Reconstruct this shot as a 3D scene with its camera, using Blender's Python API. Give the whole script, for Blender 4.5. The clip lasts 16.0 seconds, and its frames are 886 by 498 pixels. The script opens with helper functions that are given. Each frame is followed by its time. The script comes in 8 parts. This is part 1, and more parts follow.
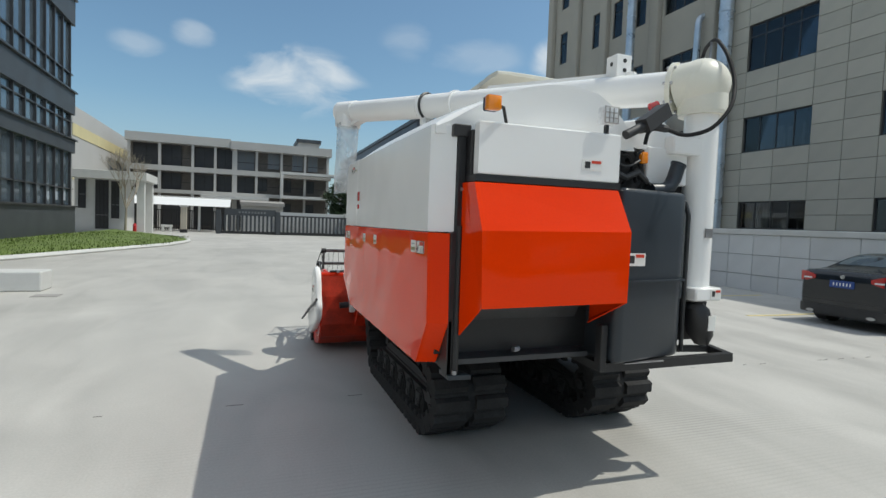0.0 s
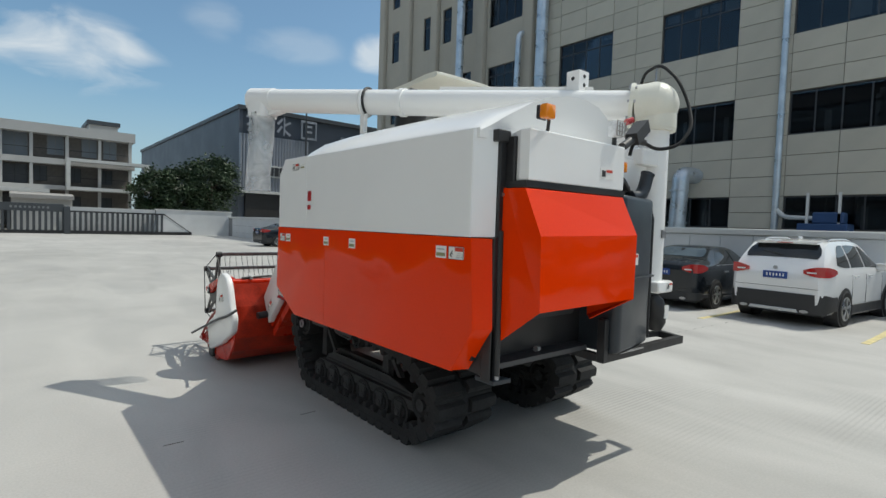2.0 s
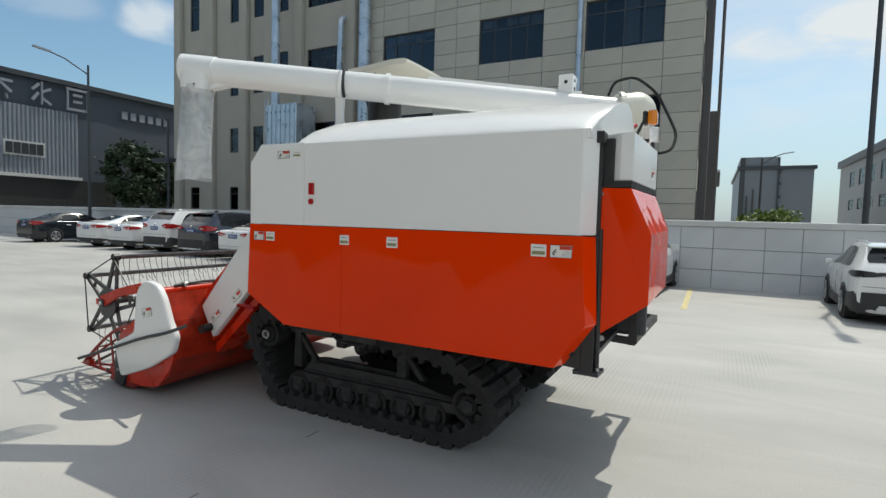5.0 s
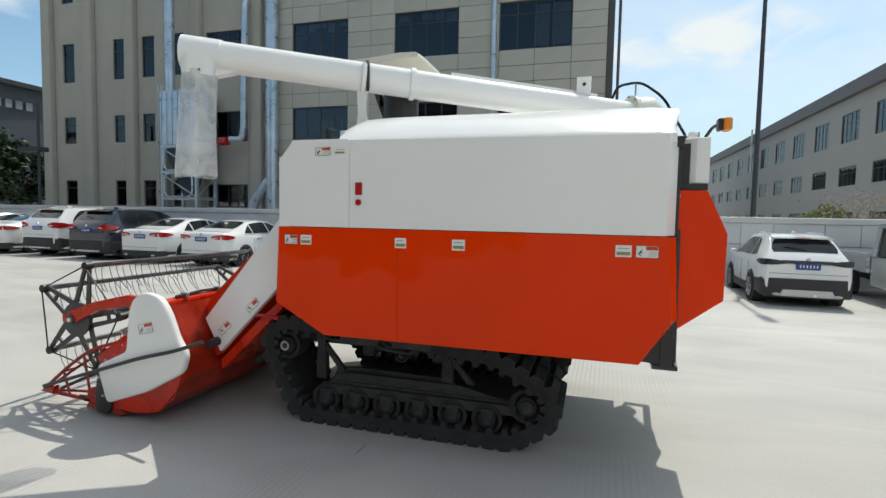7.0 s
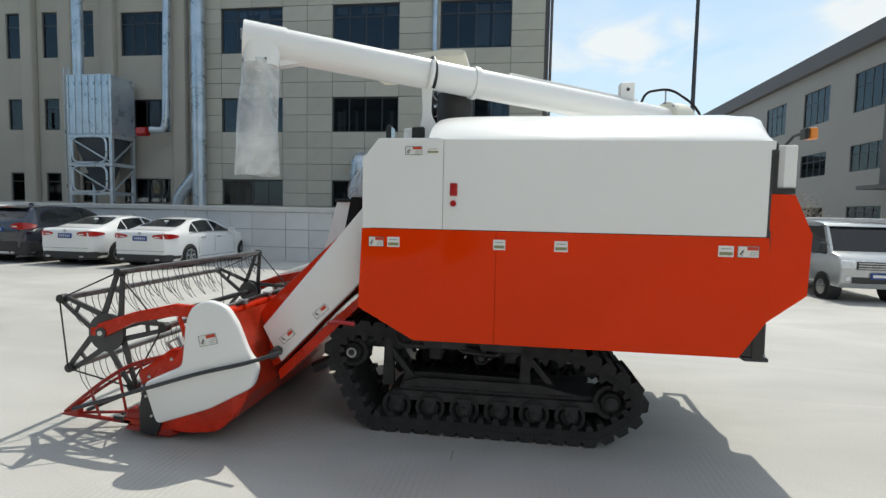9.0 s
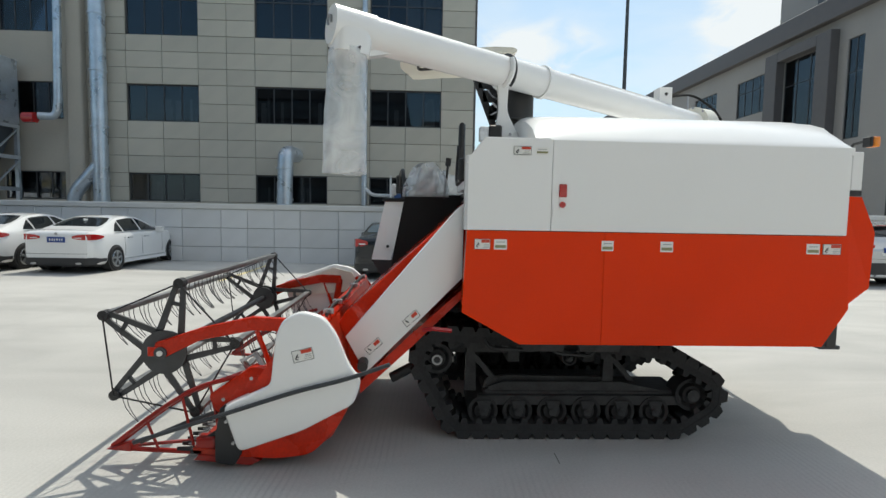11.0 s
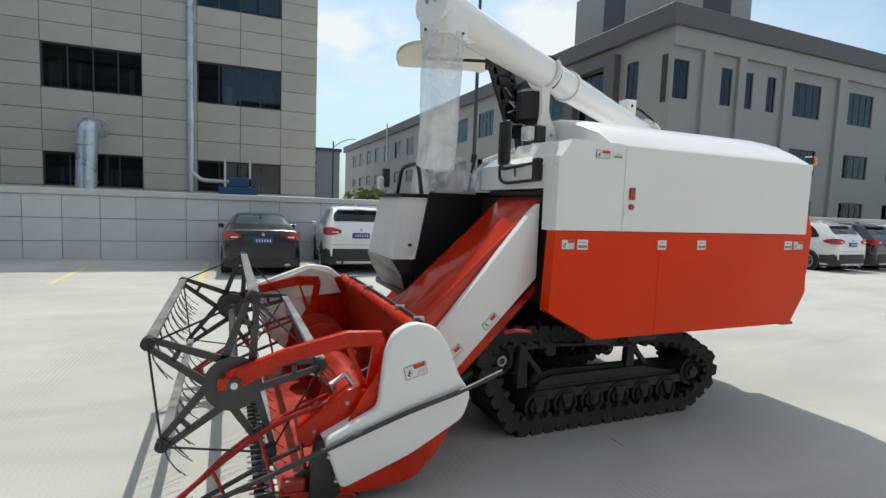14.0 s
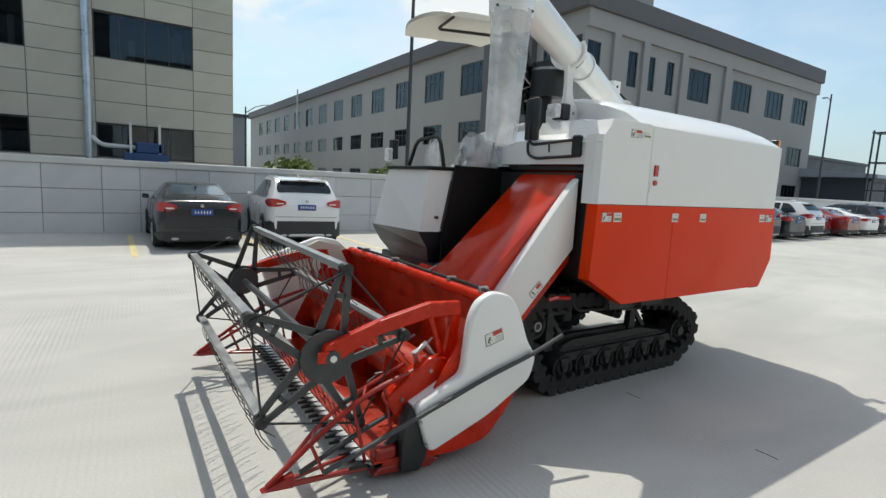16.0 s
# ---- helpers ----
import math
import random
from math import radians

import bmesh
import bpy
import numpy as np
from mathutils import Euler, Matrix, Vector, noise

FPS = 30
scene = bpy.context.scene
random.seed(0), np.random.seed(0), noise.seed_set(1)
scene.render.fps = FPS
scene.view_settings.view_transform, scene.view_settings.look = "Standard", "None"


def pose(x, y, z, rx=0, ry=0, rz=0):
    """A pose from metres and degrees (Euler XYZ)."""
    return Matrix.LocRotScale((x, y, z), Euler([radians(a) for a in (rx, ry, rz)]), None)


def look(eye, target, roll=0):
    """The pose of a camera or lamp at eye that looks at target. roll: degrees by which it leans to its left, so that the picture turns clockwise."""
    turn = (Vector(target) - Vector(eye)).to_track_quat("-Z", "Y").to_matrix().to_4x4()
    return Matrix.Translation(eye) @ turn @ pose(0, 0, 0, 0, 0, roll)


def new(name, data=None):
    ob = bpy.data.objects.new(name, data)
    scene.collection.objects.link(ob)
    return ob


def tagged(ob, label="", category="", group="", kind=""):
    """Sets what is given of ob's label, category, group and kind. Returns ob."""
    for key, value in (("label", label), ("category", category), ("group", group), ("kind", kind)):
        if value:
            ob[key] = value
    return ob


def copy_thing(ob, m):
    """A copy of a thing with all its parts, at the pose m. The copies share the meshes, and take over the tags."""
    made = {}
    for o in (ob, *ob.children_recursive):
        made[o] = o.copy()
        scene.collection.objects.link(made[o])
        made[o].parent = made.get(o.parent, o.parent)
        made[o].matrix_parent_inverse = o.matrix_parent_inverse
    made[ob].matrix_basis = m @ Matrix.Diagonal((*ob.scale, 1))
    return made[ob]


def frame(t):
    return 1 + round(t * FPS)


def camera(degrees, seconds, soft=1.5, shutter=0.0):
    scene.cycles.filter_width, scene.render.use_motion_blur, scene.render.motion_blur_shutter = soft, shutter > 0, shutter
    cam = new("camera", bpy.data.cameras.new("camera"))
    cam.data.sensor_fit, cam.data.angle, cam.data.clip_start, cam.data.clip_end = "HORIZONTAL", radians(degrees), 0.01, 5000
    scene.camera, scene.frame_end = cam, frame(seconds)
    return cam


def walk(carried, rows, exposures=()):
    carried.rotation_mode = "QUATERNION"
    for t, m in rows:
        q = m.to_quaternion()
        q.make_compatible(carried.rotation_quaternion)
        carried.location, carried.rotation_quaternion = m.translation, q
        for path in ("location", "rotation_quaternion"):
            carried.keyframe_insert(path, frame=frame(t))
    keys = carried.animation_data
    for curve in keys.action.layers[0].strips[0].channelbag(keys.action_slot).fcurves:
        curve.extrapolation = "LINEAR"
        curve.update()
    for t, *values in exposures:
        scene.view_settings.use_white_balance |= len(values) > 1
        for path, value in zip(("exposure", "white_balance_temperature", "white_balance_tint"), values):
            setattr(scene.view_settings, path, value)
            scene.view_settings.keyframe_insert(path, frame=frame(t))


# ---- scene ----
cam = camera(82.1, 16.0, soft=1.45)
METRES, EYE, TILT, LEAN, TURN = 9.25, 1.605, 0.70, -0.16, -20.8
ROWS = [
    (0.0, 0.0, 0.0, 0.0, 0.12, -3.5, -1.99),
    (0.5, -0.0346, -0.0013, 0.001, -5.28, -3.31, -1.92),
    (1.0, -0.0644, 0.0126, -0.0002, -8.04, -3.26, -1.84),
    (1.5, -0.091, 0.0212, -0.0001, -12.21, -3.43, -1.97),
    (2.0, -0.1245, 0.0288, 0.0014, -19.54, -3.33, -2.0),
    (2.5, -0.1505, 0.0459, 0.0002, -22.91, -3.41, -2.06),
    (3.0, -0.1769, 0.0627, 0.0019, -24.16, -3.44, -1.96),
    (3.5, -0.2089, 0.0757, 0.0021, -29.76, -3.4, -1.62),
    (4.0, -0.2331, 0.0899, 0.0015, -35.12, -3.55, -1.77),
    (6.5, -0.3263, 0.2022, 0.0028, -48.67, -4.23, -1.58),
    (7.0, -0.3452, 0.2226, 0.0031, -52.5, -4.2, -1.58),
    (7.5, -0.3634, 0.2438, 0.0032, -55.42, -4.24, -1.58),
    (8.0, -0.3723, 0.2735, 0.0024, -56.29, -4.41, -1.52),
    (8.5, -0.3876, 0.3001, 0.0029, -57.64, -4.41, -1.6),
    (9.0, -0.4103, 0.3306, 0.003, -61.22, -4.34, -1.72),
    (9.5, -0.4205, 0.3631, 0.0017, -63.75, -4.5, -1.68),
    (10.0, -0.4323, 0.3967, 0.0025, -64.88, -4.47, -1.47),
    (12.5, -0.4699, 0.5634, 0.0029, -83.16, -4.79, -2.21),
    (13.0, -0.4647, 0.5946, 0.0031, -84.94, -4.79, -2.15),
    (13.5, -0.4655, 0.6259, 0.0019, -87.25, -4.77, -2.41),
    (14.0, -0.4693, 0.658, 0.0031, -91.94, -4.99, -2.77),
    (14.5, -0.4627, 0.6784, 0.0024, -95.07, -5.78, -2.92),
    (15.0, -0.4586, 0.7041, 0.0013, -96.96, -6.16, -3.16),
    (15.5, -0.4666, 0.7333, 0.0004, -99.79, -6.97, -3.22),
    (16.0, -0.4673, 0.7625, -0.0018, -101.92, -7.54, -3.61),
]
walk(cam, [(t, pose(0, 0, EYE, TILT, LEAN, TURN) @ pose(METRES * x, METRES * y, METRES * z, 90 + pitch, roll, yaw)) for t, x, y, z, yaw, pitch, roll in ROWS],
     exposures=((0.0, -0.21, 6560, 7), (4.0, -0.19, 6650, 7), (7.0, 0.03, 6700, 7), (16.0, 0.05, 6710, 7)))

# ---- world, sun ----
SUN = Vector((0.56, -0.165, 1.0)).normalized()
world = bpy.data.worlds.new("sky")
scene.world = world
world.use_nodes = True
wn, wl = world.node_tree.nodes, world.node_tree.links
wn.clear()
w_out, w_bg = wn.new("ShaderNodeOutputWorld"), wn.new("ShaderNodeBackground")
sky = wn.new("ShaderNodeTexSky")
sky.sky_type, sky.sun_disc = "NISHITA", False
sky.sun_elevation = math.asin(SUN.z)
sky.sun_rotation = math.atan2(SUN.x, SUN.y)
sky.air_density, sky.dust_density, sky.ozone_density = 1.0, 1.5, 1.8
w_bg.inputs["Strength"].default_value = 0.140
w_co = wn.new("ShaderNodeTexCoord")
w_noise = wn.new("ShaderNodeTexNoise")
w_noise.inputs["Scale"].default_value, w_noise.inputs["Detail"].default_value = 8.0, 8.0
w_noise.inputs["Distortion"].default_value = 0.5
w_map = wn.new("ShaderNodeMapping")
w_map.inputs["Scale"].default_value = (1, 1, 2.4)
wl.new(w_co.outputs["Generated"], w_map.inputs["Vector"])
wl.new(w_map.outputs["Vector"], w_noise.inputs["Vector"])


def wmath(op, a, b=None, clamp=False):
    n = wn.new("ShaderNodeMath")
    n.operation, n.use_clamp = op, clamp
    for i, v in enumerate((a, b)):
        if v is None:
            continue
        if isinstance(v, (int, float)):
            n.inputs[i].default_value = v
        else:
            wl.new(v, n.inputs[i])
    return n.outputs[0]


# a few fair-weather clouds: direction, width, height, thickness
total = None
for cx, cy, cz, cw, ch, amount in (
        (0.075, 0.962, 0.245, 0.11, 0.055, 0.85), (-0.095, 0.956, 0.300, 0.035, 0.02, 0.35), (-0.176, 0.949, 0.268, 0.04, 0.02, 0.3),
        (0.379, 0.872, 0.31, 0.09, 0.03, 0.22), (0.265, 0.907, 0.328, 0.05, 0.03, 0.2), (0.944, -0.16, 0.288, 0.15, 0.034, 0.6),
        (0.518, 0.8, 0.303, 0.05, 0.035, 0.7), (0.90, -0.35, 0.22, 0.55, 0.24, 0.36), (0.98, 0.12, 0.26, 0.40, 0.24, 0.26), (0.80, -0.515, 0.31, 0.085, 0.08, 0.8), (0.93, -0.2, 0.30, 0.1, 0.04, 0.5), (0.60, -0.78, 0.16, 0.55, 0.30, 0.42)):
    sub = wn.new("ShaderNodeVectorMath")
    sub.operation = "SUBTRACT"
    wl.new(w_co.outputs["Generated"], sub.inputs[0])
    sub.inputs[1].default_value = (cx, cy, cz)
    scl = wn.new("ShaderNodeVectorMath")
    scl.operation = "MULTIPLY"
    wl.new(sub.outputs[0], scl.inputs[0])
    scl.inputs[1].default_value = (1 / cw, 1 / cw, 1 / ch)
    ln = wn.new("ShaderNodeVectorMath")
    ln.operation = "LENGTH"
    wl.new(scl.outputs[0], ln.inputs[0])
    near = wmath("SUBTRACT", 1.25, ln.outputs["Value"], True)
    if cw > 0.3:
        one = wmath("MULTIPLY", wmath("MULTIPLY", near, wmath("MULTIPLY", wmath("SUBTRACT", w_noise.outputs["Fac"], 0.05), 1.9), True), amount)
    else:
        ragged = wmath("ADD", wmath("MULTIPLY", near, 1.15), wmath("MULTIPLY", wmath("SUBTRACT", w_noise.outputs["Fac"], 0.55), 3.2), True)
        one = wmath("MULTIPLY", wmath("MULTIPLY", ragged, wmath("MULTIPLY", near, 2.5, True)), amount)
    total = one if total is None else wmath("ADD", total, one, True)
# broken cloud, unseen above the view, added as fill light; thinner towards the zenith
w_high = wn.new("ShaderNodeTexNoise")
w_high.inputs["Scale"].default_value, w_high.inputs["Detail"].default_value = 2.6, 7.0
wl.new(w_co.outputs["Generated"], w_high.inputs["Vector"])
w_sep = wn.new("ShaderNodeSeparateXYZ")
wl.new(w_co.outputs["Generated"], w_sep.inputs[0])
fill_veil = wmath("MULTIPLY", wmath("SUBTRACT", w_high.outputs["Fac"], 0.38), 4.5, True)
aloft = wmath("MULTIPLY", wmath("SUBTRACT", w_sep.outputs["Z"], 0.40), 6.0, True)
w_mix = wn.new("ShaderNodeMix")
w_mix.data_type = "RGBA"
wl.new(total, w_mix.inputs[0])
w_tint = wn.new("ShaderNodeVectorMath")
w_tint.operation = "MULTIPLY"
wl.new(sky.outputs[0], w_tint.inputs[0])
w_tint.inputs[1].default_value = (0.87, 1.045, 1.045)
wl.new(w_tint.outputs[0], w_mix.inputs[6])
w_mix.inputs[7].default_value = (6.0, 6.4, 6.8, 1)
w_mix2 = wn.new("ShaderNodeMix")
w_mix2.data_type = "RGBA"
thinning = wmath("SUBTRACT", 1.0, wmath("MULTIPLY", wmath("MULTIPLY", wmath("SUBTRACT", w_sep.outputs["Z"], 0.55), 2.6, True), 0.5))
wl.new(wmath("MULTIPLY", wmath("MULTIPLY", fill_veil, aloft), thinning), w_mix2.inputs[0])
# pale haze towards the horizon
w_haze = wn.new("ShaderNodeMix")
w_haze.data_type = "RGBA"
wl.new(wmath("MULTIPLY", wmath("SUBTRACT", 1.0, wmath("DIVIDE", w_sep.outputs["Z"], 0.20), True), 0.65), w_haze.inputs[0])
wl.new(w_mix.outputs[2], w_haze.inputs[6])
w_haze.inputs[7].default_value = (3.3, 4.15, 5.05, 1)
wl.new(w_haze.outputs[2], w_mix2.inputs[6])
w_mix2.inputs[7].default_value = (8.7, 8.8, 9.0, 1)
wl.new(w_mix2.outputs[2], w_bg.inputs["Color"])
wl.new(w_bg.outputs[0], w_out.inputs[0])

sun = new("sun", bpy.data.lights.new("sun", "SUN"))
sun.data.energy, sun.data.angle, sun.data.color = 3.16, radians(0.53), (1.0, 0.965, 0.895)
sun.matrix_basis = look(SUN * 60, (0, 0, 0))


# ---- materials ----
def mat(name, color, rough=0.6, metal=0.0, vary=0.10, scale=2.0, grain=40.0, bump=0.08, coat=0.0, rvar=0.08, island=0.0, spec=0.5, wave=0.0):
    """A paint, metal, rubber or stone: stains at one size, grain at another, and relief."""
    m = bpy.data.materials.new(name)
    m.use_nodes = True
    n, k = m.node_tree.nodes, m.node_tree.links
    p = n["Principled BSDF"]
    co = n.new("ShaderNodeTexCoord")
    big, fine = n.new("ShaderNodeTexNoise"), n.new("ShaderNodeTexNoise")
    big.inputs["Scale"].default_value, big.inputs["Detail"].default_value = scale, 5
    fine.inputs["Scale"].default_value, fine.inputs["Detail"].default_value = grain, 3
    for t in (big, fine):
        k.new(co.outputs["Object"], t.inputs["Vector"])
    add = n.new("ShaderNodeMath")
    add.operation = "MULTIPLY_ADD"
    k.new(fine.outputs["Fac"], add.inputs[0])
    add.inputs[1].default_value = 0.45
    k.new(big.outputs["Fac"], add.inputs[2])
    ramp = n.new("ShaderNodeMapRange")
    ramp.inputs["From Min"].default_value, ramp.inputs["From Max"].default_value = 0.45, 1.0
    ramp.inputs["To Min"].default_value, ramp.inputs["To Max"].default_value = 1 - vary, 1 + vary
    k.new(add.outputs[0], ramp.inputs["Value"])
    last = ramp.outputs[0]
    if island:
        info = n.new("ShaderNodeObjectInfo")
        r2 = n.new("ShaderNodeMapRange")
        r2.inputs["To Min"].default_value, r2.inputs["To Max"].default_value = 1 - island, 1 + island
        k.new(info.outputs["Random"], r2.inputs["Value"])
        mul = n.new("ShaderNodeMath")
        mul.operation = "MULTIPLY"
        k.new(last, mul.inputs[0])
        k.new(r2.outputs[0], mul.inputs[1])
        last = mul.outputs[0]
    sc = n.new("ShaderNodeVectorMath")
    sc.operation = "SCALE"
    sc.inputs[0].default_value = color
    k.new(last, sc.inputs["Scale"])
    k.new(sc.outputs[0], p.inputs["Base Color"])
    rr = n.new("ShaderNodeMapRange")
    rr.inputs["From Min"].default_value, rr.inputs["From Max"].default_value = 0.3, 0.7
    rr.inputs["To Min"].default_value, rr.inputs["To Max"].default_value = max(0.02, rough - rvar), min(1, rough + rvar)
    k.new(big.outputs["Fac"], rr.inputs["Value"])
    k.new(rr.outputs[0], p.inputs["Roughness"])
    p.inputs["Metallic"].default_value = metal
    p.inputs["Specular IOR Level"].default_value = spec
    p.inputs["Coat Weight"].default_value = coat
    p.inputs["Coat Roughness"].default_value = 0.06
    if bump:
        b = n.new("ShaderNodeBump")
        b.inputs["Strength"].default_value, b.inputs["Distance"].default_value = bump, 0.01
        k.new(add.outputs[0], b.inputs["Height"])
        k.new(b.outputs[0], p.inputs["Normal"])
    if wave:
        # the slight buckle of pressed sheet
        dent, b = n.new("ShaderNodeTexNoise"), n.new("ShaderNodeBump")
        dent.inputs["Scale"].default_value, dent.inputs["Detail"].default_value = 2.2, 1.0
        k.new(co.outputs["Object"], dent.inputs["Vector"])
        b.inputs["Strength"].default_value, b.inputs["Distance"].default_value = 1.0, wave
        k.new(dent.outputs["Fac"], b.inputs["Height"])
        k.new(b.outputs[0], p.inputs["Normal"])
    return m


def glazing(name, tint, rough=0.02):
    """A tinted pane: it lets a part of the light through and mirrors the rest."""
    m = bpy.data.materials.new(name)
    m.use_nodes = True
    n, k = m.node_tree.nodes, m.node_tree.links
    n.remove(n["Principled BSDF"])
    clear, gloss, mix, fr = (n.new("ShaderNodeBsdfTransparent"), n.new("ShaderNodeBsdfGlossy"), n.new("ShaderNodeMixShader"), n.new("ShaderNodeFresnel"))
    clear.inputs["Color"].default_value = (*tint, 1)
    gloss.inputs["Roughness"].default_value = rough
    gloss.inputs["Color"].default_value = (0.85, 0.9, 0.95, 1)
    fr.inputs["IOR"].default_value = 1.6
    k.new(fr.outputs[0], mix.inputs[0])
    k.new(clear.outputs[0], mix.inputs[1])
    k.new(gloss.outputs[0], mix.inputs[2])
    k.new(mix.outputs[0], n["Material Output"].inputs["Surface"])
    return m


def film_plastic(name, thin=0.26, thick=0.48, sheen=0.10):
    """Clear, wrinkled plastic film."""
    m = bpy.data.materials.new(name)
    m.use_nodes = True
    n, k = m.node_tree.nodes, m.node_tree.links
    n.remove(n["Principled BSDF"])
    co, noise_t, bumpn = n.new("ShaderNodeTexCoord"), n.new("ShaderNodeTexNoise"), n.new("ShaderNodeBump")
    noise_t.inputs["Scale"].default_value, noise_t.inputs["Detail"].default_value, noise_t.inputs["Distortion"].default_value = 5, 5, 1.2
    k.new(co.outputs["Object"], noise_t.inputs["Vector"])
    bumpn.inputs["Strength"].default_value, bumpn.inputs["Distance"].default_value = 0.6, 0.03
    k.new(noise_t.outputs["Fac"], bumpn.inputs["Height"])
    clear, gloss, diff, tr = n.new("ShaderNodeBsdfTransparent"), n.new("ShaderNodeBsdfGlossy"), n.new("ShaderNodeBsdfDiffuse"), n.new("ShaderNodeBsdfTranslucent")
    clear.inputs["Color"].default_value = (0.92, 0.94, 0.95, 1)
    gloss.inputs["Roughness"].default_value = 0.12
    diff.inputs["Color"].default_value = tr.inputs["Color"].default_value = (0.85, 0.87, 0.88, 1)
    k.new(bumpn.outputs[0], gloss.inputs["Normal"])
    k.new(bumpn.outputs[0], diff.inputs["Normal"])
    milk, m1, m2 = n.new("ShaderNodeMixShader"), n.new("ShaderNodeMixShader"), n.new("ShaderNodeMixShader")
    milk.inputs[0].default_value = 0.5
    k.new(diff.outputs[0], milk.inputs[1])
    k.new(tr.outputs[0], milk.inputs[2])
    rg = n.new("ShaderNodeMapRange")
    rg.inputs["From Min"].default_value, rg.inputs["From Max"].default_value = 0.35, 0.7
    rg.inputs["To Min"].default_value, rg.inputs["To Max"].default_value = thin, thick
    k.new(noise_t.outputs["Fac"], rg.inputs["Value"])
    k.new(rg.outputs[0], m1.inputs[0])
    k.new(clear.outputs[0], m1.inputs[1])
    k.new(milk.outputs[0], m1.inputs[2])
    m2.inputs[0].default_value = sheen
    k.new(m1.outputs[0], m2.inputs[1])
    k.new(gloss.outputs[0], m2.inputs[2])
    k.new(m2.outputs[0], n["Material Output"].inputs["Surface"])
    return m


def concrete_ground():
    m = bpy.data.materials.new("brushed_concrete")
    m.use_nodes = True
    n, k = m.node_tree.nodes, m.node_tree.links
    p = n["Principled BSDF"]
    geo = n.new("ShaderNodeNewGeometry")

    def tex(scale, detail, mapping=(1, 1, 1), turn=0.0, dist=0.0):
        mp, t = n.new("ShaderNodeMapping"), n.new("ShaderNodeTexNoise")
        mp.inputs["Scale"].default_value, mp.inputs["Rotation"].default_value = mapping, (0, 0, radians(turn))
        k.new(geo.outputs["Position"], mp.inputs["Vector"])
        k.new(mp.outputs[0], t.inputs["Vector"])
        t.inputs["Scale"].default_value, t.inputs["Detail"].default_value, t.inputs["Distortion"].default_value = scale, detail, dist
        return t.outputs["Fac"]

    def span(v, a, b, c, d):
        r = n.new("ShaderNodeMapRange")
        for s, x in zip(("From Min", "From Max", "To Min", "To Max"), (a, b, c, d)):
            r.inputs[s].default_value = x
        k.new(v, r.inputs["Value"])
        return r.outputs[0]

    def op(kind, a, b):
        q = n.new("ShaderNodeMath")
        q.operation = kind
        for i, v in enumerate((a, b)):
            if isinstance(v, (int, float)):
                q.inputs[i].default_value = v
            else:
                k.new(v, q.inputs[i])
        return q.outputs[0]

    big, mid, speck = tex(0.22, 5, dist=0.6), tex(1.1, 6, (1, 0.45, 1), 20, 0.8), tex(60, 3)
    swirl = tex(0.8, 4, (1.0, 0.25, 1), -35, 1.5)
    wav = n.new("ShaderNodeTexWave")
    wmp = n.new("ShaderNodeMapping")
    wmp.inputs["Rotation"].default_value = (0, 0, radians(1.2))
    wav.bands_direction = "Y"
    k.new(geo.outputs["Position"], wmp.inputs["Vector"])
    k.new(wmp.outputs[0], wav.inputs["Vector"])
    wav.inputs["Scale"].default_value, wav.inputs["Distortion"].default_value, wav.inputs["Detail"].default_value, wav.inputs["Detail Scale"].default_value = 7.0, 0.7, 2, 0.6
    patch = op("MULTIPLY", span(tex(0.9, 4, (0.45, 1.1, 1)), 0.47, 0.63, 0.03, 1.0), span(tex(0.26, 3), 0.44, 0.60, 0.08, 1.0))
    lines = op("MULTIPLY", op("POWER", wav.outputs["Fac"], 2.5), patch)
    tone = op("MULTIPLY", span(big, 0.3, 0.7, 0.87, 1.06), span(mid, 0.3, 0.7, 0.86, 1.06))
    tone = op("MULTIPLY", tone, span(speck, 0.3, 0.7, 0.95, 1.05))
    tone = op("MULTIPLY", tone, span(swirl, 0.52, 0.78, 1.0, 0.86))
    tone = op("SUBTRACT", tone, op("MULTIPLY", lines, 0.16))
    sc = n.new("ShaderNodeVectorMath")
    sc.operation = "SCALE"
    sc.inputs[0].default_value = (0.478, 0.466, 0.436)
    k.new(tone, sc.inputs["Scale"])
    k.new(sc.outputs[0], p.inputs["Base Color"])
    k.new(span(mid, 0.3, 0.7, 0.62, 0.85), p.inputs["Roughness"])
    b = n.new("ShaderNodeBump")
    b.inputs["Strength"].default_value, b.inputs["Distance"].default_value = 0.25, 0.01
    k.new(op("ADD", op("MULTIPLY", lines, 0.6), op("MULTIPLY", speck, 0.5)), b.inputs["Height"])
    k.new(b.outputs[0], p.inputs["Normal"])
    return m


M_WHITE = mat("white_gloss_paint", (0.862, 0.858, 0.838), 0.26, vary=0.012, scale=1.5, grain=90, bump=0.0, coat=0.2, rvar=0.01, wave=0.012)
M_RED = mat("orange_red_gloss_paint", (0.80, 0.040, 0.001), 0.06, vary=0.05, scale=1.4, grain=80, bump=0.0, coat=0.0, rvar=0.03, spec=0.17, wave=0.016)
M_HEADER = mat("worn_red_header_paint", (0.54, 0.021, 0.003), 0.28, vary=0.30, scale=4, grain=70, bump=0.03, spec=0.3)
# scuffs and dust, plus the trough's shade put into a darker red
M_TROUGH = mat("scuffed_dusty_shaded_paint", (0.35, 0.023, 0.007), 0.36, vary=0.5, scale=6, grain=60, bump=0.05, spec=0.4)
M_REDFRAME = mat("red_frame_paint", (0.32, 0.016, 0.009), 0.34, vary=0.25, scale=6, grain=120, bump=0.03, coat=0.2)
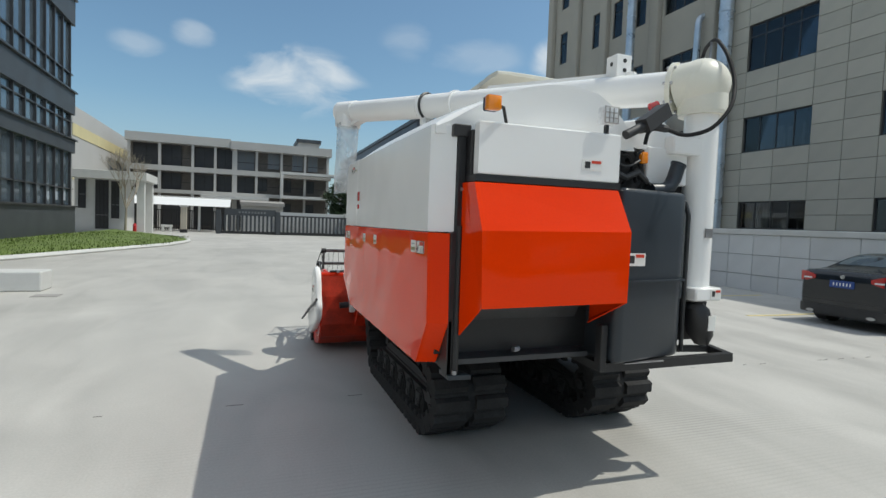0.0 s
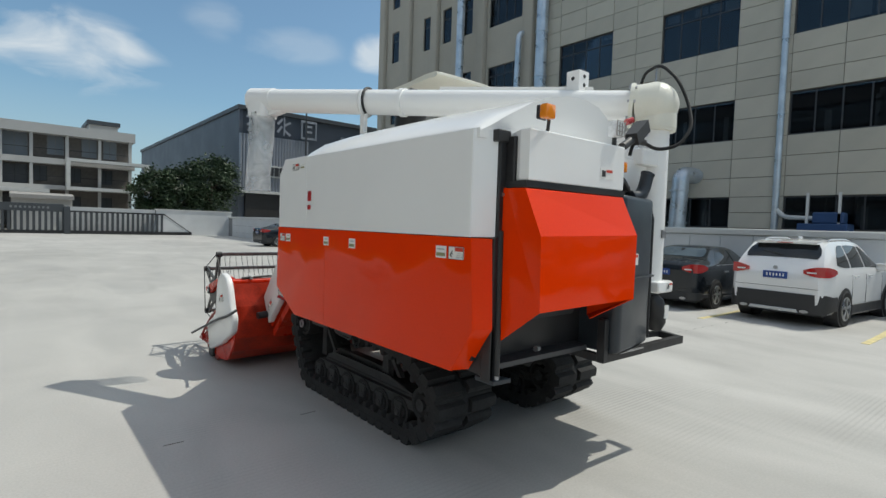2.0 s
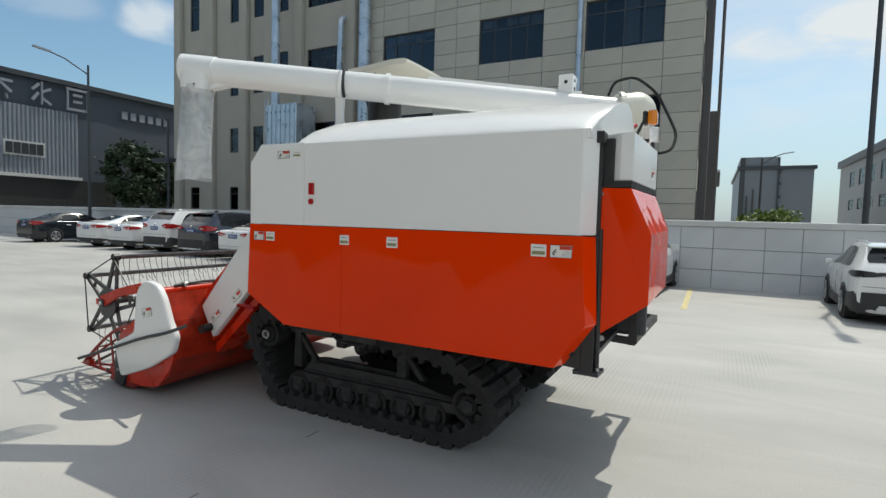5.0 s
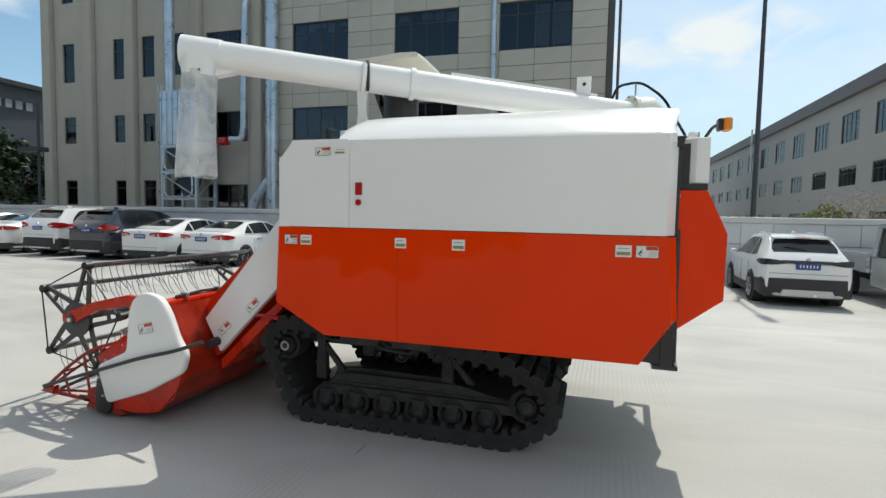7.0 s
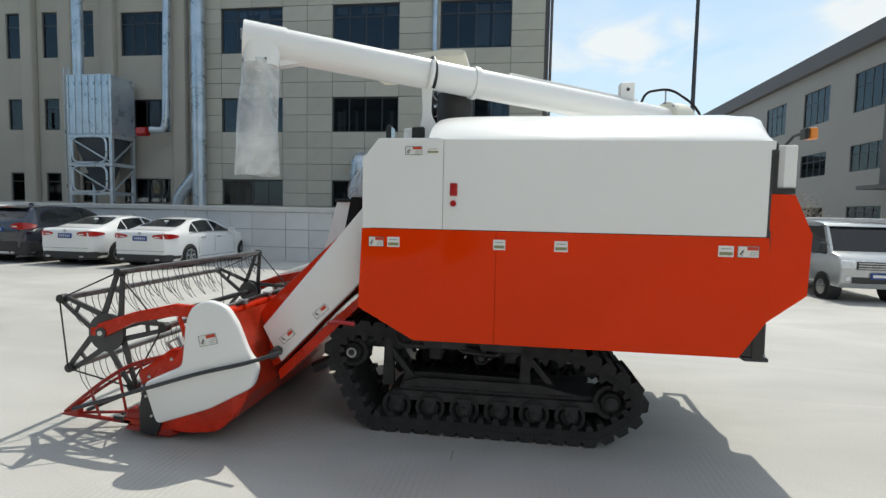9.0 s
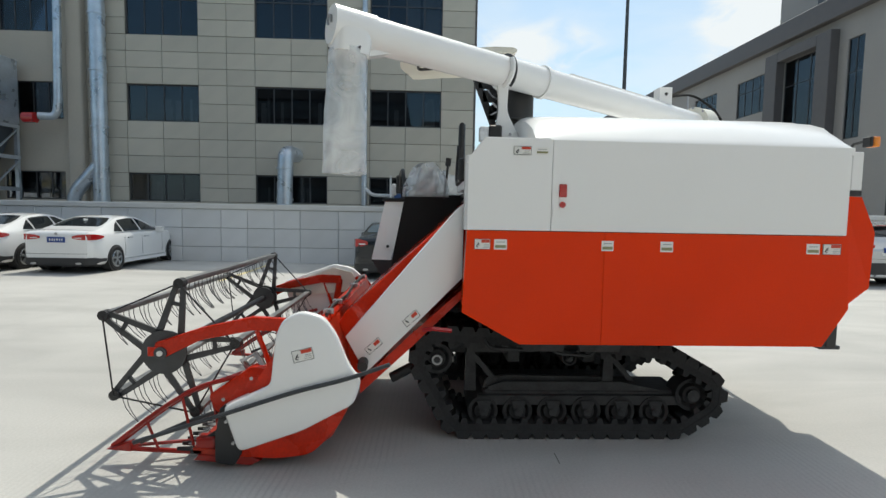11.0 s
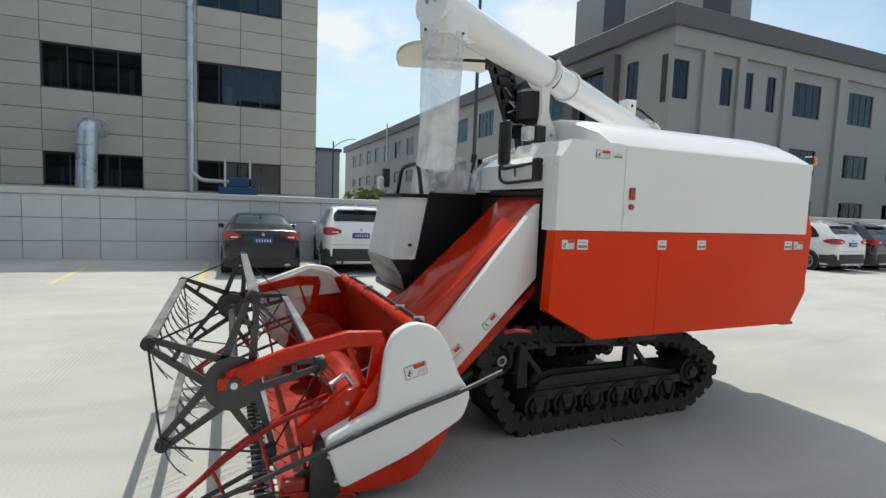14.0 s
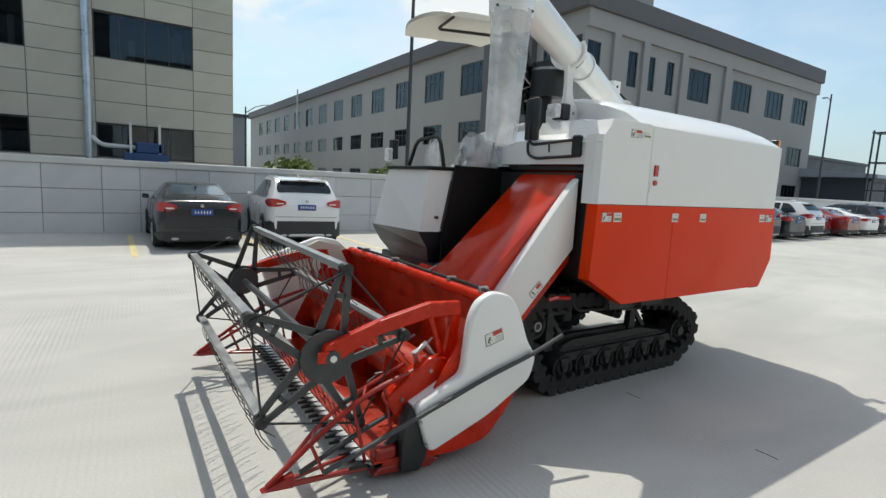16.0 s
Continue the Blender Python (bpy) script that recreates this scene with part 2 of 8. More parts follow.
M_CREAM = mat("cream_plastic", (0.77, 0.75, 0.65), 0.38, vary=0.04, scale=4, grain=80, bump=0.02)
M_BLACK = mat("black_steel", (0.020, 0.020, 0.021), 0.45, vary=0.25, scale=5, grain=90, bump=0.05)
M_SLATE = mat("slate_tank_plastic", (0.024, 0.031, 0.039), 0.36, vary=0.12, scale=3, grain=120, bump=0.03)
M_RUBBER = mat("black_rubber", (0.010, 0.010, 0.0105), 0.8, vary=0.3, scale=7, grain=60, bump=0.25)
M_TRACK = mat("dull_track_rubber", (0.036, 0.036, 0.0365), 0.85, vary=0.35, scale=8, grain=50, bump=0.3, spec=0.2)
M_UNDER = mat("oily_chassis_steel", (0.042, 0.042, 0.043), 0.55, vary=0.5, scale=7, grain=60, bump=0.15, spec=0.25)
M_FLANK = mat("dull_black_sheet", (0.013, 0.0135, 0.014), 0.5, vary=0.2, scale=3, grain=60, bump=0.05, spec=0.2)
M_FEEDER = mat("deep_red_feeder_paint", (0.58, 0.025, 0.004), 0.16, vary=0.20, scale=3.5, grain=60, bump=0.02, coat=0.3, spec=0.4)
M_REEL = mat("dark_grey_reel_paint", (0.05, 0.052, 0.055), 0.45, vary=0.25, scale=9, grain=90, bump=0.06)
M_STEEL = mat("bare_steel", (0.42, 0.42, 0.43), 0.35, 0.85, vary=0.2, scale=10, grain=120, bump=0.05)
M_REELBAR = mat("scuffed_grey_bar", (0.23, 0.235, 0.24), 0.4, 0.5, vary=0.35, scale=9, grain=60, bump=0.08)
M_WIRE = mat("spring_wire", (0.10, 0.10, 0.105), 0.4, 0.7, vary=0.2, bump=0)
M_GALV = mat("galvanised_sheet", (0.54, 0.59, 0.64), 0.32, 0.65, vary=0.24, scale=1.2, grain=14, bump=0.04)
M_STONE = mat("beige_stone_panel", (0.462, 0.432, 0.360), 0.7, vary=0.07, scale=0.9, grain=20, bump=0.05, island=0.07)
M_WALLJOINT = mat("pale_grey_wall_joint", (0.24, 0.245, 0.25), 0.85, vary=0.1, bump=0.1)
M_JOINT = mat("grey_joint", (0.15, 0.14, 0.12), 0.85, vary=0.1, bump=0.1)
M_RENDER = mat("beige_render", (0.415, 0.378, 0.315), 0.8, vary=0.07, scale=0.5, grain=12, bump=0.08)
# grey-brown, lightened for the haze over the far workshop
M_GREYB = mat("grey_brown_render", (0.315, 0.302, 0.285), 0.8, vary=0.06, scale=0.3, grain=10, bump=0.08)
# brown, greyed and lightened in colour for the same haze
M_CORNICE = mat("dark_brown_cornice", (0.105, 0.098, 0.098), 0.6, vary=0.15, bump=0.05)
M_WALLP = mat("pale_grey_wall_panel", (0.61, 0.62, 0.62), 0.6, vary=0.07, scale=1.1, grain=30, bump=0.05, island=0.05)
M_COPING = mat("pale_coping", (0.60, 0.60, 0.58), 0.6, vary=0.06, scale=2, bump=0.05)
M_WFRAME = mat("dark_window_frame", (0.045, 0.046, 0.050), 0.4, vary=0.15, bump=0.02)
# the shade inside the rooms is put into this dark colour
M_DARKROOM = mat("painted_dim_interior", (0.05, 0.05, 0.052), 0.9, vary=0.3, scale=1.0, bump=0)
M_CURTAIN = mat("pale_curtain", (0.60, 0.60, 0.57), 0.9, vary=0.1, bump=0.1)
M_PALEROOM = mat("pale_interior_pillar", (0.38, 0.37, 0.34), 0.9, vary=0.1, bump=0)
M_GLASS = glazing("window_glass", (0.42, 0.45, 0.48))
# base blue carries part of the sky's reflection, put into the colour
M_BLUEGLASS = mat("sky_tinted_curtain_glass", (0.15, 0.20, 0.245), 0.06, 0.55, vary=0.2, scale=0.5, grain=2, bump=0.01, rvar=0.03)
# slate blue with the haze of distance put into the colour
M_HAZED = mat("hazed_slate_blue", (0.20, 0.225, 0.25), 0.6, vary=0.06, scale=0.3, bump=0.02)
M_GREYCLAD = mat("dark_grey_cladding", (0.055, 0.062, 0.070), 0.5, vary=0.1, scale=0.6, bump=0.03)
M_OFFICE = mat("pale_office_render", (0.46, 0.455, 0.44), 0.75, vary=0.06, scale=0.4, bump=0.05)
M_BRICK = mat("grey_brown_brick", (0.15, 0.135, 0.12), 0.85, vary=0.2, scale=3, grain=9, bump=0.2)
M_CORR = mat("corrugated_steel", (0.34, 0.36, 0.40), 0.45, 0.2, vary=0.08, scale=0.5, bump=0.02)
M_SLATECLAD = mat("slate_sheet_cladding", (0.085, 0.10, 0.125), 0.55, vary=0.08, scale=0.4, bump=0.03)
M_LEAF = mat("tree_leaf", (0.028, 0.053, 0.020), 0.6, vary=0.5, scale=1.2, grain=6, bump=0.05)
M_LEAF2 = mat("bright_shrub_leaf", (0.16, 0.22, 0.045), 0.6, vary=0.4, scale=1.5, grain=8, bump=0.05)
M_TWIG = mat("pale_twig", (0.34, 0.30, 0.24), 0.8, vary=0.2, bump=0.1)
M_BARK = mat("bark", (0.10, 0.075, 0.05), 0.9, vary=0.3, scale=8, bump=0.3)
M_GRASS = mat("lawn_grass", (0.115, 0.165, 0.035), 0.8, vary=0.4, scale=1.5, grain=30, bump=0.3)
M_POLE = mat("dark_pole_paint", (0.05, 0.055, 0.06), 0.45, vary=0.1, bump=0.02)
M_YELLOW = mat("worn_yellow_paint", (0.60, 0.51, 0.25), 0.7, vary=0.3, scale=6, grain=40, bump=0.05)
M_BAND = mat("pale_yellow_render", (0.60, 0.53, 0.30), 0.8, vary=0.1, scale=0.5, grain=8, bump=0.05)
M_AMBER = mat("amber_lens", (0.85, 0.25, 0.01), 0.15, vary=0.1, bump=0.02, coat=0.6)
M_REDLENS = mat("red_lens", (0.42, 0.012, 0.012), 0.12, vary=0.15, bump=0.02, coat=0.6)
M_CLEARLENS = mat("clear_lens", (0.76, 0.77, 0.78), 0.2, 0.0, vary=0.2, scale=20, bump=0.1)
M_CARWHITE = mat("white_car_paint", (0.80, 0.80, 0.79), 0.18, vary=0.02, bump=0, coat=0.7)
M_CARBLACK = mat("black_green_car_paint", (0.010, 0.0135, 0.018), 0.2, vary=0.1, bump=0, coat=0.3)
M_CARNAVY = mat("dark_navy_car_paint", (0.016, 0.020, 0.034), 0.15, vary=0.1, bump=0, coat=0.8)
M_CARSILVER = mat("silver_car_paint", (0.52, 0.53, 0.53), 0.22, 0.4, vary=0.05, bump=0, coat=0.6)
M_CARRED = mat("dark_red_car_paint", (0.20, 0.012, 0.012), 0.2, vary=0.05, bump=0, coat=0.6)
M_CARGLASS = mat("dark_car_glass", (0.014, 0.017, 0.019), 0.06, vary=0.1, bump=0, coat=0.0, rvar=0.02)
M_TRIM = mat("black_plastic_trim", (0.03, 0.03, 0.031), 0.55, vary=0.15, bump=0.05)
M_RIM = mat("alloy_rim", (0.45, 0.46, 0.47), 0.3, 0.8, vary=0.1, bump=0)
M_PLATE = mat("blue_number_plate", (0.018, 0.06, 0.25), 0.4, vary=0.05, bump=0)
M_INK = mat("dark_print", (0.03, 0.03, 0.03), 0.5, vary=0.1, bump=0)
M_PRINTRED = mat("red_print", (0.60, 0.05, 0.02), 0.5, vary=0.1, bump=0)
M_PRINTGREEN = mat("green_print", (0.26, 0.25, 0.12), 0.5, vary=0.1, bump=0)
M_STICKER = mat("sticker_stock", (0.80, 0.79, 0.75), 0.4, vary=0.04, bump=0)
M_BLUESTEEL = mat("blue_machine_paint", (0.02, 0.06, 0.16), 0.5, vary=0.15, bump=0.03)
M_GROUND = concrete_ground()
M_JOINTLINE = mat("slab_joint_filler", (0.23, 0.225, 0.205), 0.9, vary=0.25, scale=4, bump=0.1)
M_FILM = film_plastic("clear_plastic_film")
M_VINYL = mat("wrapped_seat_vinyl", (0.48, 0.49, 0.50), 0.25, vary=0.25, scale=9, grain=25, bump=0.5)


# ---- building blocks ----
WHERE = {}


def thing(name, at, label="", category="", group="", kind=""):
    ob = new(name)
    ob.location = at
    ob.empty_display_size = 0.2
    WHERE[ob] = Vector(at)
    return tagged(ob, label, category, group, kind)


def part(name, bm, material, parent=None, label="", smooth=False):
    """Links a bmesh in world measures as ONE mesh object under a thing or a part."""
    vs = [v.co for v in bm.verts]
    lo = Vector([min(v[i] for v in vs) for i in range(3)])
    hi = Vector([max(v[i] for v in vs) for i in range(3)])
    mid = (lo + hi) / 2
    if parent is None:
        mid.z = lo.z
    bmesh.ops.translate(bm, verts=bm.verts, vec=-mid)
    me = bpy.data.meshes.new(name)
    bm.to_mesh(me)
    bm.free()
    if smooth:
        me.polygons.foreach_set("use_smooth", [True] * len(me.polygons))
        me.set_sharp_from_angle(angle=radians(38))
    me.materials.append(material)
    ob = new(name, me)
    WHERE[ob] = mid
    if parent is not None:
        ob.parent = parent
        ob.location = mid - WHERE[parent]
    else:
        ob.location = mid
    return tagged(ob, label)


def again(ob, shift=(0, 0, 0), parent=None, turn=None):
    """One more piece on the same mesh, moved by shift."""
    c = ob.copy()
    scene.collection.objects.link(c)
    c.parent = parent if parent is not None else ob.parent
    WHERE[c] = WHERE[ob] + Vector(shift)
    base = WHERE[c.parent] if c.parent is not None else Vector()
    c.location = WHERE[c] - base
    if turn is not None:
        c.rotation_euler = turn
    return c


def box(x0, x1, y0, y1, z0, z1, bevel=0.0, seg=1, bm=None):
    bm = bm or bmesh.new()
    r = bmesh.ops.create_cube(bm, size=1)
    for v in r["verts"]:
        v.co = Vector((x0 + (v.co.x + 0.5) * (x1 - x0), y0 + (v.co.y + 0.5) * (y1 - y0), z0 + (v.co.z + 0.5) * (z1 - z0)))
    if bevel:
        es = {e for v in r["verts"] for e in v.link_edges}
        bmesh.ops.bevel(bm, geom=list(es), offset=bevel, segments=seg, affect="EDGES", profile=0.5)
    return bm


def prism(points, axis, a, b, bevel=0.0, seg=2, bm=None):
    """A plate: points in the plane across the axis, from a to b along it."""
    bm = bm or bmesh.new()

    def put(u, v, w):
        return {"x": (w, u, v), "y": (u, w, v), "z": (u, v, w)}[axis]

    one = [bm.verts.new(put(u, v, a)) for u, v in points]
    two = [bm.verts.new(put(u, v, b)) for u, v in points]
    n = len(points)
    fs = [bm.faces.new(one), bm.faces.new(two[::-1])]
    for i in range(n):
        fs.append(bm.faces.new((one[i], two[i], two[(i + 1) % n], one[(i + 1) % n])))
    bmesh.ops.recalc_face_normals(bm, faces=fs)
    if bevel:
        es = {e for f in fs[:2] for e in f.edges}
        bmesh.ops.bevel(bm, geom=list(es), offset=bevel, segments=seg, affect="EDGES", profile=0.5)
    return bm


def tube(path, r, seg=10, bm=None, cap=True, r_end=None):
    """A round bar along a path."""
    bm = bm or bmesh.new()
    path = [Vector(p) for p in path]
    rings, up = [], None
    for i, p in enumerate(path):
        d = (path[min(i + 1, len(path) - 1)] - path[max(i - 1, 0)]).normalized()
        if up is None:
            up = Vector((0, 0, 1)) if abs(d.z) < 0.9 else Vector((1, 0, 0))
        s = d.cross(up).normalized()
        up = s.cross(d).normalized()
        rad = r if r_end is None else r + (r_end - r) * i / (len(path) - 1)
        rings.append([bm.verts.new(p + rad * (math.cos(2 * math.pi * j / seg) * s + math.sin(2 * math.pi * j / seg) * up)) for j in range(seg)])
    for a, b in zip(rings, rings[1:]):
        for j in range(seg):
            bm.faces.new((a[j], a[(j + 1) % seg], b[(j + 1) % seg], b[j]))
    if cap:
        bm.faces.new(rings[0])
        bm.faces.new(rings[-1][::-1])
    bmesh.ops.recalc_face_normals(bm, faces=bm.faces)
    return bm


def bend(points, r, n=5):
    """A polyline with rounded corners."""
    pts = [Vector(p) for p in points]
    out = [pts[0]]
    for a, b, c in zip(pts, pts[1:], pts[2:]):
        rr = min(r, (b - a).length * 0.45, (c - b).length * 0.45)
        p, q = b + (a - b).normalized() * rr, b + (c - b).normalized() * rr
        for i in range(n + 1):
            t = i / n
            out.append(p * (1 - t) ** 2 + b * 2 * t * (1 - t) + q * t * t)
    return out + [pts[-1]]


def loft(rings, bm=None, cap=True, closed=True):
    bm = bm or bmesh.new()
    vs = [[bm.verts.new(p) for p in ring] for ring in rings]
    n = len(vs[0])
    for a, b in zip(vs, vs[1:]):
        for j in range(n if closed else n - 1):
            bm.faces.new((a[j], a[(j + 1) % n], b[(j + 1) % n], b[j]))
    if cap:
        bm.faces.new(vs[0])
        bm.faces.new(vs[-1][::-1])
    bmesh.ops.recalc_face_normals(bm, faces=bm.faces)
    return bm


def rod(p0, p1, r, seg=10, r_end=None, bm=None):
    return tube([p0, p1], r, seg, bm=bm, r_end=r_end)


def bar(p0, p1, w, h, bm=None):
    """A square bar from p0 to p1."""
    bm = bm or bmesh.new()
    p0, p1 = Vector(p0), Vector(p1)
    d = (p1 - p0).normalized()
    up = Vector((0, 0, 1)) if abs(d.z) < 0.95 else Vector((0, 1, 0))
    s = d.cross(up).normalized()
    u = s.cross(d).normalized()
    rings = [[p + s * (sx * w / 2) + u * (sz * h / 2) for sx, sz in ((-1, -1), (1, -1), (1, 1), (-1, 1))] for p in (p0, p1)]
    return loft(rings, bm)


def sheet_wall(plane, at, u0, u1, z0, z1, holes, thick, bm=None):
    """A wall across the holes (u0, u1, z0, z1): plane 'x' faces -x at x = at, plane 'y' faces +y at y = at (thickness goes inwards)."""
    bm = bm or bmesh.new()
    us = sorted({u0, u1, *[h[0] for h in holes], *[h[1] for h in holes]})
    for a, b in zip(us, us[1:]):
        mid = (a + b) / 2
        cut = sorted((h[2], h[3]) for h in holes if h[0] < mid < h[1])
        z = z0
        for lo, hi in cut + [(z1, z1)]:
            if lo - z > 1e-4:
                if plane == "x":
                    box(at, at + thick, a, b, z, lo, bm=bm)
                else:
                    box(a, b, at - thick, at, z, lo, bm=bm)
            z = hi
    return bm


def smooth_profile(points, r=0.06, n=4):
    """Rounds the corners of a closed outline of (u, v)."""
    out = []
    k = len(points)
    for i in range(k):
        a, b, c = Vector(points[i - 1]), Vector(points[i]), Vector(points[(i + 1) % k])
        rr = min(r, (a - b).length * 0.45, (c - b).length * 0.45)
        p, q = b + (a - b).normalized() * rr, b + (c - b).normalized() * rr
        for j in range(n + 1):
            t = j / n
            w = p * (1 - t) ** 2 + b * 2 * t * (1 - t) + q * t * t
            out.append((w.x, w.y))
    return out


# ---- the ground ----
def ground_z(x, y):
    """The yard falls a little towards the drain along the east wall."""
    return -0.13 * min(1.0, max(0.0, (x - 4.0) / 7.0)) * min(1.0, max(0.0, (22.0 - y) / 14.0))


def ground_sheet():
    bm = bmesh.new()
    xs = [-1500, -200, -40, -12, 0, 4, 7.5, 11, 14.6, 40, 200, 1500]
    ys = [-1500, -200, -60, -20, 0, 8, 12.5, 17, 22, 50, 200, 1500]
    grid = [[bm.verts.new((x, y, ground_z(x, y))) for y in ys] for x in xs]
    for i in range(len(xs) - 1):
        for j in range(len(ys) - 1):
            bm.faces.new((grid[i][j], grid[i + 1][j], grid[i + 1][j + 1], grid[i][j + 1]))
    return bm


ground = part("ground", ground_sheet(), M_GROUND, None, "pale brushed concrete yard with faint broom marks and stains")
tagged(ground, category="ground", kind="structure")


# ---- the combine harvester ----
def hull_path(circles, n):
    """An endless belt round circles (y, z, r), as n even points with their outward directions."""
    pts = []
    for cy, cz, r in circles:
        pts += [(cy + r * math.cos(a), cz + r * math.sin(a)) for a in [2 * math.pi * i / 48 for i in range(48)]]
    pts = sorted(set((round(a, 5), round(b, 5)) for a, b in pts))

    def half(ps):
        h = []
        for p in ps:
            while len(h) > 1 and (h[-1][0] - h[-2][0]) * (p[1] - h[-2][1]) - (h[-1][1] - h[-2][1]) * (p[0] - h[-2][0]) <= 0:
                h.pop()
            h.append(p)
        return h[:-1]

    loop = [Vector(p) for p in half(pts) + half(pts[::-1])]
    loop.append(loop[0])
    length = sum((b - a).length for a, b in zip(loop, loop[1:]))
    out, want, run = [], 0.0, 0.0
    for a, b in zip(loop, loop[1:]):
        d = (b - a).length
        while want < run + d - 1e-9 and len(out) < n:
            t = (want - run) / d
            p, tan = a + (b - a) * t, (b - a) / d
            out.append((p, Vector((tan.y, -tan.x)), tan))
            want += length / n
        run += d
    return out


def sticker(y, z, w, h, parent, style, x=0.913, name="warning_sticker"):
    """A small printed label on the near side panel."""
    s = part(name, box(x, x + 0.005, y - w / 2, y + w / 2, z - h / 2, z + h / 2), M_STICKER, parent, "small pale printed sticker")
    f = x - 0.0015
    if style == "warn":
        b = bmesh.new()
        e = 0.0022
        for y0, y1, z0, z1 in ((-w / 2, w / 2, h / 2 - e, h / 2), (-w / 2, w / 2, -h / 2, e - h / 2), (-w / 2, e - w / 2, e - h / 2, h / 2 - e), (w / 2 - e, w / 2, e - h / 2, h / 2 - e)):
            box(f, f + 0.003, y + y0, y + y1, z + z0, z + z1, bm=b)
        part("border", b, M_INK, s)
        part("print", box(f, f + 0.003, y - w * 0.46, y + w * 0.06, z + h * 0.14, z + h * 0.44), M_PRINTRED, s)
        b = bmesh.new()
        for i in range(3):
            box(f, f + 0.003, y - w * 0.42, y - w * (0.02 + 0.05 * i), z - h * (0.34 - 0.15 * i), z - h * (0.31 - 0.15 * i), bm=b)
        part("print", b, M_REELBAR, s)
        b = rod((f + 0.001, y + w * 0.38, z - h * 0.20), (f + 0.001, y + w * 0.22, z + h * 0.16), 0.0035, 6)
        rod((f + 0.001, y + w * 0.38, z - h * 0.20), (f + 0.001, y + w * 0.26, z - h * 0.30), 0.003, 6, bm=b)
        rod((f + 0.001, y + w * 0.31, z - h * 0.02), (f + 0.001, y + w * 0.20, z - h * 0.10), 0.003, 6, bm=b)
        part("pictogram", b, M_INK, s)
    else:
        part("print", box(f, f + 0.003, y - w * 0.42, y + w * 0.42, z - h * 0.34, z - h * 0.06), M_PRINTGREEN, s)
        part("print", box(f, f + 0.003, y - w * 0.34, y + w * 0.34, z + h * 0.20, z + h * 0.26), M_REELBAR, s)
    return s


def loose_sticker(p, yaw_axis, w, h, parent):
    """A printed label whose face looks along -x (yaw_axis 'x') or -y ('y')."""
    x, y, z = p
    if yaw_axis == "x":
        return sticker(y, z, w, h, parent, "warn", x)
    s = part("warning_sticker", box(x - w / 2, x + w / 2, y, y + 0.004, z - h / 2, z + h / 2), M_STICKER, parent, "small pale printed sticker")
    part("print", box(x - w * 0.05, x + w * 0.42, y - 0.002, y + 0.002, z + h * 0.15, z + h * 0.4), M_PRINTRED, s)
    part("print", box(x - w * 0.38, x - w * 0.12, y - 0.002, y + 0.002, z - h * 0.3, z + h * 0.3), M_INK, s)
    return s


